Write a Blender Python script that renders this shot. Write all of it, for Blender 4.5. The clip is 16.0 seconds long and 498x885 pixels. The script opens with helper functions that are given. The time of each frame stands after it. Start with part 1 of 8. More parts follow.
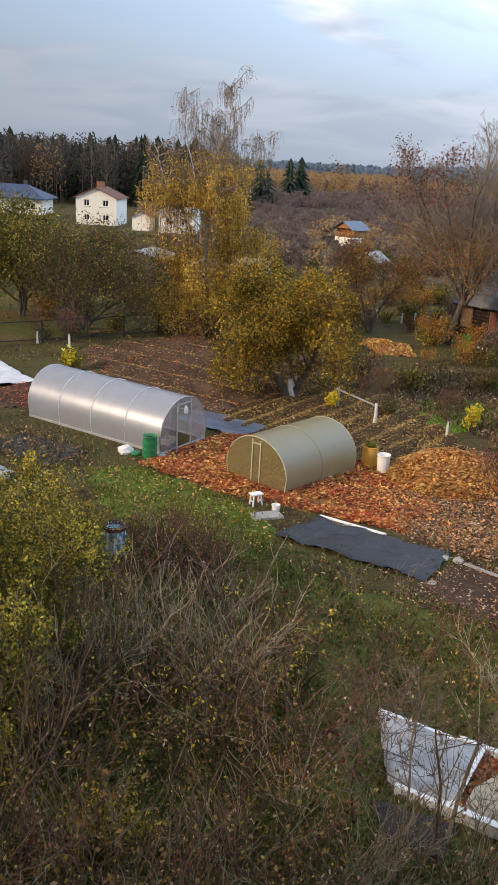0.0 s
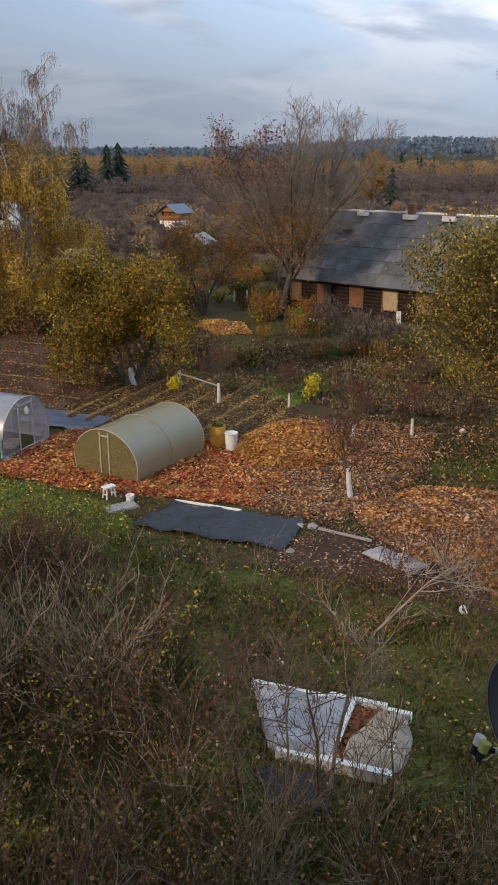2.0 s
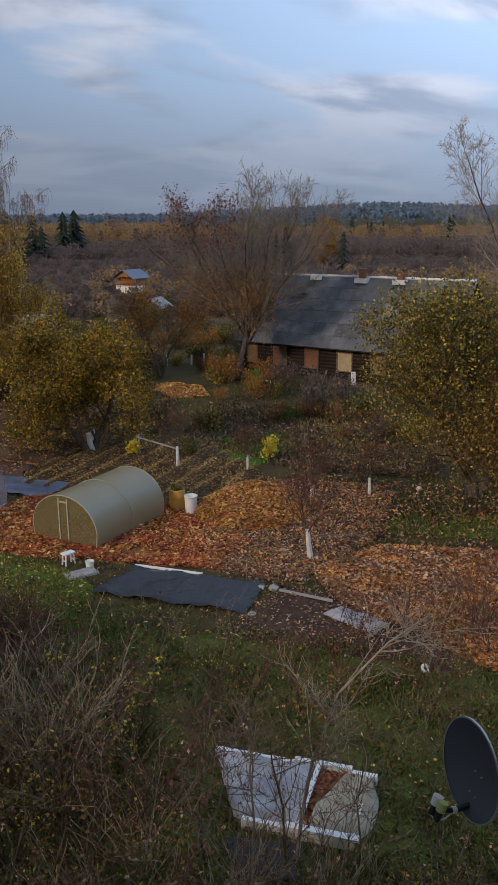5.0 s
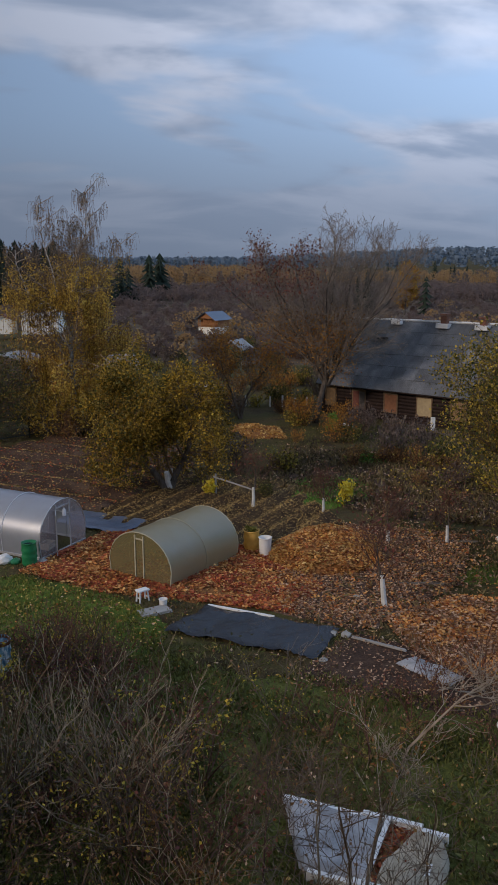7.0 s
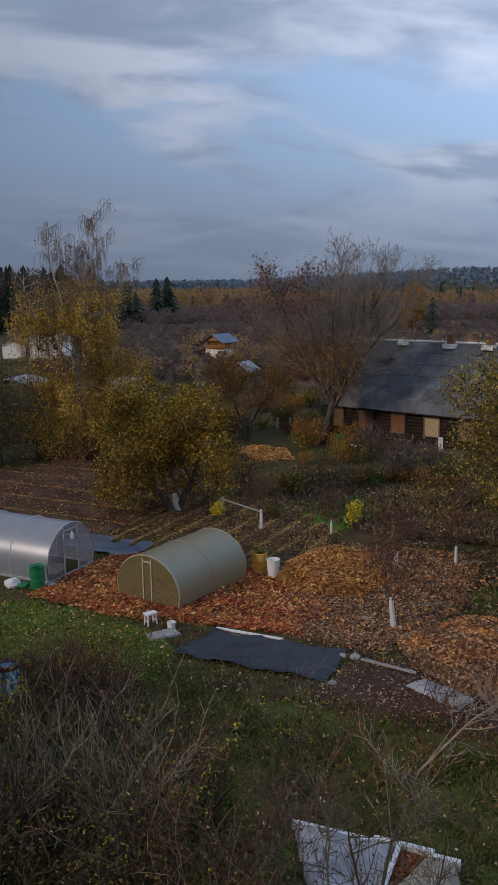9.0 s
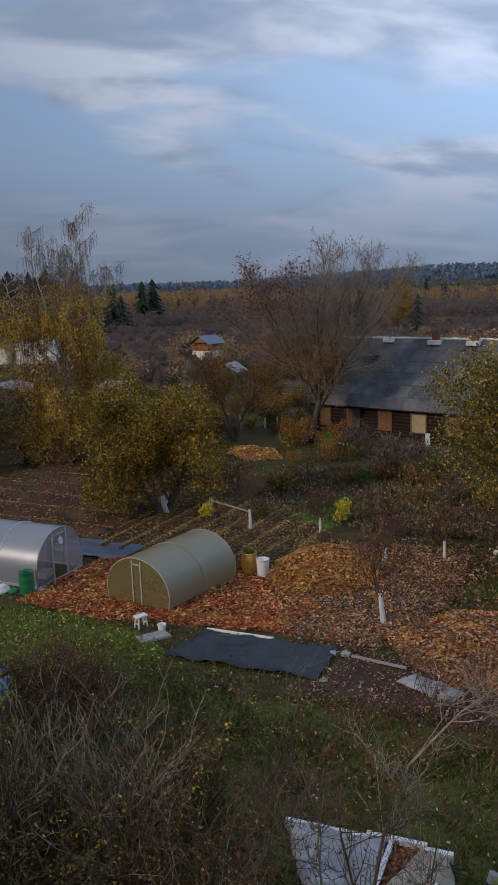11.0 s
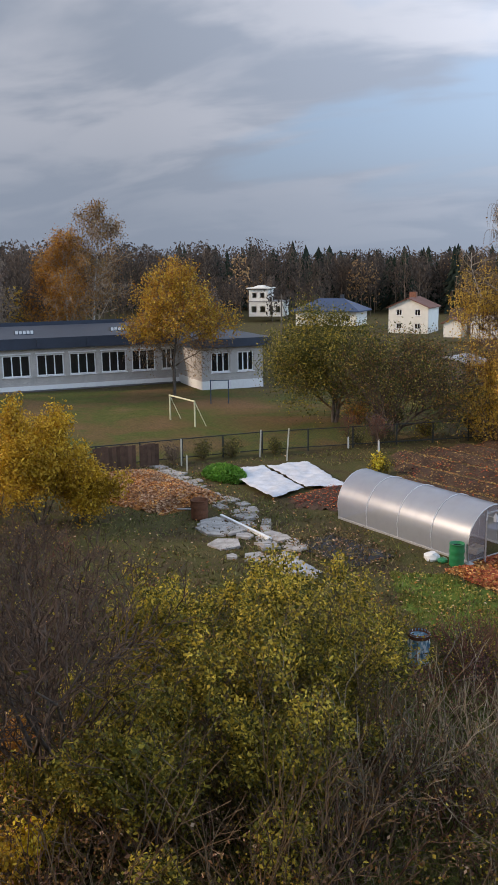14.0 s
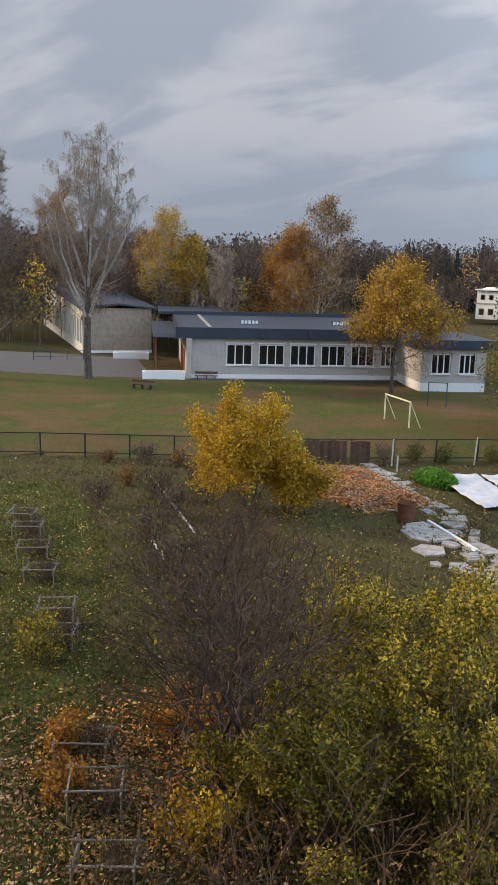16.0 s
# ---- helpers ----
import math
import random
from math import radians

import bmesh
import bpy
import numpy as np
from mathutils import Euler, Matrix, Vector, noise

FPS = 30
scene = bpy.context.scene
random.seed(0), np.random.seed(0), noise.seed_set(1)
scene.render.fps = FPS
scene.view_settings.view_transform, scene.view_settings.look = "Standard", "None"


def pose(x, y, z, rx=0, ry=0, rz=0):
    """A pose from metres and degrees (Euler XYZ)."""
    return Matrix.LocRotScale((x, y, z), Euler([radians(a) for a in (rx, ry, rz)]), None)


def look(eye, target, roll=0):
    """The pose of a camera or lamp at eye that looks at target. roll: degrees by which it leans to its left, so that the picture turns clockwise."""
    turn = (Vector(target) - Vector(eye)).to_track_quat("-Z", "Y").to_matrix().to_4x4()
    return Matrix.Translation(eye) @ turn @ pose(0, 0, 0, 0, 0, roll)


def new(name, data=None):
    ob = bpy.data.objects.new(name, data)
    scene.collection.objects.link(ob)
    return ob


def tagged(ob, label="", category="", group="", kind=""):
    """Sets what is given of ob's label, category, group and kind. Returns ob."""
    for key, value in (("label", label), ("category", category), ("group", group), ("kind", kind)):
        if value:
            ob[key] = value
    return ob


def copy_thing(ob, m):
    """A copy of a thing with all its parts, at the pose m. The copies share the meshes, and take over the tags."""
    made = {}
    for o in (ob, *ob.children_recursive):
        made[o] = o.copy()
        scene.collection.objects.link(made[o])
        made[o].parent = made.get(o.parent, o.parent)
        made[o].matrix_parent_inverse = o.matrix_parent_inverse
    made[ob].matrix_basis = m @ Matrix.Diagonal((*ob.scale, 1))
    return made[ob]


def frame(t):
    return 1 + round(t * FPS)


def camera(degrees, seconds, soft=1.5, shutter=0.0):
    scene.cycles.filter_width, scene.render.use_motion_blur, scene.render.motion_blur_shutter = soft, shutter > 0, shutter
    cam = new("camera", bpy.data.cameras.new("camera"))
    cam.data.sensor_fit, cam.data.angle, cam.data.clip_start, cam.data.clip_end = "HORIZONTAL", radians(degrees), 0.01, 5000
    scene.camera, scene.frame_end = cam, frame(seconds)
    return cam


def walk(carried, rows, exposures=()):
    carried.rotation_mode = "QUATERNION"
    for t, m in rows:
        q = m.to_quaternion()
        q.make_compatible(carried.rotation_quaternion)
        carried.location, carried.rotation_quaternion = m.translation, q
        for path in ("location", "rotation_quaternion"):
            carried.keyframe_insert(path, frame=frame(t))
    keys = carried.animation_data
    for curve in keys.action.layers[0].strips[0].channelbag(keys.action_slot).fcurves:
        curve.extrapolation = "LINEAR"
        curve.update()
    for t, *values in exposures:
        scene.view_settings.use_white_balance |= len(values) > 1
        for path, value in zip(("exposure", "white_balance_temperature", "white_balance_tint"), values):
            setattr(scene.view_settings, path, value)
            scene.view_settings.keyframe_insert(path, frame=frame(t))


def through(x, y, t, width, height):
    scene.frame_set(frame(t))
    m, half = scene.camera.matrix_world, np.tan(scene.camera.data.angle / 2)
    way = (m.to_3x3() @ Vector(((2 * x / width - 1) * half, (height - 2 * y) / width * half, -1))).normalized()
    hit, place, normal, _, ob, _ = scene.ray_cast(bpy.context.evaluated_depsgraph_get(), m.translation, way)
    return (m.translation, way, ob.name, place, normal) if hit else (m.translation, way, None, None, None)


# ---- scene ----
cam = camera(32.61, 16.0, soft=0.8)
PATH = [
(0.0, -0.054, 0.319, 11.820, -1.78, -18.17, 3.00),
    (0.5, -0.021, 0.224, 11.827, -6.05, -18.95, 2.12),
    (1.0, -0.017, 0.223, 11.825, -7.76, -18.94, 1.02),
    (1.5, 0.007, 0.213, 11.828, -10.07, -18.90, 0.10),
    (2.0, 0.012, 0.183, 11.862, -12.42, -18.94, -0.21),
    (2.5, -0.007, 0.175, 11.869, -13.67, -18.90, -0.32),
    (3.0, -0.007, 0.167, 11.908, -14.95, -18.46, -0.35),
    (3.5, -0.018, 0.149, 11.925, -16.00, -18.06, -0.17),
    (6.0, -0.024, -0.114, 12.083, -13.10, -12.90, -0.55),
    (6.5, -0.030, -0.121, 12.098, -10.80, -12.44, -0.02),
    (7.0, -0.023, -0.094, 12.080, -10.01, -12.11, -0.17),
    (7.5, -0.032, -0.092, 12.091, -9.99, -11.94, -0.30),
    (8.0, -0.028, -0.087, 12.070, -9.75, -11.50, -0.44),
    (8.5, -0.009, -0.108, 12.103, -9.43, -10.76, -0.55),
    (11.0, 0.125, -0.199, 12.081, -10.18, -10.62, -1.99),
    (11.5, 0.136, -0.124, 12.059, -3.32, -10.59, -1.83),
    (12.0, 0.110, -0.127, 12.058, 1.42, -10.57, -1.61),
    (12.5, 0.074, -0.114, 12.034, 5.45, -10.97, -0.87),
    (13.0, -0.021, -0.141, 11.987, 10.28, -11.42, -0.35),
    (13.5, 0.001, -0.057, 11.969, 15.04, -11.53, -0.72),
    (14.0, -0.027, -0.057, 11.968, 19.46, -11.55, -0.86),
    (14.5, -0.053, -0.020, 11.966, 21.72, -11.60, -0.35),
    (15.0, -0.050, -0.018, 11.948, 27.88, -11.57, -1.14),
    (15.5, -0.051, -0.049, 11.972, 30.17, -11.59, -0.79),
    (16.0, -0.120, -0.081, 12.014, 33.83, -11.91, 1.52),
]
walk(cam, [(t, pose(x, y, z, 90 + pitch, 0, yaw) @ pose(0, 0, 0, 0, 0, roll)) for t, x, y, z, yaw, pitch, roll in PATH],
     exposures=[(0.0, 0.50, 7300, 18), (2.0, 0.05, 7050, 18), (3.5, -0.22, 6800, 18), (6.0, -0.60, 6350, 19), (8.5, -0.74, 6250, 19), (11.0, -0.68, 6250, 18), (12.5, 0.08, 6950, 18), (14.0, 0.24, 6950, 19), (16.0, 0.48, 7250, 18)])

# ---- world and light ----
SUN_EL, SUN_AZ = 24.0, 246.0          # degrees; azimuth from +y towards +x
world = bpy.data.worlds.new("sky")
scene.world = world
world.use_nodes = True
wn, wl = world.node_tree.nodes, world.node_tree.links
wn.clear()
w_out, w_bg = wn.new("ShaderNodeOutputWorld"), wn.new("ShaderNodeBackground")
w_sky = wn.new("ShaderNodeTexSky")
w_sky.sky_type, w_sky.sun_disc = "NISHITA", False
w_sky.sun_elevation, w_sky.sun_rotation = radians(SUN_EL), radians(SUN_AZ)
w_sky.air_density, w_sky.dust_density, w_sky.ozone_density = 1.0, 1.5, 1.5


def wmath(op, a, b=None, c=None):
    n = wn.new("ShaderNodeMath")
    n.operation = op
    for i, v in enumerate((a, b, c)):
        if v is None:
            continue
        if isinstance(v, (int, float)):
            n.inputs[i].default_value = v
        else:
            wl.new(v, n.inputs[i])
    return n.outputs[0]


def wmix(fac, a, b):
    n = wn.new("ShaderNodeMix")
    n.data_type = "RGBA"
    for s, v in ((n.inputs["Factor"], fac), (n.inputs[6], a), (n.inputs[7], b)):
        if isinstance(v, tuple):
            s.default_value = (*v, 1)
        elif isinstance(v, (int, float)):
            s.default_value = v
        else:
            wl.new(v, s)
    return n.outputs[2]


def wramp(fac, stops):
    n = wn.new("ShaderNodeValToRGB")
    n.color_ramp.interpolation = "EASE"
    while len(n.color_ramp.elements) < len(stops):
        n.color_ramp.elements.new(0.5)
    for e, (p, v) in zip(n.color_ramp.elements, stops):
        e.position, e.color = p, (v, v, v, 1)
    wl.new(fac, n.inputs[0])
    return n.outputs[0]


w_co = wn.new("ShaderNodeTexCoord")
w_sep = wn.new("ShaderNodeSeparateXYZ")
wl.new(w_co.outputs["Generated"], w_sep.inputs[0])
# cloud deck seen in perspective: direction divided by its height
w_up = wmath("MAXIMUM", w_sep.outputs[2], 0.0)
w_den = wmath("ADD", w_up, 0.26)
w_com = wn.new("ShaderNodeCombineXYZ")
wl.new(wmath("DIVIDE", w_sep.outputs[0], w_den), w_com.inputs[0])
wl.new(wmath("DIVIDE", w_sep.outputs[1], w_den), w_com.inputs[1])


def wnoise(scale, detail, rough, offset, dist=0.0, squash=1.0):
    m = wn.new("ShaderNodeMapping")
    m.inputs["Location"].default_value = offset
    m.inputs["Scale"].default_value = (1.0, squash, 1.0)
    m.inputs["Rotation"].default_value = (0, 0, radians(-8))
    wl.new(w_com.outputs[0], m.inputs[0])
    n = wn.new("ShaderNodeTexNoise")
    n.inputs["Scale"].default_value, n.inputs["Detail"].default_value = scale, detail
    n.inputs["Roughness"].default_value, n.inputs["Distortion"].default_value = rough, dist
    wl.new(m.outputs[0], n.inputs["Vector"])
    return n.outputs[0]


w_big = wmath("SUBTRACT", wnoise(0.75, 5, 0.5, (3.1, 0.7, 0), 0.3, 1.6), wmath("MULTIPLY", w_sep.outputs[0], 0.24))
w_small = wnoise(1.75, 5, 0.5, (8.3, 2.2, 0), 0.35, 1.7)
# the west is an even overcast, the east broken cloud
w_sx = wmath("MAXIMUM", w_sep.outputs[0], -0.45)
w_cover = wramp(w_big, [(0.38, 0.0), (0.47, 1.0)])
w_even = wmath("MINIMUM", wmath("MAXIMUM", wmath("MULTIPLY_ADD", w_sep.outputs[0], 1.3, 0.9), 0.55), 1.0)
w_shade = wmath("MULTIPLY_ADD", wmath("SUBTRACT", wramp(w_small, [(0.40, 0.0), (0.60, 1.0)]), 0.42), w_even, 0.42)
w_scale = wn.new("ShaderNodeVectorMath")
w_scale.operation = "SCALE"
w_scale.inputs["Scale"].default_value = 0.10
wl.new(w_sky.outputs[0], w_scale.inputs[0])
w_clear = wmix(0.7, w_scale.outputs[0], (0.47, 0.70, 0.98))
w_cloud = wmix(w_shade, (0.335, 0.445, 0.585), (0.665, 0.765, 0.885))
w_mixed = wmix(w_cover, w_clear, w_cloud)
# grey-blue bank low over the horizon
w_low = wramp(w_sep.outputs[2], [(0.0, 0.92), (0.05, 0.72), (0.17, 0.0)])
w_final = wmix(w_low, w_mixed, (0.375, 0.49, 0.635))
# the deck thins out to the east, where the sky is brighter
w_east = wmath("ADD", wmath("MULTIPLY", w_sx, wmath("MULTIPLY_ADD", w_sx, 0.5, 0.95)), 0.89)
# and brightens with height
w_side = wmath("MINIMUM", w_sx, 0.35)
w_rise = wmath("MULTIPLY_ADD", w_up, wmath("MULTIPLY_ADD", w_side, 3.0, 1.9), wmath("MULTIPLY_ADD", w_side, -0.38, 0.74))
w_east = wmath("MULTIPLY", w_east, wmath("MINIMUM", w_rise, 1.22))
w_grad = wn.new("ShaderNodeVectorMath")
w_grad.operation = "SCALE"
wl.new(w_final, w_grad.inputs[0])
wl.new(w_east, w_grad.inputs["Scale"])
wl.new(w_grad.outputs[0], w_bg.inputs[0])
w_bg.inputs[1].default_value = 1.0
wl.new(w_bg.outputs[0], w_out.inputs[0])

sun = new("sun", bpy.data.lights.new("sun", "SUN"))
sun.data.energy, sun.data.angle, sun.data.color = 2.6, radians(9), (1.0, 0.86, 0.68)
_az, _el = radians(SUN_AZ), radians(SUN_EL)
sun.matrix_world = look((0, 0, 60), (-math.sin(_az) * math.cos(_el), -math.cos(_az) * math.cos(_el), 60 - math.sin(_el)))

# ---- materials ----


class Mat:
    """Node material with a small set of helpers."""

    def __init__(self, name, rough=0.8, metal=0.0, spec=0.3):
        self.m = bpy.data.materials.new(name)
        self.m.use_nodes = True
        self.n, self.l = self.m.node_tree.nodes, self.m.node_tree.links
        self.b = self.n["Principled BSDF"]
        self.b.inputs["Roughness"].default_value = rough
        self.b.inputs["Metallic"].default_value = metal
        self.b.inputs["Specular IOR Level"].default_value = spec
        self.co = self.n.new("ShaderNodeTexCoord").outputs["Object"]

    def geo(self):
        return self.n.new("ShaderNodeNewGeometry")

    def world_co(self):
        return self.geo().outputs["Position"]

    def noise(self, scale, detail=4, rough=0.55, vec=None, stretch=None, dist=0.0):
        v = self.co if vec is None else vec
        if stretch:
            mp = self.n.new("ShaderNodeMapping")
            mp.inputs["Scale"].default_value = stretch
            self.l.new(v, mp.inputs[0])
            v = mp.outputs[0]
        t = self.n.new("ShaderNodeTexNoise")
        t.inputs["Scale"].default_value, t.inputs["Detail"].default_value = scale, detail
        t.inputs["Roughness"].default_value, t.inputs["Distortion"].default_value = rough, dist
        self.l.new(v, t.inputs["Vector"])
        return t.outputs[0]

    def ramp(self, fac, stops):
        r = self.n.new("ShaderNodeValToRGB")
        while len(r.color_ramp.elements) < len(stops):
            r.color_ramp.elements.new(0.5)
        for e, (p, c) in zip(r.color_ramp.elements, stops):
            e.position = p
            e.color = (c, c, c, 1) if isinstance(c, (int, float)) else (*c, 1)
        self.l.new(fac, r.inputs[0])
        return r.outputs[0]

    def mix(self, fac, a, b, mode="MIX"):
        x = self.n.new("ShaderNodeMix")
        x.data_type, x.blend_type = "RGBA", mode
        for s, v in ((x.inputs["Factor"], fac), (x.inputs[6], a), (x.inputs[7], b)):
            if isinstance(v, tuple):
                s.default_value = (*v, 1)
            elif isinstance(v, (int, float)):
                s.default_value = v
            else:
                self.l.new(v, s)
        return x.outputs[2]

    def color(self, c):
        if isinstance(c, tuple):
            self.b.inputs["Base Color"].default_value = (*c, 1)
        else:
            self.l.new(c, self.b.inputs["Base Color"])
        return self

    def bump(self, h, dist=0.02, strength=0.6):
        k = self.n.new("ShaderNodeBump")
        k.inputs["Distance"].default_value, k.inputs["Strength"].default_value = dist, strength
        self.l.new(h, k.inputs["Height"])
        self.l.new(k.outputs[0], self.b.inputs["Normal"])
        return self


def plain(name, c, rough=0.7, metal=0.0, var=0.25, scale=6.0, bump=0.004, spec=0.3, rand=0.0):
    """Painted or plain surface with soiling at two scales."""
    k = Mat(name, rough, metal, spec)
    dark = tuple(v * (1 - var) for v in c)
    col = k.mix(k.ramp(k.noise(scale, 5), [(0.3, 0.0), (0.7, 1.0)]), dark, c)
    fine = k.noise(scale * 9, 4)
    col = k.mix(k.ramp(fine, [(0.25, 0.35), (0.6, 0.0)]), col, tuple(v * (1 - 1.5 * min(var, 0.5)) for v in c))
    if rand:
        oi = k.n.new("ShaderNodeObjectInfo")
        hs = k.n.new("ShaderNodeHueSaturation")
        k.l.new(k.ramp(oi.outputs["Random"], [(0.0, 1 - rand), (1.0, 1 + rand)]), hs.inputs["Value"])
        k.l.new(col, hs.inputs["Color"])
        col = hs.outputs[0]
    k.color(col)
    if bump:
        k.bump(fine, bump)
    return k.m


def leafmat(name, stops, rough=0.6, through=0.25, patchy=0.8, swing=(0.65, 1.25)):
    """Leaves: a colour for every island, dull both sides, a little light let through."""
    k = Mat(name, rough, 0, 0.25)
    g = k.geo()
    col = k.ramp(g.outputs["Random Per Island"], stops)
    var = k.noise(patchy, 3, vec=g.outputs["Position"])
    hs = k.n.new("ShaderNodeHueSaturation")
    k.l.new(k.ramp(var, [(0.3, swing[0]), (0.7, swing[1])]), hs.inputs["Value"])
    k.l.new(col, hs.inputs["Color"])
    col = hs.outputs[0]
    k.color(col)
    tl = k.n.new("ShaderNodeBsdfTranslucent")
    k.l.new(col, tl.inputs[0])
    mx = k.n.new("ShaderNodeMixShader")
    mx.inputs[0].default_value = through
    k.l.new(k.b.outputs[0], mx.inputs[1])
    k.l.new(tl.outputs[0], mx.inputs[2])
    k.l.new(mx.outputs[0], k.n["Material Output"].inputs[0])
    return k.m


def barkmat(name, a, b, scale=8.0, stretch=(1, 1, 0.3)):
    k = Mat(name, 0.9, 0, 0.15)
    n = k.noise(scale, 5, 0.65, stretch=stretch)
    k.color(k.ramp(n, [(0.32, a), (0.68, b)]))
    k.bump(n, 0.01, 0.8)
    return k.m


def groundmat(name, stops, scale=0.5, fine=14.0, spots=None, bump=0.05):
    """Earth or turf: patches at metre size, grain at centimetre size, scattered litter."""
    k = Mat(name, 0.95, 0, 0.12)
    p = k.world_co()
    a = k.noise(scale, 6, 0.62, vec=p, dist=0.6)
    b = k.noise(fine, 5, 0.7, vec=p)
    col = k.ramp(a, stops)
    hs = k.n.new("ShaderNodeHueSaturation")
    k.l.new(k.ramp(b, [(0.3, 0.45), (0.7, 1.5)]), hs.inputs["Value"])
    k.l.new(col, hs.inputs["Color"])
    col = hs.outputs[0]
    if spots:
        v = k.n.new("ShaderNodeTexVoronoi")
        v.inputs["Scale"].default_value = spots[1]
        k.l.new(p, v.inputs["Vector"])
        near = k.ramp(v.outputs["Distance"], [(0.16, 1.0), (0.24, 0.0)])
        patch = k.ramp(k.noise(0.7, 3, vec=p), [(0.45, 0.0), (0.62, spots[2])])
        col = k.mix(k.mix(1.0, near, patch, "MULTIPLY"), col, spots[0])
    k.color(col)
    k.bump(b, bump, 0.8)
    return k.m


M = {}
M["ground"] = groundmat("rough_turf", [(0.30, (0.045, 0.032, 0.020)), (0.45, (0.082, 0.062, 0.028)), (0.58, (0.075, 0.070, 0.023)), (0.75, (0.125, 0.090, 0.042))], 0.45, 16, ((0.22, 0.14, 0.05), 9.0, 0.7))
M["lawn"] = groundmat("mown_grass", [(0.32, (0.15, 0.088, 0.042)), (0.46, (0.115, 0.082, 0.029)), (0.55, (0.075, 0.085, 0.02)), (0.62, (0.10, 0.092, 0.025)), (0.74, (0.155, 0.098, 0.045))], 0.13, 8)
M["turf"] = groundmat("green_turf", [(0.30, (0.055, 0.065, 0.018)), (0.45, (0.075, 0.115, 0.020)), (0.6, (0.11, 0.17, 0.028)), (0.75, (0.14, 0.15, 0.04))], 0.7, 20, ((0.34, 0.27, 0.07), 8.0, 0.8))
M["turf_mid"] = groundmat("mid_green_turf", [(0.30, (0.045, 0.045, 0.016)), (0.5, (0.070, 0.082, 0.019)), (0.72, (0.11, 0.105, 0.03))], 0.5, 18)
M["turf_dark"] = groundmat("dark_rough_turf", [(0.30, (0.062, 0.064, 0.020)), (0.5, (0.098, 0.108, 0.026)), (0.72, (0.145, 0.14, 0.04))], 0.8, 18)
M["soil"] = groundmat("dug_soil", [(0.30, (0.046, 0.029, 0.021)), (0.52, (0.08, 0.050, 0.036)), (0.75, (0.125, 0.084, 0.058))], 0.7, 12, ((0.30, 0.18, 0.07), 7.0, 0.8))
M["ochre_soil"] = groundmat("leaf_covered_soil", [(0.30, (0.045, 0.027, 0.018)), (0.52, (0.09, 0.056, 0.028)), (0.75, (0.17, 0.112, 0.048))], 0.9, 14)
M["pink_soil"] = groundmat("dry_pinkish_soil", [(0.30, (0.095, 0.060, 0.045)), (0.52, (0.145, 0.092, 0.068)), (0.75, (0.20, 0.132, 0.098))], 0.8, 12)
M["litter"] = groundmat("leaf_litter", [(0.30, (0.17, 0.072, 0.03)), (0.55, (0.29, 0.13, 0.045)), (0.75, (0.37, 0.20, 0.07))], 0.9, 18)
M["meadow"] = groundmat("far_meadow", [(0.30, (0.10, 0.072, 0.048)), (0.55, (0.135, 0.098, 0.064)), (0.75, (0.13, 0.105, 0.05))], 0.03, 0.8, None, 0.1)
M["bark"] = barkmat("grey_brown_bark", (0.045, 0.036, 0.030), (0.14, 0.12, 0.10))
M["twig"] = barkmat("brown_twigs", (0.075, 0.046, 0.027), (0.20, 0.13, 0.072), 3.0, (1, 1, 1))
M["twig_pale"] = barkmat("pale_twigs", (0.13, 0.10, 0.066), (0.38, 0.305, 0.205), 3.0, (1, 1, 1))
M["twig_grey"] = barkmat("grey_brown_twigs", (0.095, 0.071, 0.052), (0.24, 0.185, 0.14), 3.0, (1, 1, 1))
M["twig_plum"] = barkmat("dark_plum_twigs", (0.045, 0.030, 0.023), (0.125, 0.086, 0.064), 3.0, (1, 1, 1))
M["twig_birch"] = barkmat("pale_birch_twigs", (0.21, 0.16, 0.115), (0.44, 0.365, 0.285), 3.0, (1, 1, 1))
M["twig_red"] = barkmat("reddish_twigs", (0.075, 0.038, 0.027), (0.17, 0.094, 0.066), 3.0, (1, 1, 1))
M["twig_red_grey"] = barkmat("reddish_grey_twigs", (0.24, 0.175, 0.145), (0.46, 0.37, 0.315), 3.0, (1, 1, 1))
M["twig_rowan"] = barkmat("pale_grey_brown_twigs", (0.13, 0.105, 0.085), (0.32, 0.265, 0.215), 3.0, (1, 1, 1))
M["birch_old"] = barkmat("old_birch_bark", (0.06, 0.055, 0.05), (0.42, 0.40, 0.36), 4.0, (1, 1, 2.0))
M["birch_bark"] = barkmat("birch_bark", (0.10, 0.09, 0.08), (0.66, 0.63, 0.58), 5.0, (1, 1, 2.5))
M["limewash"] = plain("limewash", (0.72, 0.72, 0.70), 0.9, 0, 0.3, 5)
M["lf_yellowgreen"] = leafmat("yellow_green_leaves", [(0.0, (0.07, 0.072, 0.014)), (0.4, (0.16, 0.14, 0.02)), (0.7, (0.33, 0.25, 0.028)), (1.0, (0.54, 0.39, 0.05))])
M["lf_pear_gold"] = leafmat("yellowing_pear_leaves", [(0.0, (0.09, 0.08, 0.015)), (0.45, (0.24, 0.18, 0.025)), (0.8, (0.46, 0.32, 0.04)), (1.0, (0.66, 0.47, 0.08))], swing=(0.6, 1.25))
M["lf_pear"] = leafmat("green_and_yellow_leaves", [(0.0, (0.045, 0.058, 0.012)), (0.35, (0.15, 0.138, 0.022)), (0.65, (0.40, 0.30, 0.035)), (1.0, (0.68, 0.50, 0.07))], swing=(0.55, 1.4))
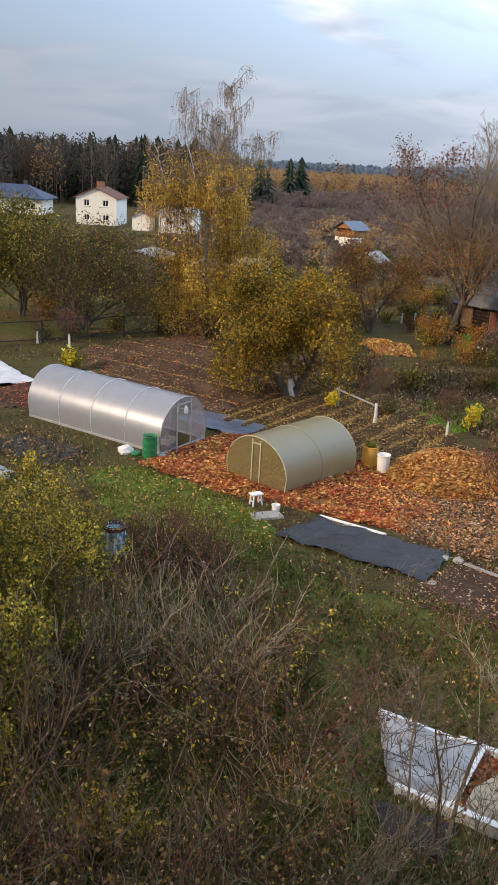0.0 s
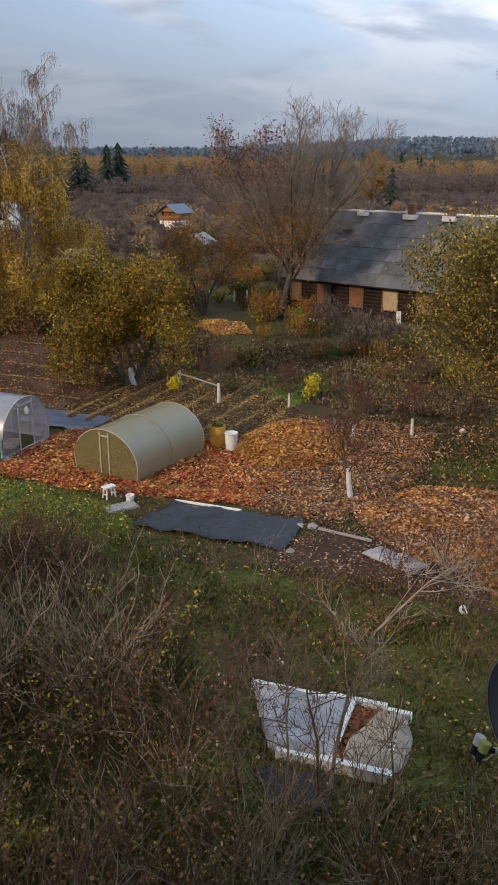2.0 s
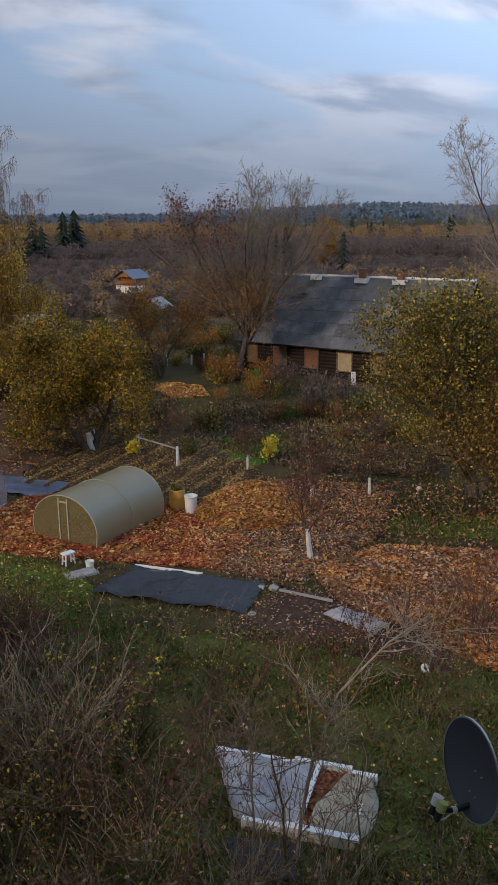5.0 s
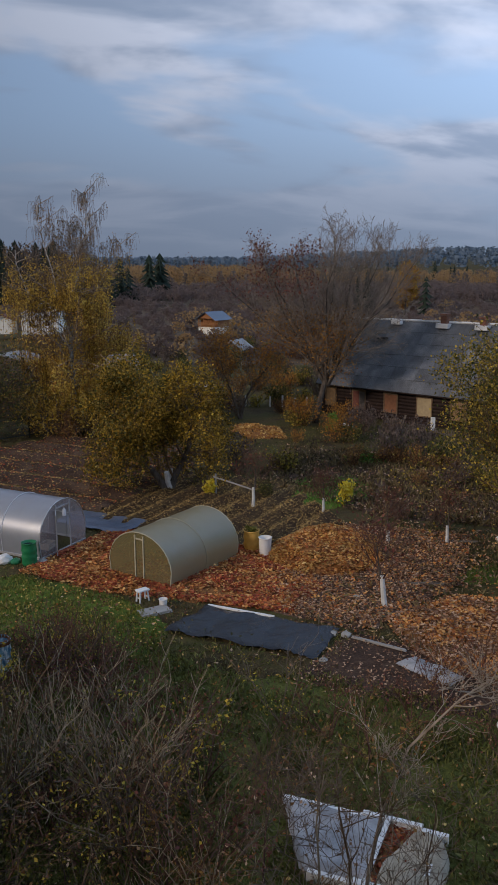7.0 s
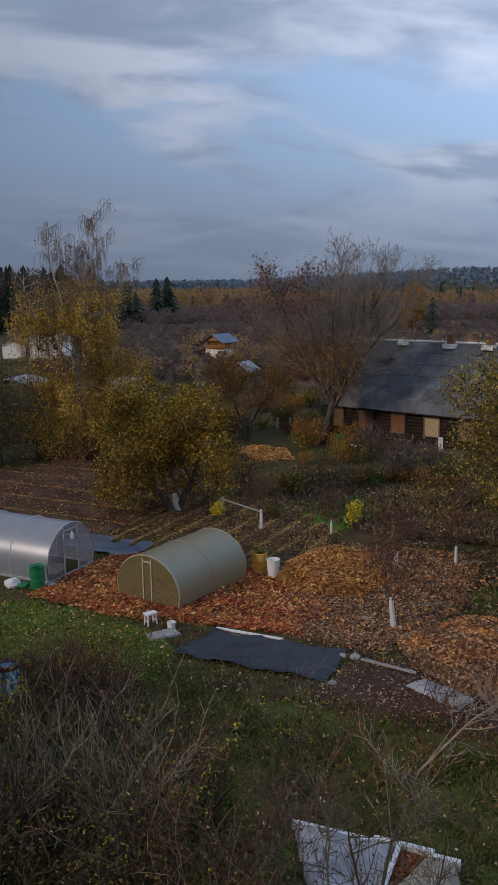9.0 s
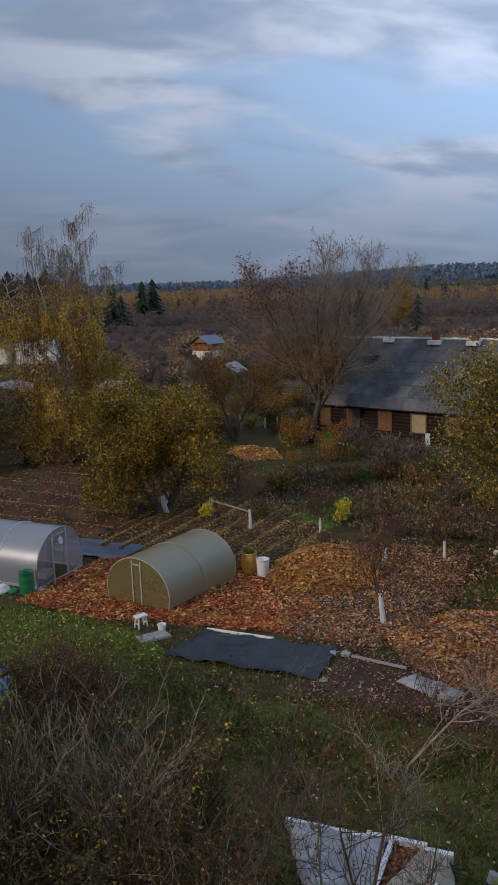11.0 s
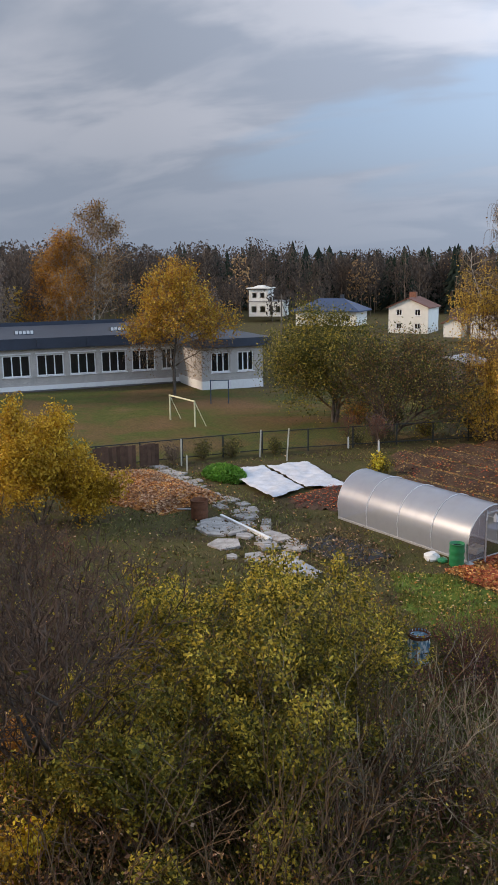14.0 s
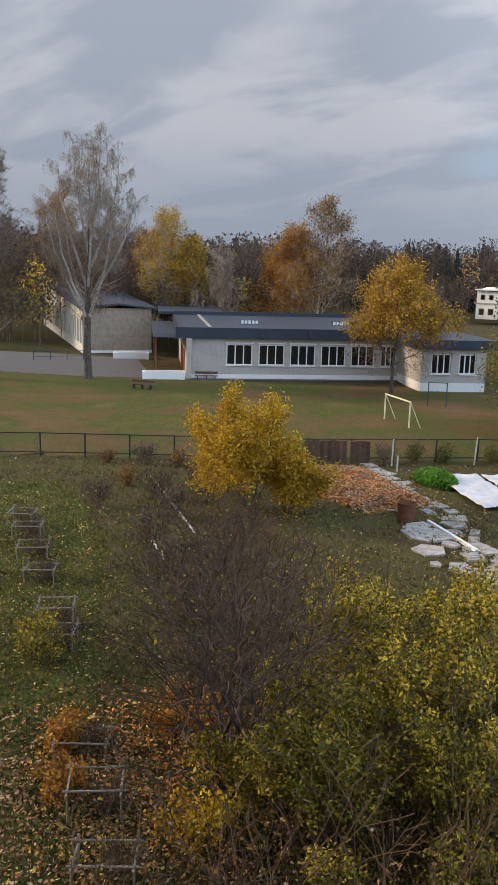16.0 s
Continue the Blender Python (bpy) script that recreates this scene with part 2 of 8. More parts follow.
M["lf_green"] = leafmat("dark_green_leaves", [(0.0, (0.035, 0.05, 0.012)), (0.5, (0.075, 0.085, 0.018)), (0.8, (0.16, 0.13, 0.025)), (1.0, (0.40, 0.33, 0.09))])
M["lf_bramble"] = leafmat("dull_bramble_leaves", [(0.0, (0.045, 0.05, 0.014)), (0.5, (0.085, 0.085, 0.02)), (0.85, (0.14, 0.115, 0.03)), (1.0, (0.20, 0.15, 0.04))])
M["lf_ochre"] = leafmat("ochre_gold_leaves", [(0.0, (0.075, 0.055, 0.012)), (0.35, (0.195, 0.128, 0.016)), (0.7, (0.345, 0.215, 0.022)), (1.0, (0.50, 0.31, 0.03))], patchy=0.55, swing=(0.55, 1.35))
M["fall_heap"] = leafmat("fallen_leaves_heap", [(0.0, (0.26, 0.10, 0.03)), (0.35, (0.50, 0.23, 0.05)), (0.75, (0.64, 0.37, 0.10)), (1.0, (0.76, 0.52, 0.20))], 0.7, 0.05)
M["lf_gold"] = leafmat("golden_leaves", [(0.0, (0.32, 0.17, 0.018)), (0.5, (0.52, 0.31, 0.03)), (1.0, (0.66, 0.44, 0.06))])
M["lf_birch"] = leafmat("birch_leaves_ochre", [(0.0, (0.32, 0.195, 0.03)), (0.5, (0.56, 0.36, 0.055)), (1.0, (0.72, 0.51, 0.10))], swing=(0.8, 1.2))
M["lf_orange"] = leafmat("orange_leaves", [(0.0, (0.24, 0.09, 0.02)), (0.5, (0.42, 0.18, 0.025)), (1.0, (0.55, 0.30, 0.05))])
M["lf_red"] = leafmat("dull_red_leaves", [(0.0, (0.10, 0.035, 0.03)), (0.6, (0.20, 0.07, 0.05)), (1.0, (0.32, 0.14, 0.07))])
M["lf_brown"] = leafmat("russet_leaves", [(0.0, (0.13, 0.065, 0.025)), (0.6, (0.26, 0.13, 0.04)), (1.0, (0.40, 0.24, 0.07))])
M["fall_orange"] = leafmat("fallen_leaves_orange", [(0.0, (0.18, 0.05, 0.02)), (0.35, (0.42, 0.145, 0.036)), (0.7, (0.60, 0.265, 0.07)), (1.0, (0.75, 0.45, 0.17))], 0.7, 0.05)
M["fall_red"] = leafmat("fallen_leaves_red", [(0.0, (0.16, 0.028, 0.018)), (0.5, (0.38, 0.075, 0.03)), (0.88, (0.52, 0.15, 0.05)), (1.0, (0.66, 0.38, 0.15))], 0.7, 0.05)
M["fall_ochre"] = leafmat("fallen_leaves_ochre", [(0.0, (0.18, 0.10, 0.035)), (0.5, (0.35, 0.215, 0.07)), (1.0, (0.54, 0.37, 0.13))], 0.7, 0.05)
M["fall_yellow"] = leafmat("fallen_leaves_yellow", [(0.0, (0.22, 0.12, 0.03)), (0.5, (0.52, 0.31, 0.07)), (1.0, (0.74, 0.54, 0.19))], 0.7, 0.05)
M["fall_pale"] = leafmat("fallen_leaves_pinkish", [(0.0, (0.13, 0.06, 0.035)), (0.5, (0.33, 0.17, 0.09)), (1.0, (0.62, 0.42, 0.27))], 0.7, 0.05)
M["grass_blades"] = leafmat("grass_blades", [(0.0, (0.10, 0.105, 0.02)), (0.5, (0.175, 0.19, 0.032)), (1.0, (0.31, 0.29, 0.07))], 0.6, 0.2)
M["blades_dark"] = leafmat("dark_grass_blades", [(0.0, (0.075, 0.078, 0.02)), (0.5, (0.135, 0.145, 0.03)), (1.0, (0.24, 0.22, 0.065))], 0.6, 0.2)
M["dry_blades"] = leafmat("dry_weeds", [(0.0, (0.055, 0.040, 0.02)), (0.5, (0.125, 0.095, 0.037)), (1.0, (0.27, 0.205, 0.095))], 0.7, 0.15)
M["lf_sun"] = leafmat("sunny_yellow_leaves", [(0.0, (0.27, 0.145, 0.014)), (0.5, (0.50, 0.29, 0.02)), (1.0, (0.68, 0.45, 0.045))])
M["mid_bare"] = leafmat("bare_garden_twigs", [(0.0, (0.075, 0.055, 0.048)), (0.6, (0.13, 0.095, 0.08)), (1.0, (0.19, 0.14, 0.11))], 0.9, 0.2)
M["lf_bright"] = leafmat("bright_yellow_leaves", [(0.0, (0.55, 0.40, 0.02)), (0.5, (0.72, 0.55, 0.03)), (1.0, (0.80, 0.68, 0.10))])
M["herb"] = leafmat("fresh_green_herbs", [(0.0, (0.05, 0.15, 0.018)), (0.5, (0.10, 0.26, 0.03)), (1.0, (0.18, 0.36, 0.06))], 0.5, 0.25)

# ---- mesh helpers ----


class MB:
    """Collects vertices and faces of one mesh."""

    def __init__(self):
        self.v, self.f = [], []

    def box(self, c, s, rz=0.0, m=None, taper=1.0):
        """Box of size s centred on c, turned rz degrees; taper shrinks its top."""
        a, k = radians(rz), len(self.v)
        ca, sa = math.cos(a), math.sin(a)
        for dz in (-0.5, 0.5):
            q = taper if dz > 0 else 1.0
            for dx, dy in ((-0.5, -0.5), (0.5, -0.5), (0.5, 0.5), (-0.5, 0.5)):
                x, y = dx * s[0] * q, dy * s[1] * q
                p = Vector((c[0] + ca * x - sa * y, c[1] + sa * x + ca * y, c[2] + dz * s[2]))
                self.v.append(tuple(m @ p) if m else tuple(p))
        self.f += [tuple(k + i for i in q) for q in ((3, 2, 1, 0), (4, 5, 6, 7), (0, 1, 5, 4), (1, 2, 6, 5), (2, 3, 7, 6), (3, 0, 4, 7))]
        return self

    def beam(self, a, b, w, h=None):
        """Bar with a square section from a to b."""
        return self.tube([a, b], [w * 0.7071, (h or w) * 0.7071], 4, 0.7854)

    def tube(self, pts, radii, n=6, turn=0.0, cap=True):
        k = len(self.v)
        pts = [Vector(p) for p in pts]
        for i, p in enumerate(pts):
            d = (pts[min(i + 1, len(pts) - 1)] - pts[max(i - 1, 0)])
            d = d.normalized() if d.length > 1e-9 else Vector((0, 0, 1))
            ref = Vector((0, 0, 1)) if abs(d.z) < 0.95 else Vector((1, 0, 0))
            u = d.cross(ref).normalized()
            w = d.cross(u)
            r = radii[min(i, len(radii) - 1)]
            for j in range(n):
                a = 2 * math.pi * j / n + turn
                self.v.append(tuple(p + u * (math.cos(a) * r) + w * (math.sin(a) * r)))
        for i in range(len(pts) - 1):
            for j in range(n):
                a, b = k + i * n + j, k + i * n + (j + 1) % n
                self.f.append((a, b, b + n, a + n))
        if cap:
            self.f.append(tuple(range(k + n - 1, k - 1, -1)))
            e = k + (len(pts) - 1) * n
            self.f.append(tuple(range(e, e + n)))
        return self

    def lathe(self, profile, n=20, c=(0, 0, 0)):
        """Turned body: profile rows of radius and height."""
        k = len(self.v)
        for r, z in profile:
            for j in range(n):
                a = 2 * math.pi * j / n
                self.v.append((c[0] + r * math.cos(a), c[1] + r * math.sin(a), c[2] + z))
        for i in range(len(profile) - 1):
            for j in range(n):
                a, b = k + i * n + j, k + i * n + (j + 1) % n
                self.f.append((a, b, b + n, a + n))
        return self

    def poly(self, pts):
        k = len(self.v)
        self.v += [tuple(p) for p in pts]
        self.f.append(tuple(range(k, k + len(pts))))
        return self

    def prism(self, pts, z0, z1):
        """Upright slab over an outline given anticlockwise."""
        k, n = len(self.v), len(pts)
        self.v += [(p[0], p[1], z0) for p in pts] + [(p[0], p[1], z1) for p in pts]
        self.f.append(tuple(range(k + n - 1, k - 1, -1)))
        self.f.append(tuple(range(k + n, k + 2 * n)))
        self.f += [(k + i, k + (i + 1) % n, k + n + (i + 1) % n, k + n + i) for i in range(n)]
        return self

    def mesh(self, name, mat, smooth=False):
        me = bpy.data.meshes.new(name)
        me.from_pydata(self.v, [], self.f)
        me.materials.append(M[mat] if isinstance(mat, str) else mat)
        if smooth:
            me.polygons.foreach_set("use_smooth", [True] * len(me.polygons))
        me.update()
        return me


def thing(name, m, label, category, group="", kind=""):
    """An Empty at the base of a thing that parents its parts."""
    ob = new(name)
    ob.matrix_world = m
    return tagged(ob, label, category, group, kind)


def part(name, mb, mat, parent, label="", smooth=False):
    """One mesh object under a thing or a part; the mesh is in the thing's own coordinates."""
    me = mb if isinstance(mb, bpy.types.Mesh) else mb.mesh(name, mat, smooth)
    ob = new(name, me)
    ob.parent = parent
    if label:
        ob["label"] = label
    return ob


def solo(name, mb, mat, m, label, category, group="", kind="", smooth=False):
    """A thing that is one mesh."""
    me = mb if isinstance(mb, bpy.types.Mesh) else mb.mesh(name, mat, smooth)
    ob = new(name, me)
    ob.matrix_world = m
    return tagged(ob, label, category, group, kind)


def cards(name, pos, size, mat, seed, lie=0.0, aspect=1.6, up=None, fold=0.25):
    """Mesh of single leaves or blades: pointed quads folded along the midrib, two triangles each."""
    rng = np.random.default_rng(seed)
    pos = np.asarray(pos, float).reshape(-1, 3)
    n = len(pos)
    d = rng.normal(size=(n, 3))
    if lie:                               # lie flat on what is below
        d[:, 2] *= 1 - lie
    if up is not None:
        d = d * up[1] + np.array(up[0])
    d /= np.linalg.norm(d, axis=1, keepdims=True) + 1e-9
    e = rng.normal(size=(n, 3))
    if lie:
        e[:, 2] *= 1 - lie
    e -= (e * d).sum(1, keepdims=True) * d
    e /= np.linalg.norm(e, axis=1, keepdims=True) + 1e-9
    nn = np.cross(d, e)
    s = np.asarray(size) * rng.uniform(0.6, 1.4, n) if np.isscalar(size) else size
    s = s[:, None]
    a, b = d * s * aspect / 2, e * s / 2
    lift = nn * s * fold * 0.5
    v = np.stack([pos - a, pos + b + lift, pos + a, pos - b + lift], 1).reshape(-1, 3)
    k = np.arange(n)[:, None] * 4
    tri = np.concatenate([k + [0, 1, 2], k + [0, 2, 3]], 1).reshape(-1, 3)
    me = bpy.data.meshes.new(name)
    me.vertices.add(len(v))
    me.vertices.foreach_set("co", v.ravel())
    me.loops.add(tri.size)
    me.loops.foreach_set("vertex_index", tri.ravel().astype(np.int32))
    me.polygons.add(len(tri))
    me.polygons.foreach_set("loop_start", (np.arange(len(tri)) * 3).astype(np.int32))
    me.materials.append(M[mat])
    me.update(calc_edges=True)
    return me


# ---- plants ----


def grow(seed, height, trunk, limbs, levels=3, spread=50.0, droop=0.0, first=0.25, wob=0.12, kids=(7, 5, 4), ratio=0.55, stems=1, lean=0.0, curl=0.15, fat=1.0, sides=(7, 5, 4, 3)):
    """Branching skeleton: returns the trunk's and the branches' meshes and the ends of the twigs."""
    rng = random.Random(seed)
    low, rest, ends = MB(), MB(), []

    def shoot(p, d, length, r, level):
        steps = 6 if level == 0 else (4 if level == 1 else 3)
        pts, radii, q = [p.copy()], [r], p.copy()
        d = d.normalized()
        for i in range(steps):
            k = wob * (0.35 if level == 0 and stems == 1 else 1.0)
            d = d + Vector((rng.gauss(0, k), rng.gauss(0, k), rng.gauss(0, k * 0.6)))
            if level > 0:
                d.z += curl * (1 if level < 3 else 0.4) - droop * (i + 1) / steps * level
            d.normalize()
            q = q + d * (length / steps)
            if q.z < 0.05:
                q.z = 0.05
            pts.append(q.copy())
            radii.append(max(r * (1 - 0.8 * (i + 1) / steps), 0.0028 * fat))
        (low if level == 0 else rest).tube(pts, radii, sides[min(level, 3)], cap=False)
        if level >= levels:
            ends.extend(pts[1:])
            return
        n = kids[min(level, len(kids) - 1)]
        n = max(2, int(n * rng.uniform(0.8, 1.25)))
        a0 = rng.uniform(0, 6.28)
        for j in range(n):
            lo = first if level == 0 else 0.2
            t = lo + (1 - lo) * ((j + rng.random()) / n)
            i = min(int(t * steps), steps - 1)
            base = pts[i].lerp(pts[i + 1], t * steps - i)
            ax = (pts[i + 1] - pts[i]).normalized()
            side = ax.cross(Vector((0, 0, 1)) if abs(ax.z) < 0.9 else Vector((1, 0, 0))).normalized()
            side = Matrix.Rotation(a0 + j * 2.4 + rng.uniform(-0.4, 0.4), 3, ax) @ side
            ang = radians(spread * rng.uniform(0.7, 1.25)) * (1.0 if level else 1.15 - 0.5 * t)
            dd = ax * math.cos(ang) + side * math.sin(ang)
            if level == 0:
                ll = limbs * (1.1 - 0.55 * t) * rng.uniform(0.75, 1.2)
            else:
                ll = length * ratio * (1.1 - 0.4 * t) * rng.uniform(0.7, 1.3)
            shoot(base, dd, ll, max(radii[i] * rng.uniform(0.42, 0.62), 0.004 * fat), level + 1)

    for s in range(stems):
        a = 6.28 * s / stems + rng.uniform(-0.5, 0.5)
        tilt = lean * rng.uniform(0.5, 1.2)
        off = 0.18 * trunk * stems ** 0.5
        shoot(Vector((math.cos(a) * off, math.sin(a) * off, -0.15)), Vector((math.cos(a) * tilt, math.sin(a) * tilt, 1)),
              height * rng.uniform(0.8, 1.05) if stems > 1 else height, trunk, 0)
    return low, rest, np.array([tuple(e) for e in ends]) if ends else np.zeros((0, 3))


def twiglets(name, ends, n, length, width, mat, seed, up=((0, 0, 0.7), 0.7), blur=0.05, zlo=None):
    """The finest shoots at the ends of the branches, slim two-sided blades."""
    return cards(name, leafcloud(ends, n, blur, seed, zlo), width, mat, seed, up=up, aspect=length / width, fold=0.6)


def turn_to(ends, degrees):
    """Turn that brings the heavier side of a crown to a compass angle (0: +x)."""
    return degrees - math.degrees(math.atan2(ends[:, 1].mean(), ends[:, 0].mean()))


def leafcloud(ends, n, blur, seed, zlo=None, zhi=None):
    """Places for n leaves about the twig ends."""
    rng = np.random.default_rng(seed)
    e = ends
    if zlo is not None:
        e = e[e[:, 2] > zlo]
    if zhi is not None:
        e = e[e[:, 2] < zhi]
    p = e[rng.integers(0, len(e), n)]
    p = p + rng.normal(0, blur, (n, 3))
    p[:, 2] = np.maximum(p[:, 2], 0.08)
    return p


def plant(name, label, category, at, low, rest, leaves, bark="bark", twig="twig", group="", turn=0.0, size=1.0):
    """A tree or shrub: trunk, branches and crown of single leaves. leaves: rows of mesh name, mesh."""
    ob = thing(name, pose(at[0], at[1], at[2] if len(at) > 2 else 0, 0, 0, turn), label, category, group)
    ob.scale = (size,) * 3
    part("trunk", low, bark, ob, smooth=True)
    tagged(part("branchwork", rest, twig, ob), kind="stuff")
    for nm, me in leaves:
        tagged(part(nm, me, None, ob), kind="stuff")
    return ob

from mathutils.kdtree import KDTree

# ---- ground ----
U = Vector((math.cos(radians(-36)), math.sin(radians(-36)), 0))     # along the beds
V = Vector((-U.y, U.x, 0))                                          # across them, away from the block


def uv(u, v, z=0.0):
    p = U * u + V * v
    return Vector((p.x, p.y, z))


def bumpy(x, y):
    return 0.03 * noise.noise(Vector((x * 0.35, y * 0.35, 0))) + 0.02 * noise.noise(Vector((x * 1.3, y * 1.3, 4)))


def relief(x, y):
    """Height of the ground: uneven near by, low hills far off."""
    r = math.hypot(x, y)
    z = bumpy(x, y) if r < 120 else 0.0
    far = min(max((r - 700) / 900, 0), 1)
    if y > 0:
        z += far * far * (3 - 2 * far) * (1.5 + 4 * noise.noise(Vector((x / 700, y / 700, 1))) + 18 * max(0.0, 1 - abs((math.degrees(math.atan2(x, y)) - 24) / 15)))
    return z


def terrain():
    """One sheet from the house wall to the horizon: fine near the garden, coarse far off, with low hills."""
    xs = sorted({round(v, 2) for v in list(np.linspace(-60, 50, 150)) + [s * 60 * 1.2 ** k for k in range(1, 24) for s in (-1, 1)]})
    ys = sorted({round(v, 2) for v in list(np.linspace(-6, 70, 110)) + [70 * 1.12 ** k for k in range(1, 36)] + [-30, -120, -400, -1500]})
    mb = MB()
    mb.v = [(x, y, relief(x, y)) for y in ys for x in xs]
    nx = len(xs)
    mb.f = [(j * nx + i, j * nx + i + 1, (j + 1) * nx + i + 1, (j + 1) * nx + i) for j in range(len(ys) - 1) for i in range(nx - 1)]
    return solo("ground", mb, "ground", Matrix(), "rough autumn turf with brown weeds and fallen leaves", "ground", kind="structure", smooth=True)


terrain()


def far_sheet():
    """Withered meadow between the gardens and the woods."""
    mb, n = MB(), 60
    rs = [96, 104, 115, 130, 150, 175, 205, 240, 290, 350, 430, 540, 690]
    for r in rs:
        for i in range(n + 1):
            a = radians(-40 + 43 * i / n)
            rr = r + (6 * noise.noise(Vector((i * 0.7, 1, 1))) if r == 96 else 0)
            x, y = -math.sin(a) * rr, math.cos(a) * rr
            mb.v.append((x, y, relief(x, y) + (0.12 if r > 96 else -0.1)))
    mb.f = [(j * (n + 1) + i + 1, j * (n + 1) + i, (j + 1) * (n + 1) + i, (j + 1) * (n + 1) + i + 1) for j in range(len(rs) - 1) for i in range(n)]
    return solo("far_meadow", mb, "meadow", Matrix(), "withered brown meadow before the far woods", "meadow", kind="structure", smooth=True)


far_sheet()


def patch(name, outline, mat, label, category, z=0.06, step=0.4, relief=0.04, furrow=None, kind="structure", mound=0.0, rag=0.25):
    """Raised, uneven sheet over an outline in (u, v), with ragged edges. furrow: (spacing, depth, along) ridges."""
    us, vs = [p[0] for p in outline], [p[1] for p in outline]
    u0, u1, v0, v1 = min(us), max(us), min(vs), max(vs)
    nu, nv = max(2, int((u1 - u0) / step)), max(2, int((v1 - v0) / step))

    def inside(u, v):
        hit = False
        for (a, b), (c, d) in zip(outline, outline[1:] + outline[:1]):
            if (b > v) != (d > v) and u < (c - a) * (v - b) / (d - b) + a:
                hit = not hit
        return hit

    def edge(u, v):
        best = 1e9
        for (a, b), (c, d) in zip(outline, outline[1:] + outline[:1]):
            t = max(0, min(1, ((u - a) * (c - a) + (v - b) * (d - b)) / ((c - a) ** 2 + (d - b) ** 2 + 1e-9)))
            best = min(best, math.hypot(u - a - t * (c - a), v - b - t * (d - b)))
        return best

    idx, mb = {}, MB()

    def vert(i, j):
        if (i, j) not in idx:
            u, v = u0 + (u1 - u0) * i / nu, v0 + (v1 - v0) * j / nv
            e = edge(u, v) * (1 if inside(u, v) else -1)
            p = uv(u, v)
            h = z * min(1, max(-0.6, (e + rag * noise.noise(Vector((p.x, p.y, 7)))) / 0.3))
            h += relief * noise.noise(Vector((p.x * 1.7, p.y * 1.7, 2))) * (e > 0.1)
            h += mound * max(0, min(1, e / 1.6)) ** 0.8 * (0.75 + 0.5 * noise.noise(Vector((p.x * 0.5, p.y * 0.5, 9))))
            if furrow and e > 0.15:
                q = (v if furrow[2] == "u" else u) / furrow[0]
                h += furrow[1] * (0.5 + 0.5 * math.cos(2 * math.pi * q)) - furrow[1] * 0.3
            idx[i, j] = len(mb.v)
            mb.v.append((p.x, p.y, h + bumpy(p.x, p.y)))
        return idx[i, j]

    for i in range(nu):
        for j in range(nv):
            uc, vc = u0 + (u1 - u0) * (i + 0.5) / nu, v0 + (v1 - v0) * (j + 0.5) / nv
            if inside(uc, vc):
                mb.f.append((vert(i, j), vert(i + 1, j), vert(i + 1, j + 1), vert(i, j + 1)))
    ob = solo(name, mb, mat, Matrix(), label, category, kind=kind, smooth=True)
    return ob, inside, (u0, u1, v0, v1)


def strew(name, made, per_m2, size, mat, label, seed, z=0.05, lie=0.8, holes=0.35, up=None, aspect=1.5, thick=0.08):
    """Fallen leaves or grass blades spread over a patch, following its surface."""
    ob, inside, (u0, u1, v0, v1) = made
    rng = random.Random(seed)
    tree = None
    from_mesh = bmesh.new()
    from_mesh.from_mesh(ob.data)
    from_mesh.verts.ensure_lookup_table()
    tree = KDTree(len(from_mesh.verts))
    for i, vt in enumerate(from_mesh.verts):
        tree.insert((vt.co.x, vt.co.y, 0), i)
    tree.balance()
    zs = [vt.co.z for vt in from_mesh.verts]
    from_mesh.free()
    pts = []
    for _ in range(int((u1 - u0) * (v1 - v0) * per_m2)):
        u, v = rng.uniform(u0, u1), rng.uniform(v0, v1)
        if not inside(u, v):
            continue
        p = uv(u, v)
        if holes and noise.noise(Vector((p.x * 0.8, p.y * 0.8, seed))) + 0.5 * noise.noise(Vector((p.x * 2.5, p.y * 2.5, seed))) < rng.uniform(-1.2, 1.2) * 0.5 - 0.6 + holes:
            continue
        near = [(zs[i], 1 / (0.02 + d)) for _, i, d in tree.find_n((p.x, p.y, 0), 3)]
        h = sum(a * b for a, b in near) / sum(b for _, b in near)
        pts.append((p.x, p.y, h + z * 0.4 + rng.random() * thick))
    me = cards(name, pts, size, mat, seed, lie=lie, up=up, aspect=aspect)
    return solo(name, me, None, Matrix(), label, "leaves" if up is None else "grass", kind="stuff")

# ---- garden surfaces ----
lawn = patch("school_lawn", [(-86, -4), (-53.2, 4), (-47.6, 21), (-45.3, 31.5), (-41, 45), (-52, 57), (-64, 56), (-74.5, 45.5), (-79, 36), (-86.5, 24), (-108, 2)], "lawn", "worn green and yellow school playing lawn", "lawn", z=0.05, step=1.2, relief=0.03)
soil_far = patch("dug_soil_bed", [(-39, 38), (-37.5, 46.5), (-33, 49), (-27, 47), (-23.5, 41), (-24, 33), (-31, 31)], "soil", "dug brown garden soil strewn with leaves", "soil bed", z=0.07, step=0.35, furrow=(2.4, 0.40, "u"))
soil_mid = patch("harvested_bed", [(-24, 31.5), (-24.5, 41), (-18, 42), (-12.5, 36), (-13, 31.2), (-15, 31), (-19, 30.6), (-21, 31)], "ochre_soil", "harvested vegetable bed covered in yellow leaves", "soil bed", z=0.06, step=0.3, furrow=(1.15, 0.26, "v"))
soil_right = patch("brown_soil_strip", [(-13, 28), (-13, 36), (-7, 37), (-6, 31), (-8, 25.2), (-12, 25.4)], "pink_soil", "bare brown soil between the leaf heaps", "soil bed", z=0.05, step=0.35)
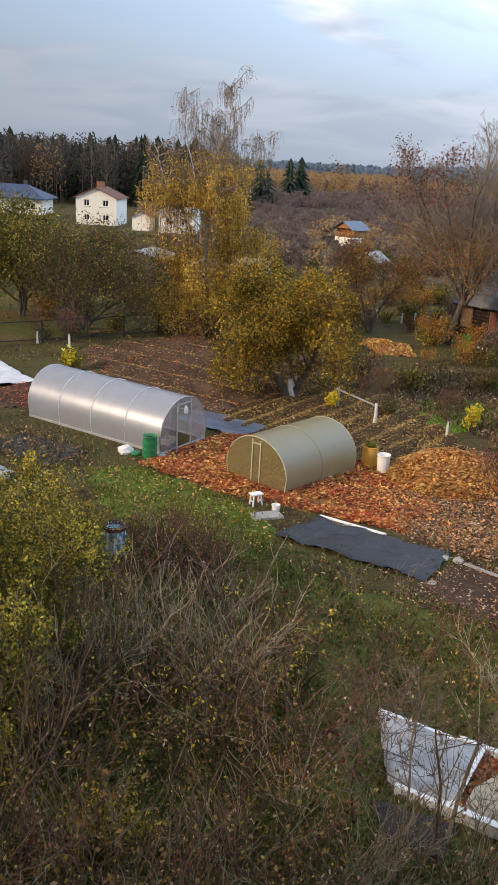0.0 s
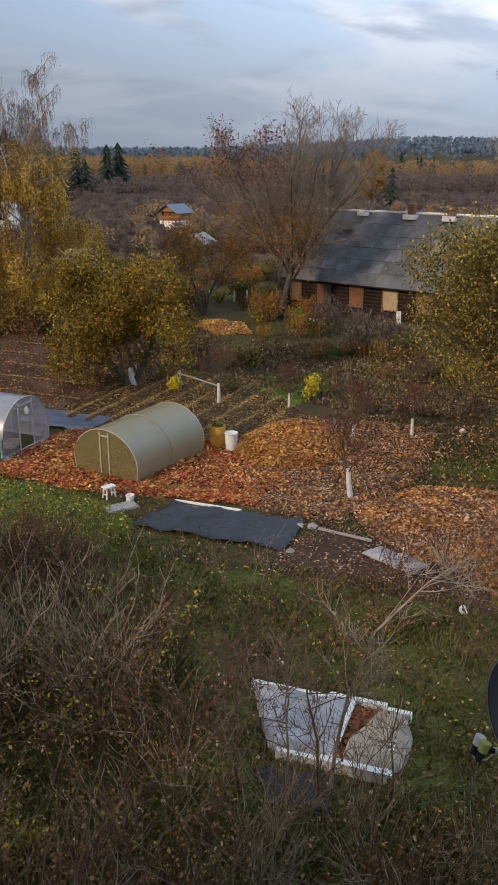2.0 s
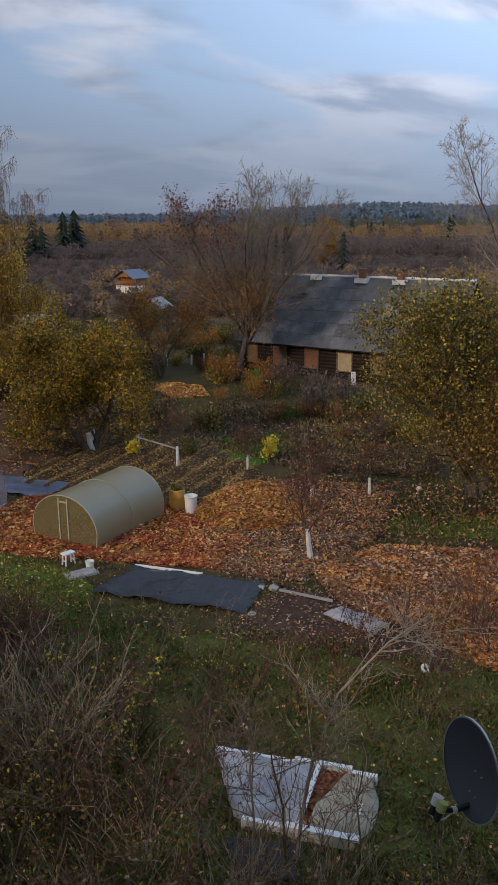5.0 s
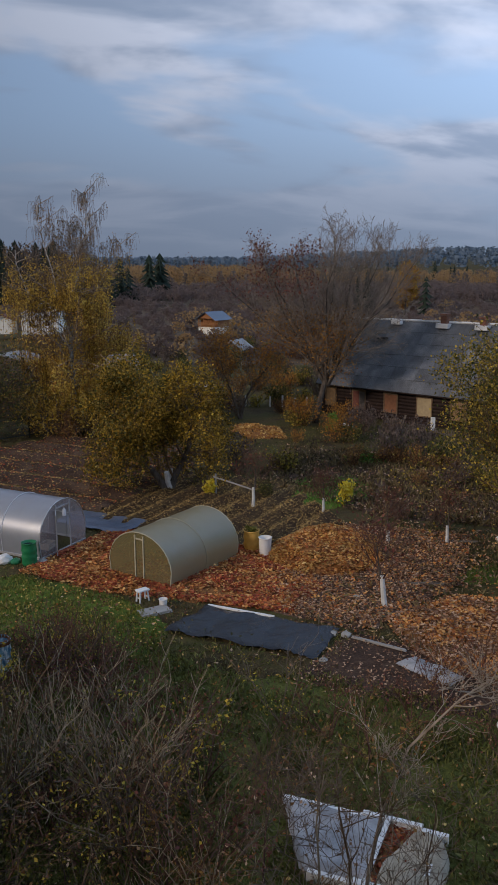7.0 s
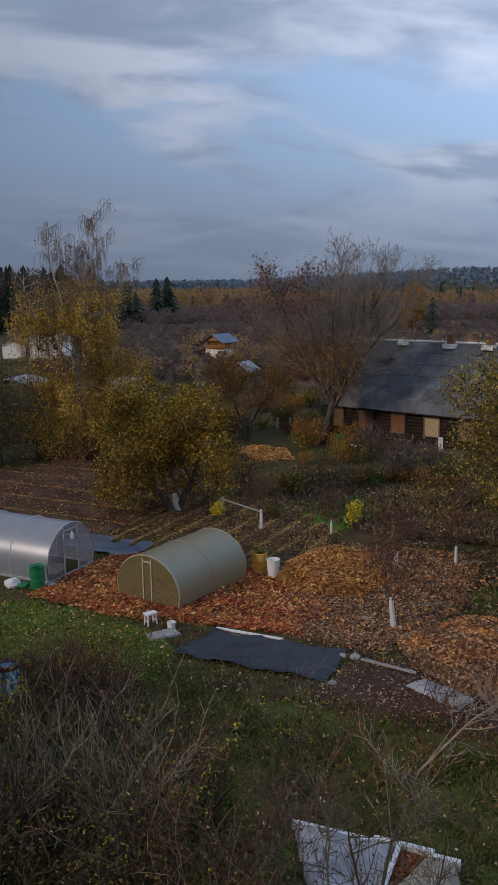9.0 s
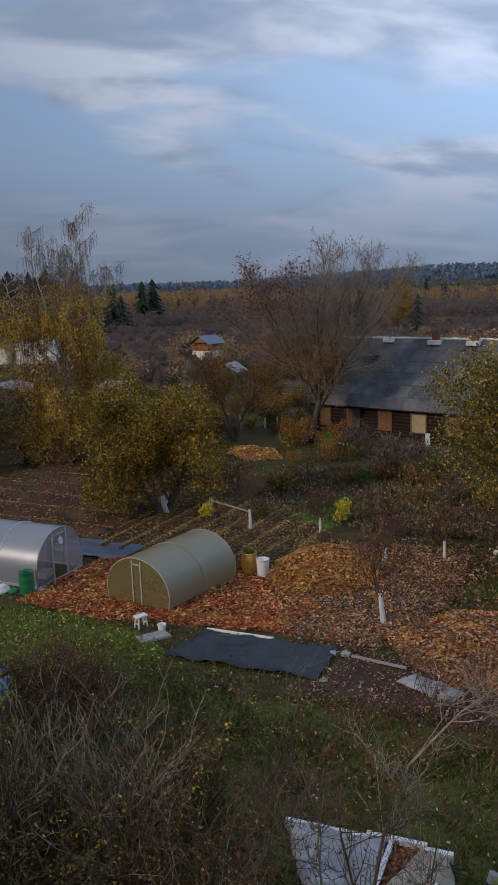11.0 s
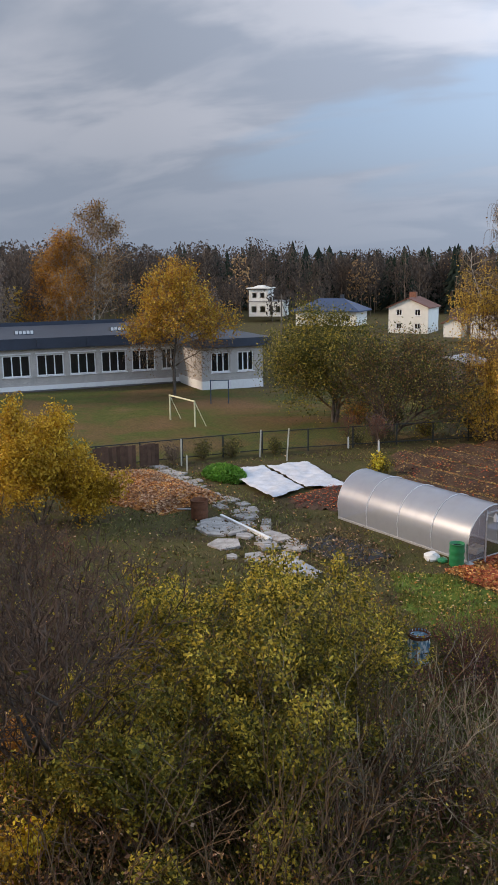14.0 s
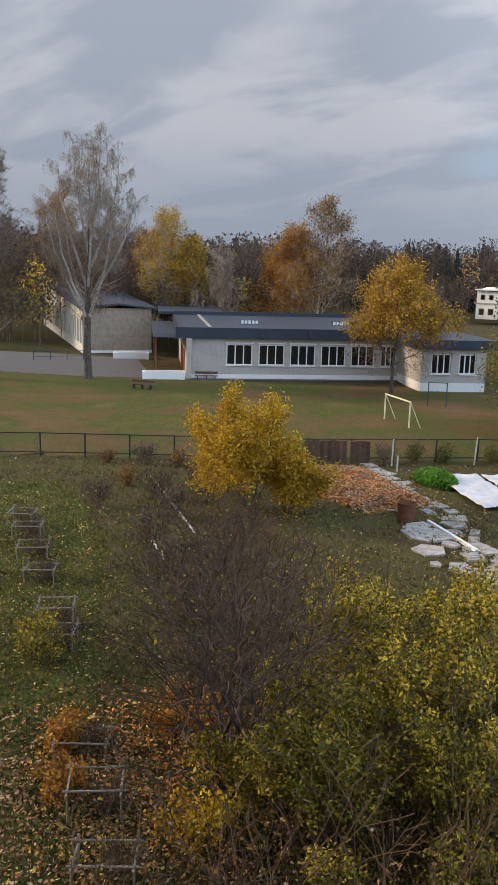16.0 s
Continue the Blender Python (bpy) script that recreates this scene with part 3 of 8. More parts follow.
soil_front = patch("bare_earth_by_sheet", [(-9, 20.8), (-8.6, 25), (-2.6, 24.8), (-2, 21)], "soil", "bare dark earth beside the black sheet", "soil bed", z=0.05, step=0.35)
grass_front = patch("green_grass_strip", [(-23.5, 22.8), (-21.8, 24.4), (-17, 24.2), (-14.2, 23.0), (-13.2, 20.6), (-16.4, 19.0), (-20.5, 20.6)], "turf", "bright green grass strip with yellow leaves", "grass", z=0.05, step=0.35)
under_gh = patch("red_leaf_ground", [(-22.2, 24.6), (-22.1, 31), (-19.2, 31), (-15, 31.2), (-12.4, 29.6), (-10.6, 28.4), (-10.8, 25.5), (-13.6, 25.1), (-18, 24.2)], "litter", "ground covered in red and orange leaves", "leaf litter", z=0.06, step=0.3)
heap = patch("leaf_heap", [(-13.8, 29.8), (-14.4, 31.8), (-14.0, 34.5), (-12.4, 35.3), (-10.4, 34.4), (-9.4, 31.8), (-10.0, 29.8), (-11.8, 29.0)], "litter", "heap of raked yellow and orange leaves", "leaf heap", z=0.08, step=0.25, mound=0.85, rag=0.7)
leaf_field = patch("leaf_field", [(-7.8, 26.6), (-6.2, 29.6), (4, 31.5), (10, 28), (9, 20), (0, 21), (-6.5, 24.6)], "litter", "bed covered in a thick layer of orange maple leaves", "leaf litter", z=0.06, step=0.35, mound=0.12)
green_r = patch("green_manure_bed", [(-6.6, 31), (-5.8, 33.6), (2, 35.2), (4, 33), (-2, 31.6)], "turf", "strip of green grass behind the leaf bed", "grass", z=0.05, step=0.35)
green_m = patch("small_green_bed", [(Vector((x, y, 0)).dot(U), Vector((x, y, 0)).dot(V)) for x, y in ((9.3, 40.8), (10.9, 38.9), (13.4, 40.2), (14.6, 44.2), (13.0, 46.0), (10.2, 44.6))], "turf", "small bright green bed", "grass", z=0.05, step=0.35)
log_ground = patch("brown_leaf_pile", [(-45.6, 21.2), (-44.8, 23.6), (-36.4, 23.6), (-36, 19.4), (-40, 18.2), (-45, 18.8)], "litter", "pile of brown leaves and garden waste", "leaf heap", z=0.07, step=0.3, mound=0.45)

rough_grass = patch("rough_grass", [(Vector((x, y, 0)).dot(U), Vector((x, y, 0)).dot(V)) for x, y in ((-2.0, 24.6), (1.0, 25.4), (4.0, 22.8), (6.4, 22.4), (8.2, 21.2), (9.5, 19.9), (13.5, 17.0), (14.5, 9.0), (8.2, 7.5), (4.0, 8.0), (-1.0, 8.5), (-4.0, 11.0), (-4.5, 17.0), (-3.6, 21.0))], "turf_dark", "dark rough grass about the cold frame", "grass", z=0.04, step=0.4)
strew("grass_blades_rough", rough_grass, 300, 0.05, "blades_dark", "dark green rough grass blades", 19, holes=0.8, up=((0, 0, 1.0), 0.6), aspect=4.5, lie=0, thick=0.04)
strip = patch("support_row_grass", [(Vector((x, y, 0)).dot(U), Vector((x, y, 0)).dot(V)) for x, y in ((-37.0, 29.5), (-33.5, 31.5), (-29.0, 29.0), (-24.0, 25.0), (-19.0, 19.5), (-15.4, 15.6), (-12.2, 12.2), (-10.4, 9.6), (-12.5, 7.5), (-18.0, 12.0), (-26.0, 18.5), (-36.0, 26.0))], "turf_mid", "green grass along the row of bush supports", "grass", z=0.05, step=0.45)
strew("grass_blades_strip", strip, 150, 0.05, "blades_dark", "green grass blades along the bush supports", 43, holes=0.7, up=((0, 0, 1.0), 0.6), aspect=4.5, lie=0, thick=0.04)
strew("leaves_on_strip", strip, 12, 0.07, "fall_yellow", "yellow leaves in the grass along the supports", 44, holes=0.4)
leaf_spot = patch("leaf_spot", [(Vector((x, y, 0)).dot(U), Vector((x, y, 0)).dot(V)) for x, y in ((9.0, 60.4), (10.0, 56.4), (12.6, 55.8), (12.8, 60.0), (10.6, 62.0))], "litter", "patch of yellow-orange leaves in the far garden", "leaf litter", z=0.08, step=0.4, mound=0.25)
strew("leaves_on_spot", leaf_spot, 260, 0.11, "fall_heap", "yellow-orange leaves in the far garden", 21, holes=0.8)
old_plot = patch("old_vegetable_plot", [(-20, 41.6), (-12.2, 38), (-6, 38.5), (-3.5, 46), (-9, 51), (-22, 51)], "soil", "old brown vegetable plot overgrown with weeds", "soil bed", z=0.05, step=0.5)
strew("leaves_on_old_plot", old_plot, 26, 0.10, "fall_pale", "dry leaves on the old plot", 17, holes=0.3)
strew("weeds_on_old_plot", old_plot, 60, 0.08, "dry_blades", "dead weeds standing on the old plot", 18, holes=0.3, up=((0, 0, 1.0), 0.6), aspect=5.0, lie=0)
strew("fallen_leaves_by_greenhouses", under_gh, 520, 0.092, "fall_red", "red and orange fallen leaves round the greenhouses", 1, holes=0.9)
strew("fallen_leaves_on_ground", under_gh, 250, 0.09, "fall_orange", "orange fallen leaves round the greenhouses", 2, holes=0.5)
strew("fallen_leaves_on_heap", heap, 900, 0.095, "fall_heap", "yellow-orange leaves of the raked heap", 3, holes=0.9)
strew("yellow_leaves_on_heap", heap, 520, 0.09, "fall_orange", "yellow leaves of the raked heap", 4, holes=0.6)
strew("fallen_leaves_on_bed", leaf_field, 460, 0.092, "fall_orange", "orange maple leaves lying thickly on the bed", 5, holes=0.9)
strew("pale_leaves_on_bed", leaf_field, 200, 0.085, "fall_pale", "pale pinkish leaves on the bed", 6, holes=0.4)
strew("red_leaves_on_soil", soil_far, 16, 0.085, "fall_red", "russet leaves over the dug soil", 45, holes=0.4)
strew("leaves_on_soil", soil_far, 45, 0.07, "fall_ochre", "scattered dry leaves on the dug soil", 7, holes=0.3)
strew("leaves_on_harvested_bed", soil_mid, 190, 0.056, "fall_ochre", "yellow leaves on the harvested bed", 8, holes=0.45)
strew("orange_leaves_on_soil_strip", soil_right, 60, 0.085, "fall_orange", "russet leaves drifted over the bare soil", 42, holes=0.25)
strew("leaves_on_soil_strip", soil_right, 260, 0.065, "fall_pale", "scattered leaves on the bare soil", 9, holes=0.3)
strew("leaves_on_earth", soil_front, 60, 0.06, "fall_pale", "few leaves on bare earth", 10, holes=0.2)
strew("leaves_on_waste_pile", log_ground, 420, 0.10, "fall_orange", "rusty brown leaves on the waste pile", 11, holes=0.9)
strew("pale_leaves_on_waste_pile", log_ground, 330, 0.10, "fall_pale", "dry pale leaves on the waste pile", 12, holes=0.6)
strew("grass_blades_front", grass_front, 300, 0.045, "grass_blades", "green grass blades", 13, holes=0.7, up=((0, 0, 1.0), 0.5), aspect=4.0, lie=0, thick=0.02)
strew("leaves_on_grass", grass_front, 22, 0.06, "fall_yellow", "yellow leaves on the grass", 14, holes=0.4)
strew("green_blades_back", green_r, 130, 0.055, "grass_blades", "fresh green blades", 15, holes=0.6, up=((0, 0, 1.0), 0.6), aspect=3.0, lie=0, thick=0.03)
strew("green_blades_small_bed", green_m, 160, 0.07, "herb", "fresh green blades on the small bed", 16, holes=0.8, up=((0, 0, 1.0), 0.6), aspect=3.0, lie=0, thick=0.03)

# ---- greenhouses ----
M["poly_clear"] = None


def polymat(name, tint, alpha, rough, coat=0.24):
    """Twin-wall polycarbonate: clear glossy skin that lets part of the light through, clouded by dirt."""
    k = Mat(name, rough, 0, 0.5)
    dirt = k.noise(1.6, 5)
    col = k.mix(k.ramp(dirt, [(0.3, 0.0), (0.75, 1.0)]), tint, tuple(v * 0.72 for v in tint))
    k.color(col)
    tr = k.n.new("ShaderNodeBsdfTransparent")
    k.b.inputs["IOR"].default_value, k.b.inputs["Coat Weight"].default_value, k.b.inputs["Coat Roughness"].default_value, k.b.inputs["Coat IOR"].default_value = 1.6, 1.0, coat, 2.8
    tr.inputs[0].default_value = (*[min(1, v * 1.25) for v in tint], 1)
    mx = k.n.new("ShaderNodeMixShader")
    k.l.new(k.ramp(dirt, [(0.3, alpha - 0.08), (0.8, alpha + 0.08)]), mx.inputs[0])
    k.l.new(tr.outputs[0], mx.inputs[1])
    k.l.new(k.b.outputs[0], mx.inputs[2])
    k.l.new(mx.outputs[0], k.n["Material Output"].inputs[0])
    rib = k.noise(30, 2, stretch=(1, 1, 0.02))
    k.bump(rib, 0.004, 0.3)
    return k.m


M["poly_clear"] = polymat("clear_polycarbonate", (0.62, 0.67, 0.77), 0.46, 0.35, 0.34)
M["poly_amber"] = polymat("aged_greenish_polycarbonate", (0.47, 0.42, 0.25), 0.56, 0.4, 0.4)
M["poly_amber"].node_tree.nodes["Principled BSDF"].inputs["Coat Weight"].default_value = 0.42
M["poly_end"] = polymat("pinkish_clouded_end_sheet", (0.56, 0.52, 0.53), 0.42, 0.35)
M["poly_olive"] = polymat("olive_clouded_end_sheet", (0.45, 0.40, 0.20), 0.40, 0.4)
M["seam_white"] = plain("pale_plastic_seam", (0.72, 0.73, 0.75), 0.5, 0, 0.15, 6)
M["seam_dull"] = plain("dull_olive_seam", (0.34, 0.325, 0.24), 0.6, 0, 0.15, 6)
M["galv"] = plain("galvanised_steel", (0.55, 0.56, 0.58), 0.45, 0.6, 0.25, 8)
M["pale_wood"] = plain("pale_painted_wood", (0.50, 0.46, 0.33), 0.8, 0, 0.25, 6)
M["pane_dark"] = plain("dark_gap", (0.05, 0.05, 0.05), 0.8)


def arch(w, h, n=16, bulge=0.12):
    """Half-round profile that stands on short upright walls: rows of x, z."""
    pts = []
    for i in range(n + 1):
        a = math.pi * (-0.06 + 1.12 * i / n)
        x, z = math.cos(a), math.sin(a)
        pts.append((-(w / 2) * x, max(0.0, h * (0.30 + 0.70 * z))))
    pts[0], pts[-1] = (pts[0][0] * 0.97, 0.0), (pts[-1][0] * 0.97, 0.0)
    return pts


def greenhouse(label, m, w, h, length, skin, end_skin, seams, frame_mat, seam_mat, door, open_door=False):
    """Arched polycarbonate greenhouse; its length runs along +y from the door end."""
    ob = thing("greenhouse", m, label, "greenhouse")
    prof = arch(w, h)
    n = len(prof)
    bays = seams + 1
    for b in range(bays):
        y0, y1 = length * b / bays, length * (b + 1) / bays
        mb = MB()
        for y, s in ((y0, 1.0), (y1 + 0.03, 1.0 + 0.003 * (b % 2))):
            mb.v += [(x * s, y, z * s) for x, z in prof]
        mb.f = [(i, i + 1, n + i + 1, n + i) for i in range(n - 1)]
        sk = part("roof_panel", mb, skin, ob, smooth=True)
        if b:
            part("seam", MB().tube([(x * 1.006, y0, z * 1.006 + 0.004) for x, z in prof], [0.020], 4, cap=False), seam_mat, ob)
        mid = (y0 + y1) / 2
        part("hoop", MB().tube([(x * 0.985, mid, z * 0.985) for x, z in prof], [0.011], 4, cap=False), frame_mat, ob)
    for y, nm in ((0.0, "front_wall"), (length, "back_wall")):
        mb = MB()
        if y == 0.0 and open_door:
            dx = w * 0.155
            left = [(x, y, z) for x, z in prof if x <= -dx]
            right = [(x, y, z) for x, z in prof if x >= dx]
            topz = h * 0.86
            mb.poly(left + [(-dx, y, h * 0.965), (-dx, y, 0)])
            mb.poly([(dx, y, 0), (dx, y, h * 0.965)] + right)
            mb.poly([(-dx, y, topz), (-dx, y, h * 0.965)] + [(x, y, z) for x, z in prof if abs(x) < dx] + [(dx, y, h * 0.965), (dx, y, topz)])
        else:
            mb.poly([(x, y, z) for x, z in prof])
        part(nm, mb, end_skin, ob)
        part("end_arch", MB().tube([(x, y, z) for x, z in prof], [0.022], 5, cap=False), frame_mat, ob)
        part("sill", MB().box((0, y, 0.04), (w * 0.97, 0.06, 0.08)), frame_mat, ob)
    for s in (-1, 1):
        part("side_rail", MB().box((s * w * 0.485, length / 2, 0.05), (0.05, length, 0.10)), frame_mat, ob)
        part("purlin", MB().box((s * w * 0.452, length / 2, h * 0.52), (0.03, length, 0.03)), frame_mat, ob)
    part("ridge_purlin", MB().box((0, length / 2, h * 0.97), (0.03, length, 0.03)), frame_mat, ob)
    for x in door:
        part("door_post", MB().box((x, -0.02, h * 0.47), (0.05, 0.05, h * 0.94)), frame_mat, ob)
    part("lintel", MB().box((sum(door) / 2, -0.022, h * 0.87), (abs(door[1] - door[0]), 0.045, 0.05)), frame_mat, ob)
    if open_door:
        leaf = part("door", MB().poly([(0, 0, 0.1), (0, -0.85, 0.1), (0, -0.85, h * 0.84), (0, 0, h * 0.84)]), skin, ob, "polycarbonate door standing open")
        leaf.matrix_basis = pose(door[0], -0.04, 0, 0, 0, -52)
        for z in (0.1, h * 0.45, h * 0.84):
            part("door_rail", MB().box((0, -0.42, z), (0.035, 0.85, 0.035)), frame_mat, leaf)
        for y in (0, -0.85):
            part("door_stile", MB().box((0, y, h * 0.47), (0.035, 0.035, h * 0.76)), frame_mat, leaf)
    return ob


GH1 = uv(-22.25, 27.55)
greenhouse("long arched greenhouse of clear polycarbonate, door open, beside the leaf bed", pose(GH1.x, GH1.y, 0, 0, 0, -36 + 90), 3.1, 2.24, 8.1, "poly_clear", "poly_end", 3, "galv", "seam_white", (-0.46, 0.46), True)
greenhouse("short arched greenhouse of yellowed dull polycarbonate, closed, among leaves", pose(1.22, 31.15, 0, 0, 0, -44.7), 3.15, 1.93, 4.3, "poly_amber", "poly_olive", 1, "pale_wood", "seam_dull", (-0.20, 0.22))

GM1 = pose(GH1.x, GH1.y, 0, 0, 0, -36 + 90)
bottle = thing("plastic_bottle", GM1 @ pose(0.28, 0.12, 1.42), "white plastic bottle hanging in the greenhouse door", "bottle")
part("body", MB().lathe([(0.01, 0.0), (0.085, 0.0), (0.09, 0.03), (0.09, 0.22), (0.05, 0.30), (0.03, 0.31), (0.03, 0.35), (0.005, 0.35)], 14), "seam_white", bottle, smooth=True)
part("cord", MB().tube([(0, 0, 0.34), (0.01, 0, 0.62)], [0.006], 5), "galv", bottle)
crate = thing("crate", GM1 @ pose(-0.15, 0.75, 0.0, 0, 0, 12), "pale wooden crate on the greenhouse floor", "crate")
for sy in (-0.22, 0.22):
    for z in (0.08, 0.22):
        part("slat", MB().box((0, sy, z), (0.62, 0.02, 0.10)), "pale_wood", crate)
for sx in (-0.30, 0.30):
    part("end_panel", MB().box((sx, 0, 0.15), (0.02, 0.42, 0.26)), "pale_wood", crate)
part("bottom", MB().box((0, 0, 0.015), (0.60, 0.42, 0.03)), "pale_wood", crate)

# ---- buildings ----
M["white_brick"] = None
M["white_wall"] = plain("white_render", (0.78, 0.76, 0.68), 0.85, 0, 0.10, 1.2)
M["white_paint"] = plain("white_paint", (0.80, 0.80, 0.78), 0.6, 0, 0.10, 4)
M["roof_blue"] = plain("blue_sheet_roof", (0.045, 0.075, 0.14), 0.45, 0.1, 0.2, 2)
M["roof_grey"] = plain("dark_blue_grey_roof_felt", (0.055, 0.068, 0.09), 0.55, 0.0, 0.25, 0.8)
M["fascia"] = plain("blue_grey_fascia", (0.040, 0.050, 0.072), 0.5, 0.0, 0.2, 1.0)
M["roof_red"] = plain("red_brown_roof_tile", (0.22, 0.10, 0.07), 0.8, 0, 0.25, 3)
M["roof_metal"] = plain("grey_blue_metal_roof", (0.15, 0.19, 0.25), 0.5, 0.1, 0.15, 2)
M["glass"] = plain("window_glass", (0.012, 0.014, 0.017), 0.08, 0, 0.2, 1, 0, 0.5)
M["log"] = plain("dark_weathered_log", (0.042, 0.025, 0.020), 0.9, 0, 0.45, 2)
M["shutter_red"] = plain("faded_red_brown_paint", (0.20, 0.075, 0.055), 0.85, 0, 0.35, 5)
M["shutter_ochre"] = plain("faded_ochre_paint", (0.34, 0.215, 0.11), 0.85, 0, 0.3, 5)
M["shutter_cream"] = plain("faded_cream_paint", (0.46, 0.36, 0.21), 0.85, 0, 0.25, 5)
M["shutter_brown"] = plain("faded_orange_brown_paint", (0.28, 0.125, 0.065), 0.85, 0, 0.3, 5)
M["brick_red"] = plain("old_red_brick", (0.30, 0.14, 0.09), 0.9, 0, 0.4, 6)
M["asphalt"] = plain("worn_asphalt", (0.13, 0.12, 0.115), 0.9, 0, 0.2, 0.7)
M["concrete"] = plain("weathered_concrete", (0.38, 0.37, 0.35), 0.9, 0, 0.3, 1.5, 0.01)
M["wood_orange"] = plain("varnished_orange_log", (0.36, 0.16, 0.06), 0.6, 0, 0.3, 3)
M["wood_grey"] = plain("grey_weathered_boards", (0.20, 0.17, 0.14), 0.9, 0, 0.4, 3)
M["wood_brown"] = plain("brown_boards", (0.13, 0.075, 0.05), 0.85, 0, 0.4, 3, rand=0.3)
M["door_brown"] = plain("brown_door_paint", (0.22, 0.08, 0.04), 0.6, 0, 0.2, 3)
M["iron"] = plain("dark_iron", (0.05, 0.055, 0.05), 0.7, 0.3, 0.3, 6)


def brickmat():
    k = Mat("silicate_brick", 0.9, 0, 0.2)
    b = k.n.new("ShaderNodeTexBrick")
    b.inputs["Color1"].default_value, b.inputs["Color2"].default_value, b.inputs["Mortar"].default_value = (0.53, 0.49, 0.445, 1), (0.44, 0.41, 0.375, 1), (0.30, 0.285, 0.27, 1)
    b.inputs["Scale"].default_value, b.inputs["Mortar Size"].default_value = 1.0, 0.012
    b.inputs["Brick Width"].default_value, b.inputs["Row Height"].default_value = 0.26, 0.1
    mp = k.n.new("ShaderNodeCombineXYZ")
    sp = k.n.new("ShaderNodeSeparateXYZ")
    k.l.new(k.co, sp.inputs[0])
    ad = k.n.new("ShaderNodeMath")
    k.l.new(sp.outputs[0], ad.inputs[0])
    k.l.new(sp.outputs[1], ad.inputs[1])
    k.l.new(ad.outputs[0], mp.inputs[0])
    k.l.new(sp.outputs[2], mp.inputs[1])
    k.l.new(mp.outputs[0], b.inputs["Vector"])
    st = k.ramp(k.noise(0.7, 5, stretch=(1, 1, 0.35)), [(0.45, 0.0), (0.8, 0.45)])
    k.color(k.mix(st, b.outputs[0], (0.34, 0.31, 0.28)))
    k.bump(b.outputs["Fac"], 0.01, -0.4)
    return k.m


M["white_brick"] = brickmat()


def wall_run(x0, x1, y, z0, z1, holes, thick=0.35):
    """Wall along x, one solid with openings (x0, x1, z0, z1) cut through; its face lies at y."""
    mb, idx = MB(), {}
    xs = sorted({x0, x1, *[h[0] for h in holes], *[h[1] for h in holes]})
    zs = sorted({z0, z1, *[h[2] for h in holes], *[h[3] for h in holes]})

    def full(i, j):
        if not (0 <= i < len(xs) - 1 and 0 <= j < len(zs) - 1):
            return False
        x, z = (xs[i] + xs[i + 1]) / 2, (zs[j] + zs[j + 1]) / 2
        return not any(h[0] < x < h[1] and h[2] < z < h[3] for h in holes)

    def vt(i, j, back):
        if (i, j, back) not in idx:
            idx[i, j, back] = len(mb.v)
            mb.v.append((xs[i], y + thick * back, zs[j]))
        return idx[i, j, back]

    for i in range(len(xs) - 1):
        for j in range(len(zs) - 1):
            if not full(i, j):
                continue
            q = ((i, j), (i + 1, j), (i + 1, j + 1), (i, j + 1))
            mb.f.append(tuple(vt(*c, 0) for c in q))
            mb.f.append(tuple(vt(*c, 1) for c in reversed(q)))
            for (di, dj), (e, f) in (((0, -1), (0, 1)), ((1, 0), (1, 2)), ((0, 1), (2, 3)), ((-1, 0), (3, 0))):
                if not full(i + di, j + dj):
                    mb.f.append((vt(*q[e], 0), vt(*q[e], 1), vt(*q[f], 1), vt(*q[f], 0)))
    return mb


def window(parent, x0, x1, z0, z1, y, panes=3, frame_mat="white_paint", sill=True, tall=True, name="window", depth=0.16):
    """Window set back in a wall that faces -y."""
    w, h, xc, zc = x1 - x0, z1 - z0, (x0 + x1) / 2, (z0 + z1) / 2
    t = min(0.12, w * 0.08)
    step = (w - t) / panes
    fr = wall_run(x0, x1, y + depth - 0.04, z0, z1, [(x0 + t + step * i, x0 + step * (i + 1), z0 + t, z1 - t) for i in range(panes)], 0.08)
    win = part(name, fr, frame_mat, parent)
    for i in range(panes):
        a, b = x0 + t + (w - t) * i / panes, x0 + (w - t) * (i + 1) / panes
        part("pane", MB().box(((a + b) / 2, y + depth + 0.01, zc), (b - a + 0.004, 0.012, h - 2 * t + 0.004)), "glass", win)
    if sill:
        part("sill", MB().box((xc, y - 0.01, z0 - 0.04), (w + 0.16, 0.22, 0.07)), frame_mat, win)
    return win


SCH = pose(-32.67, 78.5, 0, 0, 0, 41)
school = thing("school_building", SCH, "long single-storey school of pale brick with dark flat roof", "school")
# long front, between the entrance and the projecting wing
longwins = [(-18.5, -15.75), (-15.1, -12.35), (-11.75, -9.05), (-8.45, -5.8), (-5.2, -2.65), (-1.95, -0.3)]
part("front_wall", wall_run(-22.6, 0, 7.7, 0.55, 4.3, [(a, b, 1.5, 3.7) for a, b in longwins]), "white_brick", school)
part("plinth", MB().box((-11.3, 7.86, 0.27), (22.6, 0.42, 0.56)), "white_paint", school)
# dark strip added to draw the shadow line along the plinth's foot
part("plinth_shadow_strip", MB().box((-11.3, 7.2, 0.07), (22.4, 0.7, 0.08)), "asphalt", school)
for a, b in longwins:
    window(school, a, b, 1.5, 3.7, 7.7)
    part("lintel", MB().box(((a + b) / 2, 7.69, 3.82), (b - a + 0.2, 0.08, 0.14)), "white_paint", school)
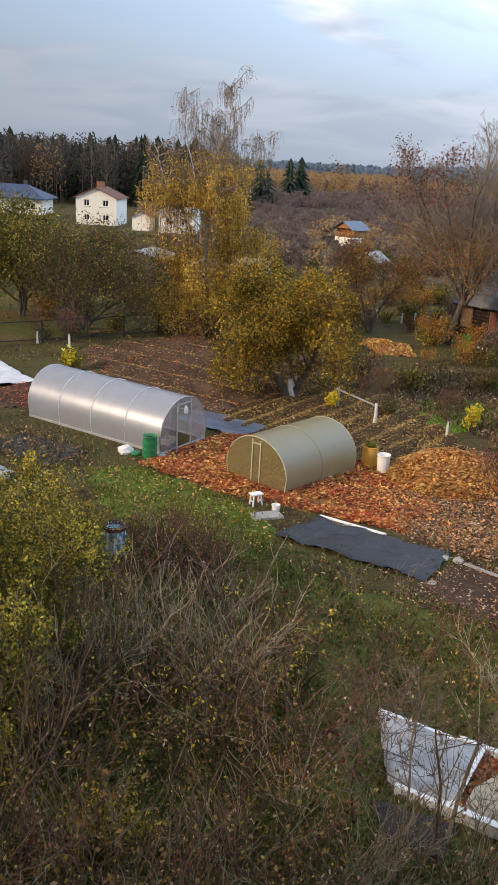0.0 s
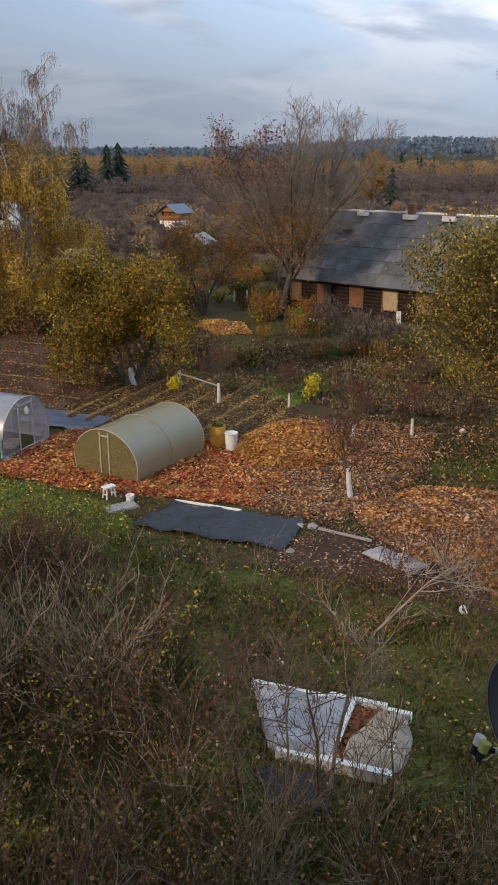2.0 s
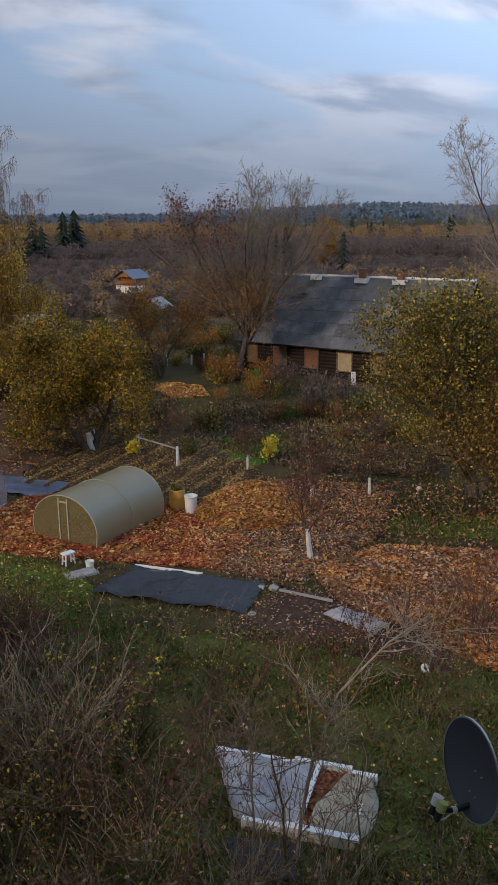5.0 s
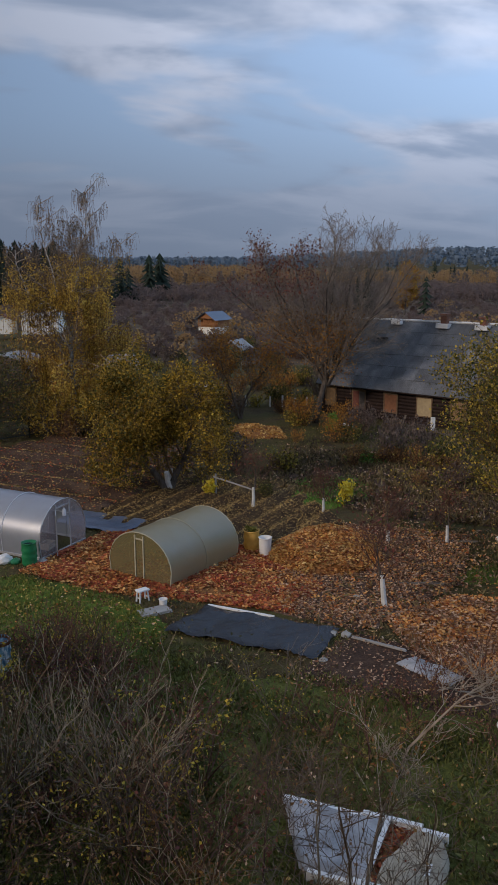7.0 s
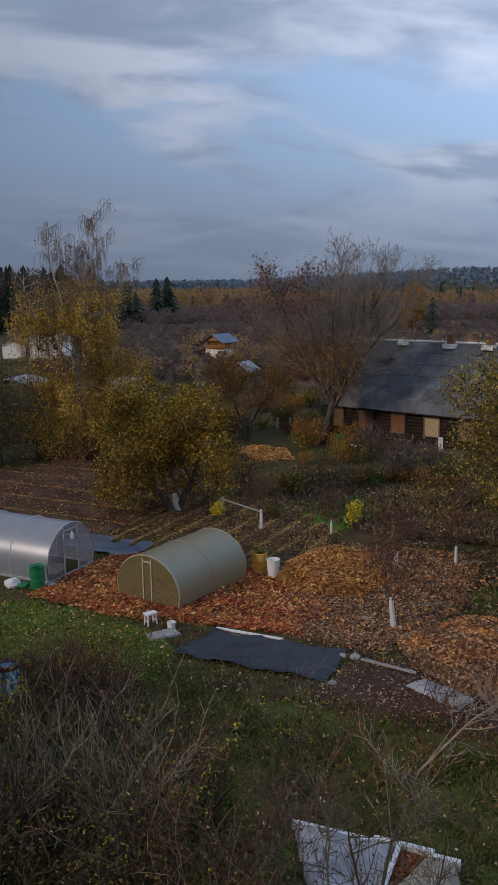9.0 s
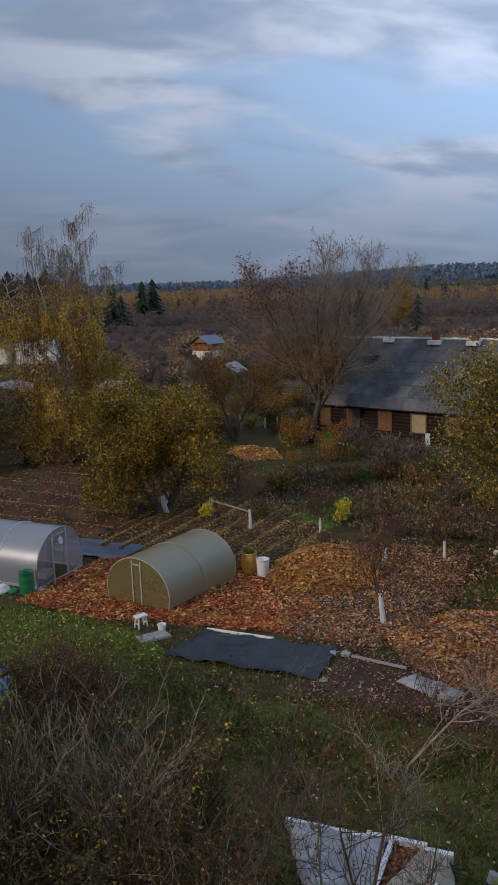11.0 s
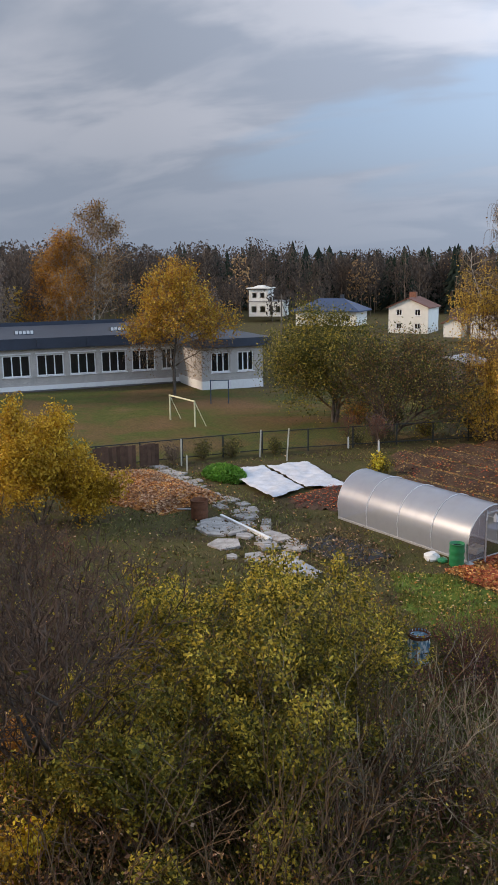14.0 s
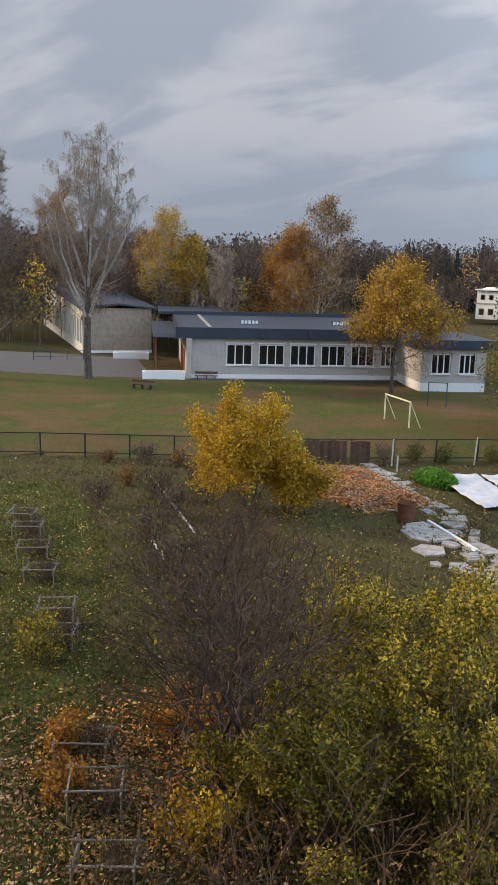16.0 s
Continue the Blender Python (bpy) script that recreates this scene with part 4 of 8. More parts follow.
# projecting wing
wingwins = [(1.0, 3.0), (3.85, 5.6)]
part("wing_front", wall_run(0, 6.6, 0, 0.9, 4.3, [(a, b, 1.75, 3.75) for a, b in wingwins]), "white_brick", school)
part("wing_plinth", MB().box((3.3, 0.16, 0.45), (6.62, 0.42, 0.9)), "white_paint", school)
for a, b in wingwins:
    window(school, a, b, 1.75, 3.75, 0)
part("wing_side", MB().box((0.175, 4.0, 2.6), (0.35, 7.4, 3.4)), "white_brick", school)
part("side_plinth", MB().box((0.15, 4.0, 0.45), (0.42, 7.4, 0.9)), "white_paint", school)
part("wing_far_side", MB().box((6.42, 10.5, 2.15), (0.35, 20.2, 4.3)), "white_brick", school)
part("back_wall", MB().box((-8, 28.2, 2.15), (29, 0.35, 4.3)), "white_brick", school)
part("west_wall", MB().box((-22.45, 18.2, 2.15), (0.35, 20.6, 4.3)), "white_brick", school)
# roof: overhanging fascia band, deck, low ridge behind
for c, s in (((-11.6, 7.35, 4.85), (24.4, 0.25, 1.1)), ((3.3, -0.45, 4.72), (8.0, 0.25, 0.85)), ((-0.7, 3.4, 4.72), (0.25, 7.6, 0.85)), ((7.3, 10, 4.72), (0.25, 21, 0.85)), ((-23.3, 18, 4.95), (0.25, 21.4, 0.9))):
    part("fascia", MB().box(c, s), "fascia", school)
deck = MB()
deck.box((3.6, 10.2, 5.08), (7.8, 21.2, 0.12))
deck.box((-11.6, 18.0, 5.34), (23.2, 21.0, 0.12))
part("roof_deck", deck, "roof_grey", school)
part("roof_parapet", MB().box((-11.6, 28.3, 5.6), (23.4, 0.25, 0.5)), "fascia", school)
part("rear_roof", MB().box((-21.0, 45.0, 5.6), (8.4, 33.0, 0.3)), "roof_grey", school)
part("roof_seam", MB().box((-20.2, 18.0, 5.43), (0.35, 20.8, 0.08)), "concrete", school)
for x, y in ((-15.5, 13.4), (-5.2, 13.4), (-0.6, 12.6)):
    sky = part("roof_lantern", MB().box((x, y, 5.62), (2.0, 0.9, 0.5)), "roof_grey", school)
    for i in range(5):
        part("lantern_pane", MB().box((x - 0.8 + 0.4 * i, y - 0.46, 5.65), (0.30, 0.04, 0.36)), "white_paint", sky)
for x in (-20, -14.9, -9.8, -4.8):
    part("downpipe_head", MB().box((x, 7.18, 4.85), (0.3, 0.12, 0.9)), "fascia", school)
# entrance: canopy, column, brown doors, white planters
part("canopy", MB().box((-24.6, 18.7, 4.4), (3.0, 20.4, 0.35), taper=0.92), "fascia", school)
part("corner_pier", MB().box((-22.4, 7.5, 2.2), (0.5, 0.5, 4.4)), "white_brick", school)
for y in (9.4, 18.1, 21.4):
    part("canopy_post", MB().box((-25.8, y, 2.15), (0.18, 0.18, 4.3)), "door_brown", school)
for y in (12.6, 16.2, 19.6):
    part("entrance_door", MB().box((-22.68, y, 1.35), (0.10, 1.2, 2.6)), "door_brown", school)
for (a, b) in ((-25.0, 7.0), (-28.6, 25.2)):
    pl = MB().box((a, b, 0.4), (4.4, 0.3, 0.8)).box((a, b + 1.4, 0.4), (4.4, 0.3, 0.8)).box((a - 2.05, b + 0.7, 0.4), (0.3, 1.1, 0.8)).box((a + 2.05, b + 0.7, 0.4), (0.3, 1.1, 0.8))
    part("planter_wall", pl, "white_paint", school)
    part("planter_soil", MB().box((a, b + 0.7, 0.33), (3.8, 1.1, 0.6)), "soil", school)

hall = thing("school_hall", pose(-79.6, 79.35, 0, 0, 0, 53), "tall timber-clad school hall with rows of white window bars", "school hall")
M["clad"] = plain("weathered_vertical_cladding", (0.46, 0.37, 0.285), 0.85, 0, 0.35, 2)
HL = 50.0
part("gable_wall", MB().box((4.5, 0.15, 2.9), (9.0, 0.3, 5.8)), "clad", hall)
RISE = 2.3


def wedge(x0, x1, z0, near, far):
    """Wall along y whose top climbs from near to far."""
    w = MB()
    w.v = [(x, y, z) for y, zt in ((0.31, near), (HL - 0.31, far)) for x, z in ((x0, z0), (x1, z0), (x1, zt), (x0, zt))]
    w.f = [(0, 1, 2, 3), (7, 6, 5, 4), (0, 4, 5, 1), (1, 5, 6, 2), (2, 6, 7, 3), (3, 7, 4, 0)]
    return w


part("rear_wall", MB().box((4.5, HL - 0.15, 2.9 + RISE / 2), (9.0, 0.3, 5.8 + RISE)), "clad", hall)
part("east_wall", wedge(8.7, 9.0, 0, 5.8, 5.8 + RISE), "clad", hall)
part("long_wall", MB().box((0.15, HL / 2, 0.55), (0.3, HL - 0.62, 1.1)), "white_wall", hall)
part("upper_wall", wedge(0.0, 0.3, 4.4, 5.8, 5.8 + RISE), "white_wall", hall)
part("plinth", MB().box((4.5, -0.02, 0.18), (9.1, 0.1, 0.36)).box((-0.02, HL / 2, 0.18), (0.1, HL, 0.36)), "white_paint", hall)
for i in range(45):
    part("cladding_board", MB().box((0.1 + 0.2 * i, -0.025, 3.05), (0.155, 0.05, 5.4)), "clad", hall)
for i in range(20):
    y = 1.4 + 2.45 * i
    part("pier", MB().box((0.12, y - 0.95, 2.75), (0.36, 0.55, 3.3)), "white_wall", hall)
    w = part("window", MB().box((0.14, y - 0.62, 2.75), (0.10, 0.09, 3.3)).box((0.14, y + 0.62, 2.75), (0.10, 0.09, 3.3)).box((0.14, y, 2.75), (0.10, 0.09, 3.3)).box((0.14, y, 4.36), (0.09, 1.2, 0.08)).box((0.14, y, 1.14), (0.09, 1.2, 0.08)), "white_paint", hall)
    for s_ in (-0.31, 0.31):
        part("pane", MB().box((0.18, y + s_, 2.75), (0.03, 0.54, 3.1)), "glass", w)
hr = MB()
hr.v = [(-0.6, -0.6, 5.75), (9.6, -0.6, 5.75), (9.6, HL + 0.6, 5.75 + RISE), (-0.6, HL + 0.6, 5.75 + RISE), (4.5, -0.6, 6.25), (4.5, HL + 0.6, 6.25 + RISE)]
hr.v += [(x, y, z + 0.22) for x, y, z in hr.v]
hr.f = [(6, 10, 11, 9), (7, 8, 11, 10), (0, 3, 5, 4), (1, 4, 5, 2), (0, 4, 10, 6), (4, 1, 7, 10), (2, 5, 11, 8), (5, 3, 9, 11), (0, 6, 9, 3), (1, 2, 8, 7)]
part("roof", hr, "roof_grey", hall)


def gable_house(name, label, m, w, d, eave, ridge, wall, roof, wins, over=0.4, category="house", gable=None):
    """House whose gable faces -y; wins rows of x0, x1, z0, z1, panes on that gable."""
    ob = thing(name, m, label, category)
    part("wall", wall_run(-w / 2, w / 2, -d / 2, 0, eave, [w_[:4] for w_ in wins if w_[3] <= eave]), wall, ob)
    sd = MB().box((-w / 2 + 0.15, 0.15, eave / 2), (0.3, d - 0.7, eave)).box((w / 2 - 0.15, 0.15, eave / 2), (0.3, d - 0.7, eave)).box((0, d / 2 - 0.15, eave / 2), (w, 0.3, eave))
    part("side_wall", sd, wall, ob)
    for ya in (-d / 2, d / 2 - 0.3):
        g = MB()
        for y in (ya, ya + 0.3):
            g.v += [(-w / 2, y, eave), (w / 2, y, eave), (0, y, ridge)]
        g.f = [(0, 1, 2), (5, 4, 3), (0, 2, 5, 3), (1, 4, 5, 2)]
        part("gable", g, gable or wall, ob)
    k = (ridge - eave) / (w / 2)
    for s in (-1, 1):
        r = MB()
        x1, z1 = s * (w / 2 + over), eave - k * over + 0.06
        r.v = [(x1, -d / 2 - over, z1), (x1, d / 2 + over, z1), (0, d / 2 + over, ridge + 0.06), (0, -d / 2 - over, ridge + 0.06)]
        r.v += [(a, b, c + 0.14) for a, b, c in r.v]
        r.f = [(0, 1, 2, 3), (4, 7, 6, 5), (0, 4, 5, 1), (1, 5, 6, 2), (2, 6, 7, 3), (3, 7, 4, 0)]
        part("roof", r, roof, ob)
    for a, b, c, e, n in wins:
        window(ob, a, b, c, e, -d / 2, n, depth=0.12)
    return ob


wh = gable_house("house", "two-storey white house with red tiled roof and chimney", pose(-23.9, 160.2, -0.1, 0, 0, -6), 7.3, 8.0, 4.7, 6.3, "white_wall", "roof_red",
                 [(-2.2, -1.2, 0.9, 1.9, 2), (1.2, 2.2, 0.9, 1.9, 2), (-2.2, -1.2, 3.3, 4.4, 2), (1.2, 2.2, 3.3, 4.4, 2)])
part("chimney", MB().box((-0.3, 0.5, 6.7), (1.3, 0.9, 1.4)), "brick_red", wh)
bh = thing("house", pose(-42.2, 171, 0.5, 0, 0, -4), "single-storey white house with blue hipped roof", "house")
bwins = [(-3.6, -1.9, 0.9, 2.1), (3.2, 5.2, 0.9, 2.1), (0.8, 1.5, 0.9, 2.1)]
part("wall", wall_run(-6.3, 6.3, -4, 0, 2.8, bwins), "white_wall", bh)
part("side_wall", MB().box((-6.15, 0.15, 1.4), (0.3, 7.6, 2.8)).box((6.15, 0.15, 1.4), (0.3, 7.6, 2.8)).box((0, 4, 1.4), (12.6, 0.3, 2.8)), "white_wall", bh)
for i, (a, b, c, d) in enumerate(bwins):
    window(bh, a, b, c, d, -4, 2 if i < 2 else 1, depth=0.12)
br = MB()
br.v = [(-7.2, -4.8, 2.75), (7.2, -4.8, 2.75), (7.2, 4.8, 2.75), (-7.2, 4.8, 2.75), (-2.6, 0, 5.3), (2.6, 0, 5.3), (-7.2, -4.8, 2.95), (7.2, -4.8, 2.95), (7.2, 4.8, 2.95), (-7.2, 4.8, 2.95)]
br.f = [(6, 7, 5, 4), (7, 8, 5), (8, 9, 4, 5), (9, 6, 4), (0, 3, 2, 1), (0, 1, 7, 6), (1, 2, 8, 7), (2, 3, 9, 8), (3, 0, 6, 9)]
part("roof", br, "roof_blue", bh)
part("chimney", MB().box((2.0, 0.8, 5.4), (0.7, 0.7, 1.2)), "roof_grey", bh)

un = thing("unfinished_house", pose(-61.5, 189, 1.2, 0, 0, 6), "unfinished pale block house with open window holes", "house")
part("wall", wall_run(-4, 4, -3, 0, 3.4, [(-3.4, -2.2, 0.9, 2.3), (-1.4, -0.2, 0.9, 2.3), (0.8, 1.6, 0.3, 2.4), (2.3, 3.3, 0.9, 2.3)]), "white_wall", un)
part("side_wall", MB().box((-3.85, 0.3, 1.7), (0.3, 6, 3.4)).box((3.85, 0.3, 1.7), (0.3, 6, 3.4)).box((0, 3.4, 1.7), (8, 0.3, 3.4)), "white_wall", un)
part("upper_wall", wall_run(-4, 0.5, -2.8, 3.4, 6.0, [(-3.2, -2.2, 4.2, 5.3), (-1.4, -0.4, 4.2, 5.3)]), "white_wall", un)
part("upper_side", MB().box((-3.85, 0.3, 4.7), (0.3, 5.6, 2.6)).box((0.35, 0.3, 4.7), (0.3, 5.6, 2.6)).box((-1.75, 3.0, 4.7), (4.5, 0.3, 2.6)), "white_wall", un)
part("roof", MB().box((-1.75, 0.1, 6.35), (5.4, 6.8, 0.25)).box((-1.75, 0.1, 6.7), (3.4, 4.4, 0.5), taper=0.4), "white_wall", un)
part("floor_slab", MB().box((0, 0.2, 3.42), (8.4, 6.6, 0.2)), "concrete", un)

gable_house("house", "white block house half hidden behind birch twigs", pose(-8.3, 138.5, 0.9, 0, 0, -8), 5.6, 6.5, 3.0, 4.5, "white_wall", "white_wall",
            [(-1.7, -0.7, 1.2, 2.3, 2), (0.7, 1.7, 1.2, 2.3, 2)])
gable_house("shed", "small whitish outbuilding beside the block house", pose(-14.2, 139, 0.9, 0, 0, -8), 2.8, 3.5, 2.2, 2.9, "white_wall", "roof_red", [])

bath = thing("log_bathhouse", pose(18.6, 138.0, 0.1, 0, 0, -50), "orange log bathhouse with metal roof, balcony and white base", "bathhouse")
bath.scale = (0.80, 0.76, 0.66)
part("base_wall", MB().box((0, 0, 1.1), (4.4, 4.6, 2.2)), "white_wall", bath)
part("log_wall", MB().box((0, 0.5, 3.2), (4.4, 3.6, 2.1)), "wood_orange", bath)
for i in range(8):
    part("log_course", MB().tube([(-2.35, -1.3, 2.33 + 0.26 * i), (2.35, -1.3, 2.33 + 0.26 * i)], [0.13], 7), "wood_orange", bath)
for x in (-2.1, -0.7, 0.7, 2.1):
    part("balcony_post", MB().box((x, -2.3, 3.2), (0.14, 0.14, 2.0)), "wood_orange", bath)
part("balcony_floor", MB().box((0, -1.85, 2.27), (4.6, 1.2, 0.14)), "wood_orange", bath)
for z in (2.6, 2.85, 3.1):
    part("balcony_rail", MB().box((0, -2.33, z), (4.4, 0.06, 0.12)), "wood_orange", bath)
bg = MB()
bg.v = [(-2.2, -2.3, 4.2), (2.2, -2.3, 4.2), (0, -2.3, 5.6), (-2.2, 2.3, 4.2), (2.2, 2.3, 4.2), (0, 2.3, 5.6)]
bg.f = [(0, 1, 2), (5, 4, 3), (0, 2, 5, 3), (1, 4, 5, 2), (0, 3, 4, 1)]
part("gable", bg, "wood_orange", bath)
for s in (-1, 1):
    r = MB()
    r.v = [(s * 2.9, -2.9, 3.8), (s * 2.9, 2.8, 3.8), (0, 2.8, 5.75), (0, -2.9, 5.75)]
    r.v += [(a, b, c + 0.1) for a, b, c in r.v]
    r.f = [(0, 1, 2, 3), (4, 7, 6, 5), (0, 4, 5, 1), (1, 5, 6, 2), (2, 6, 7, 3), (3, 7, 4, 0)]
    part("roof", r, "roof_metal", bath)

# ---- old log house ----
lh = thing("log_house", pose(22.85, 59.75, 0, 0, 0, -50.15), "old dark log house with grey corrugated roof and boarded windows", "log house")
LX0, LX1, LD = -7.9, 9.0, 8.5
M["surround"] = plain("worn_brown_window_trim", (0.20, 0.13, 0.075), 0.85, 0, 0.35, 5)
lwins = [(-7.6, -6.75, 0.72, 2.05), (-5.05, -4.0, 0.72, 2.05), (-2.2, -1.15, 0.72, 2.05), (0.6, 1.75, 0.72, 2.05), (3.4, 4.5, 0.72, 2.05), (6.2, 7.2, 0.72, 2.05)]
part("front_wall", wall_run(LX0, LX1, 0.05, 0, 2.6, lwins, 0.25), "log", lh)
for i in range(10):
    z = 0.13 + 0.26 * i
    xs = [LX0 - 0.2] + [v for w in lwins if w[2] - 0.13 < z < w[3] + 0.13 for v in w[:2]] + [LX1 + 0.2]
    for a, b in zip(xs[::2], xs[1::2]):
        part("log", MB().tube([(a, 0.06, z), (b, 0.06, z)], [0.135], 7), "log", lh)
part("other_walls", MB().box((LX0 + 0.15, LD / 2, 1.3), (0.3, LD, 2.6)).box((LX1 - 0.15, LD / 2, 1.3), (0.3, LD, 2.6)).box(((LX0 + LX1) / 2, LD - 0.1, 1.3), (LX1 - LX0, 0.3, 2.6)), "log", lh)
for xa in (LX0, LX1 - 0.2):
    gb = MB()
    for x in (xa, xa + 0.2):
        gb.v += [(x, 0, 2.6), (x, LD, 2.6), (x, LD / 2, 7.15)]
    gb.f = [(0, 2, 1), (3, 4, 5), (0, 3, 5, 2), (1, 2, 5, 4)]
    part("gable", gb, "wood_grey", lh)
for i, (a, b, c, d) in enumerate(lwins):
    mat = ("shutter_ochre", "shutter_red", "shutter_brown", "shutter_cream", "shutter_ochre", "shutter_cream")[i]
    w = part("window_surround", MB().box(((a + b) / 2, -0.10, d + 0.06), (b - a + 0.24, 0.06, 0.14)).box(((a + b) / 2, -0.10, d + 0.17), (b - a - 0.2, 0.06, 0.10), taper=0.6)
             .box((a - 0.05, -0.10, (c + d) / 2), (0.10, 0.06, d - c)).box((b + 0.05, -0.10, (c + d) / 2), (0.10, 0.06, d - c)).box(((a + b) / 2, -0.12, c - 0.04), (b - a + 0.24, 0.1, 0.08)), "surround", lh)
    if i != 1:
        part("shutter", MB().box(((a + b) / 2 - 0.002, -0.08, (c + d) / 2), (b - a, 0.05, d - c)), mat, w)
    else:
        part("shutter", MB().box((a + (b - a) * 0.25, -0.08, (c + d) / 2), ((b - a) * 0.5, 0.05, d - c)), mat, w)
        part("board", MB().box((a + (b - a) * 0.75, -0.07, (c + d) / 2), ((b - a) * 0.48, 0.04, d - c)), "wood_grey", w)
M["slate"] = None


def slatemat():
    k = Mat("weathered_corrugated_sheet", 0.85, 0, 0.25)
    oi = k.n.new("ShaderNodeObjectInfo")
    n = k.noise(0.9, 5, vec=k.world_co())
    base = k.ramp(n, [(0.3, (0.105, 0.110, 0.118)), (0.55, (0.155, 0.160, 0.168)), (0.8, (0.28, 0.28, 0.28))])
    hs = k.n.new("ShaderNodeHueSaturation")
    k.l.new(k.ramp(oi.outputs["Random"], [(0.0, 0.84), (0.8, 1.05), (1.0, 1.28)]), hs.inputs["Value"])
    k.l.new(base, hs.inputs["Color"])
    moss = k.ramp(k.noise(5, 4, vec=k.world_co()), [(0.55, 0.0), (0.75, 0.5)])
    k.color(k.mix(moss, hs.outputs[0], (0.07, 0.075, 0.05)))
    return k.m


M["slate"] = slatemat()
slope = math.atan2(7.3 - 2.35, LD / 2 + 0.55)
run = math.hypot(7.3 - 2.35, LD / 2 + 0.55)
cols, rows_ = 17, 6
cw, rh = (LX1 - LX0 + 0.9) / cols, run / rows_
sh = MB()
nw = 14
for t in (0, 1):
    for i in range(nw + 1):
        sh.v.append((-0.02 + (cw + 0.05) * i / nw, t * (rh + 0.12), (0.035 if i % 2 else 0.0) + (0.0 if t else 0.03)))
sh.f = [(i, i + 1, nw + 2 + i, nw + 1 + i) for i in range(nw)]
sh.v += [(x, y, z - 0.06) for x, y, z in sh.v[:nw + 1]]
sh.f += [(2 * nw + 2 + i, 2 * nw + 3 + i, i + 1, i) for i in range(nw)]
sheet_mesh = sh.mesh("roof_sheet", "slate")
rng = random.Random(5)
for side in (0, 1):
    under = part("roof_board", MB().poly([(LX0 - 0.45, -0.55, 2.3), (LX1 + 0.45, -0.55, 2.3), (LX1 + 0.45, LD / 2, 7.23), (LX0 - 0.45, LD / 2, 7.23)]) if side == 0 else
                 MB().poly([(LX1 + 0.45, LD + 0.55, 2.3), (LX0 - 0.45, LD + 0.55, 2.3), (LX0 - 0.45, LD / 2, 7.23), (LX1 + 0.45, LD / 2, 7.23)]), "log", lh)
    for r in range(rows_):
        for c in range(cols):
            ob = part("roof_sheet", sheet_mesh, None, under)
            x = LX0 - 0.45 + cw * c
            k = run * r / rows_
            if side == 0:
                ob.matrix_basis = pose(x, -0.55 + k * math.cos(slope), 2.37 + k * math.sin(slope), math.degrees(slope) + rng.uniform(-0.4, 0.4), 0, rng.uniform(-0.5, 0.5))
            else:
                ob.matrix_basis = pose(x + cw, LD + 0.55 - k * math.cos(slope), 2.37 + k * math.sin(slope), math.degrees(slope), 0, 180)
for i in range(16):
    x = LX0 - 0.4 + (LX1 - LX0 + 0.8) * (i + 0.5) / 16
    part("ridge_cap", MB().tube([(x - 0.54, LD / 2, 7.35 + 0.02 * (i % 2)), (x + 0.54, LD / 2, 7.35 + 0.02 * (i % 2))], [0.10], 6), "white_paint", lh)
for x, hh in ((0.45, 0.55), (3.65, 0.42)):
    ch = part("chimney", MB().box((x, LD / 2 - 0.25, 7.4 + hh / 2 - 0.3), (0.48, 0.48, hh + 0.3)).box((x, LD / 2 - 0.25, 7.4 + hh), (0.58, 0.58, 0.14)), "brick_red", lh)
    part("flashing", MB().box((x, LD / 2 - 0.45, 7.10), (1.0, 0.7, 0.34)), "white_paint", ch)
    for i in range(3):
        part("brick_course", MB().box((x, LD / 2 - 0.25, 7.5 + 0.15 * i), (0.51, 0.51, 0.06)), "brick_red", ch)
part("vent_hatch", MB().box((-3.6, LD / 2 - 0.5, 7.25), (0.8, 0.5, 0.4)), "white_paint", lh)
part("roof_hole", MB().box((-4.2, 2.65, 6.0), (0.7, 0.5, 0.16)), "pane_dark", lh)

# ---- fences ----
fence_line = [(-62, 17.5), (-50.5, 26.6), (-39.4, 35.4), (-25.8, 44.8), (-17.5, 52.0), (-9.5, 57.0), (-2.7, 61.0), (3, 63.5)]
fence = thing("mesh_fence", pose(0, 0, 0), "dark wire-mesh garden fence with posts and rails", "fence", kind="")
for (ax, ay), (bx, by) in zip(fence_line, fence_line[1:]):
    L = math.hypot(bx - ax, by - ay)
    n = max(1, round(L / 3.0))
    for i in range(n):
        x, y = ax + (bx - ax) * i / n, ay + (by - ay) * i / n
        part("post", MB().box((x, y, 0.75), (0.09, 0.09, 1.5), math.degrees(math.atan2(by - ay, bx - ax))), "iron", fence)
    for z in (0.25, 1.45):
        part("rail", MB().beam((ax, ay, z), (bx, by, z), 0.06), "iron", fence)
    wires = MB()
    for i in range(int(L / 0.22)):
        t0, t1 = i * 0.22 / L, min(1, (i * 0.22 + 1.2) / L)
        for s in (0, 1):
            za, zb = (0.25, 1.45) if s else (1.45, 0.25)
            wires.tube([(ax + (bx - ax) * t0, ay + (by - ay) * t0, za), (ax + (bx - ax) * t1, ay + (by - ay) * t1, zb)], [0.006], 3, cap=False)
    tagged(part("wire_mesh", wires, "iron", fence), kind="stuff")
board_fence = thing("board_panel", pose(-25.6, 44.6, 0, 0, 0, 37), "row of brown weathered boards leaning on the fence", "board fence")
for i in range(17):
    if i in (11,):
        continue
    part("board", MB().box((0.24 * i - 0.2, -0.2, 0.72 + 0.02 * (i % 3)), (0.23, 0.05, 1.4 + 0.05 * (i % 4))), "wood_brown", board_fence)
M["post_white"] = plain("whitewashed_post", (0.66, 0.62, 0.52), 0.9, 0, 0.3, 4)
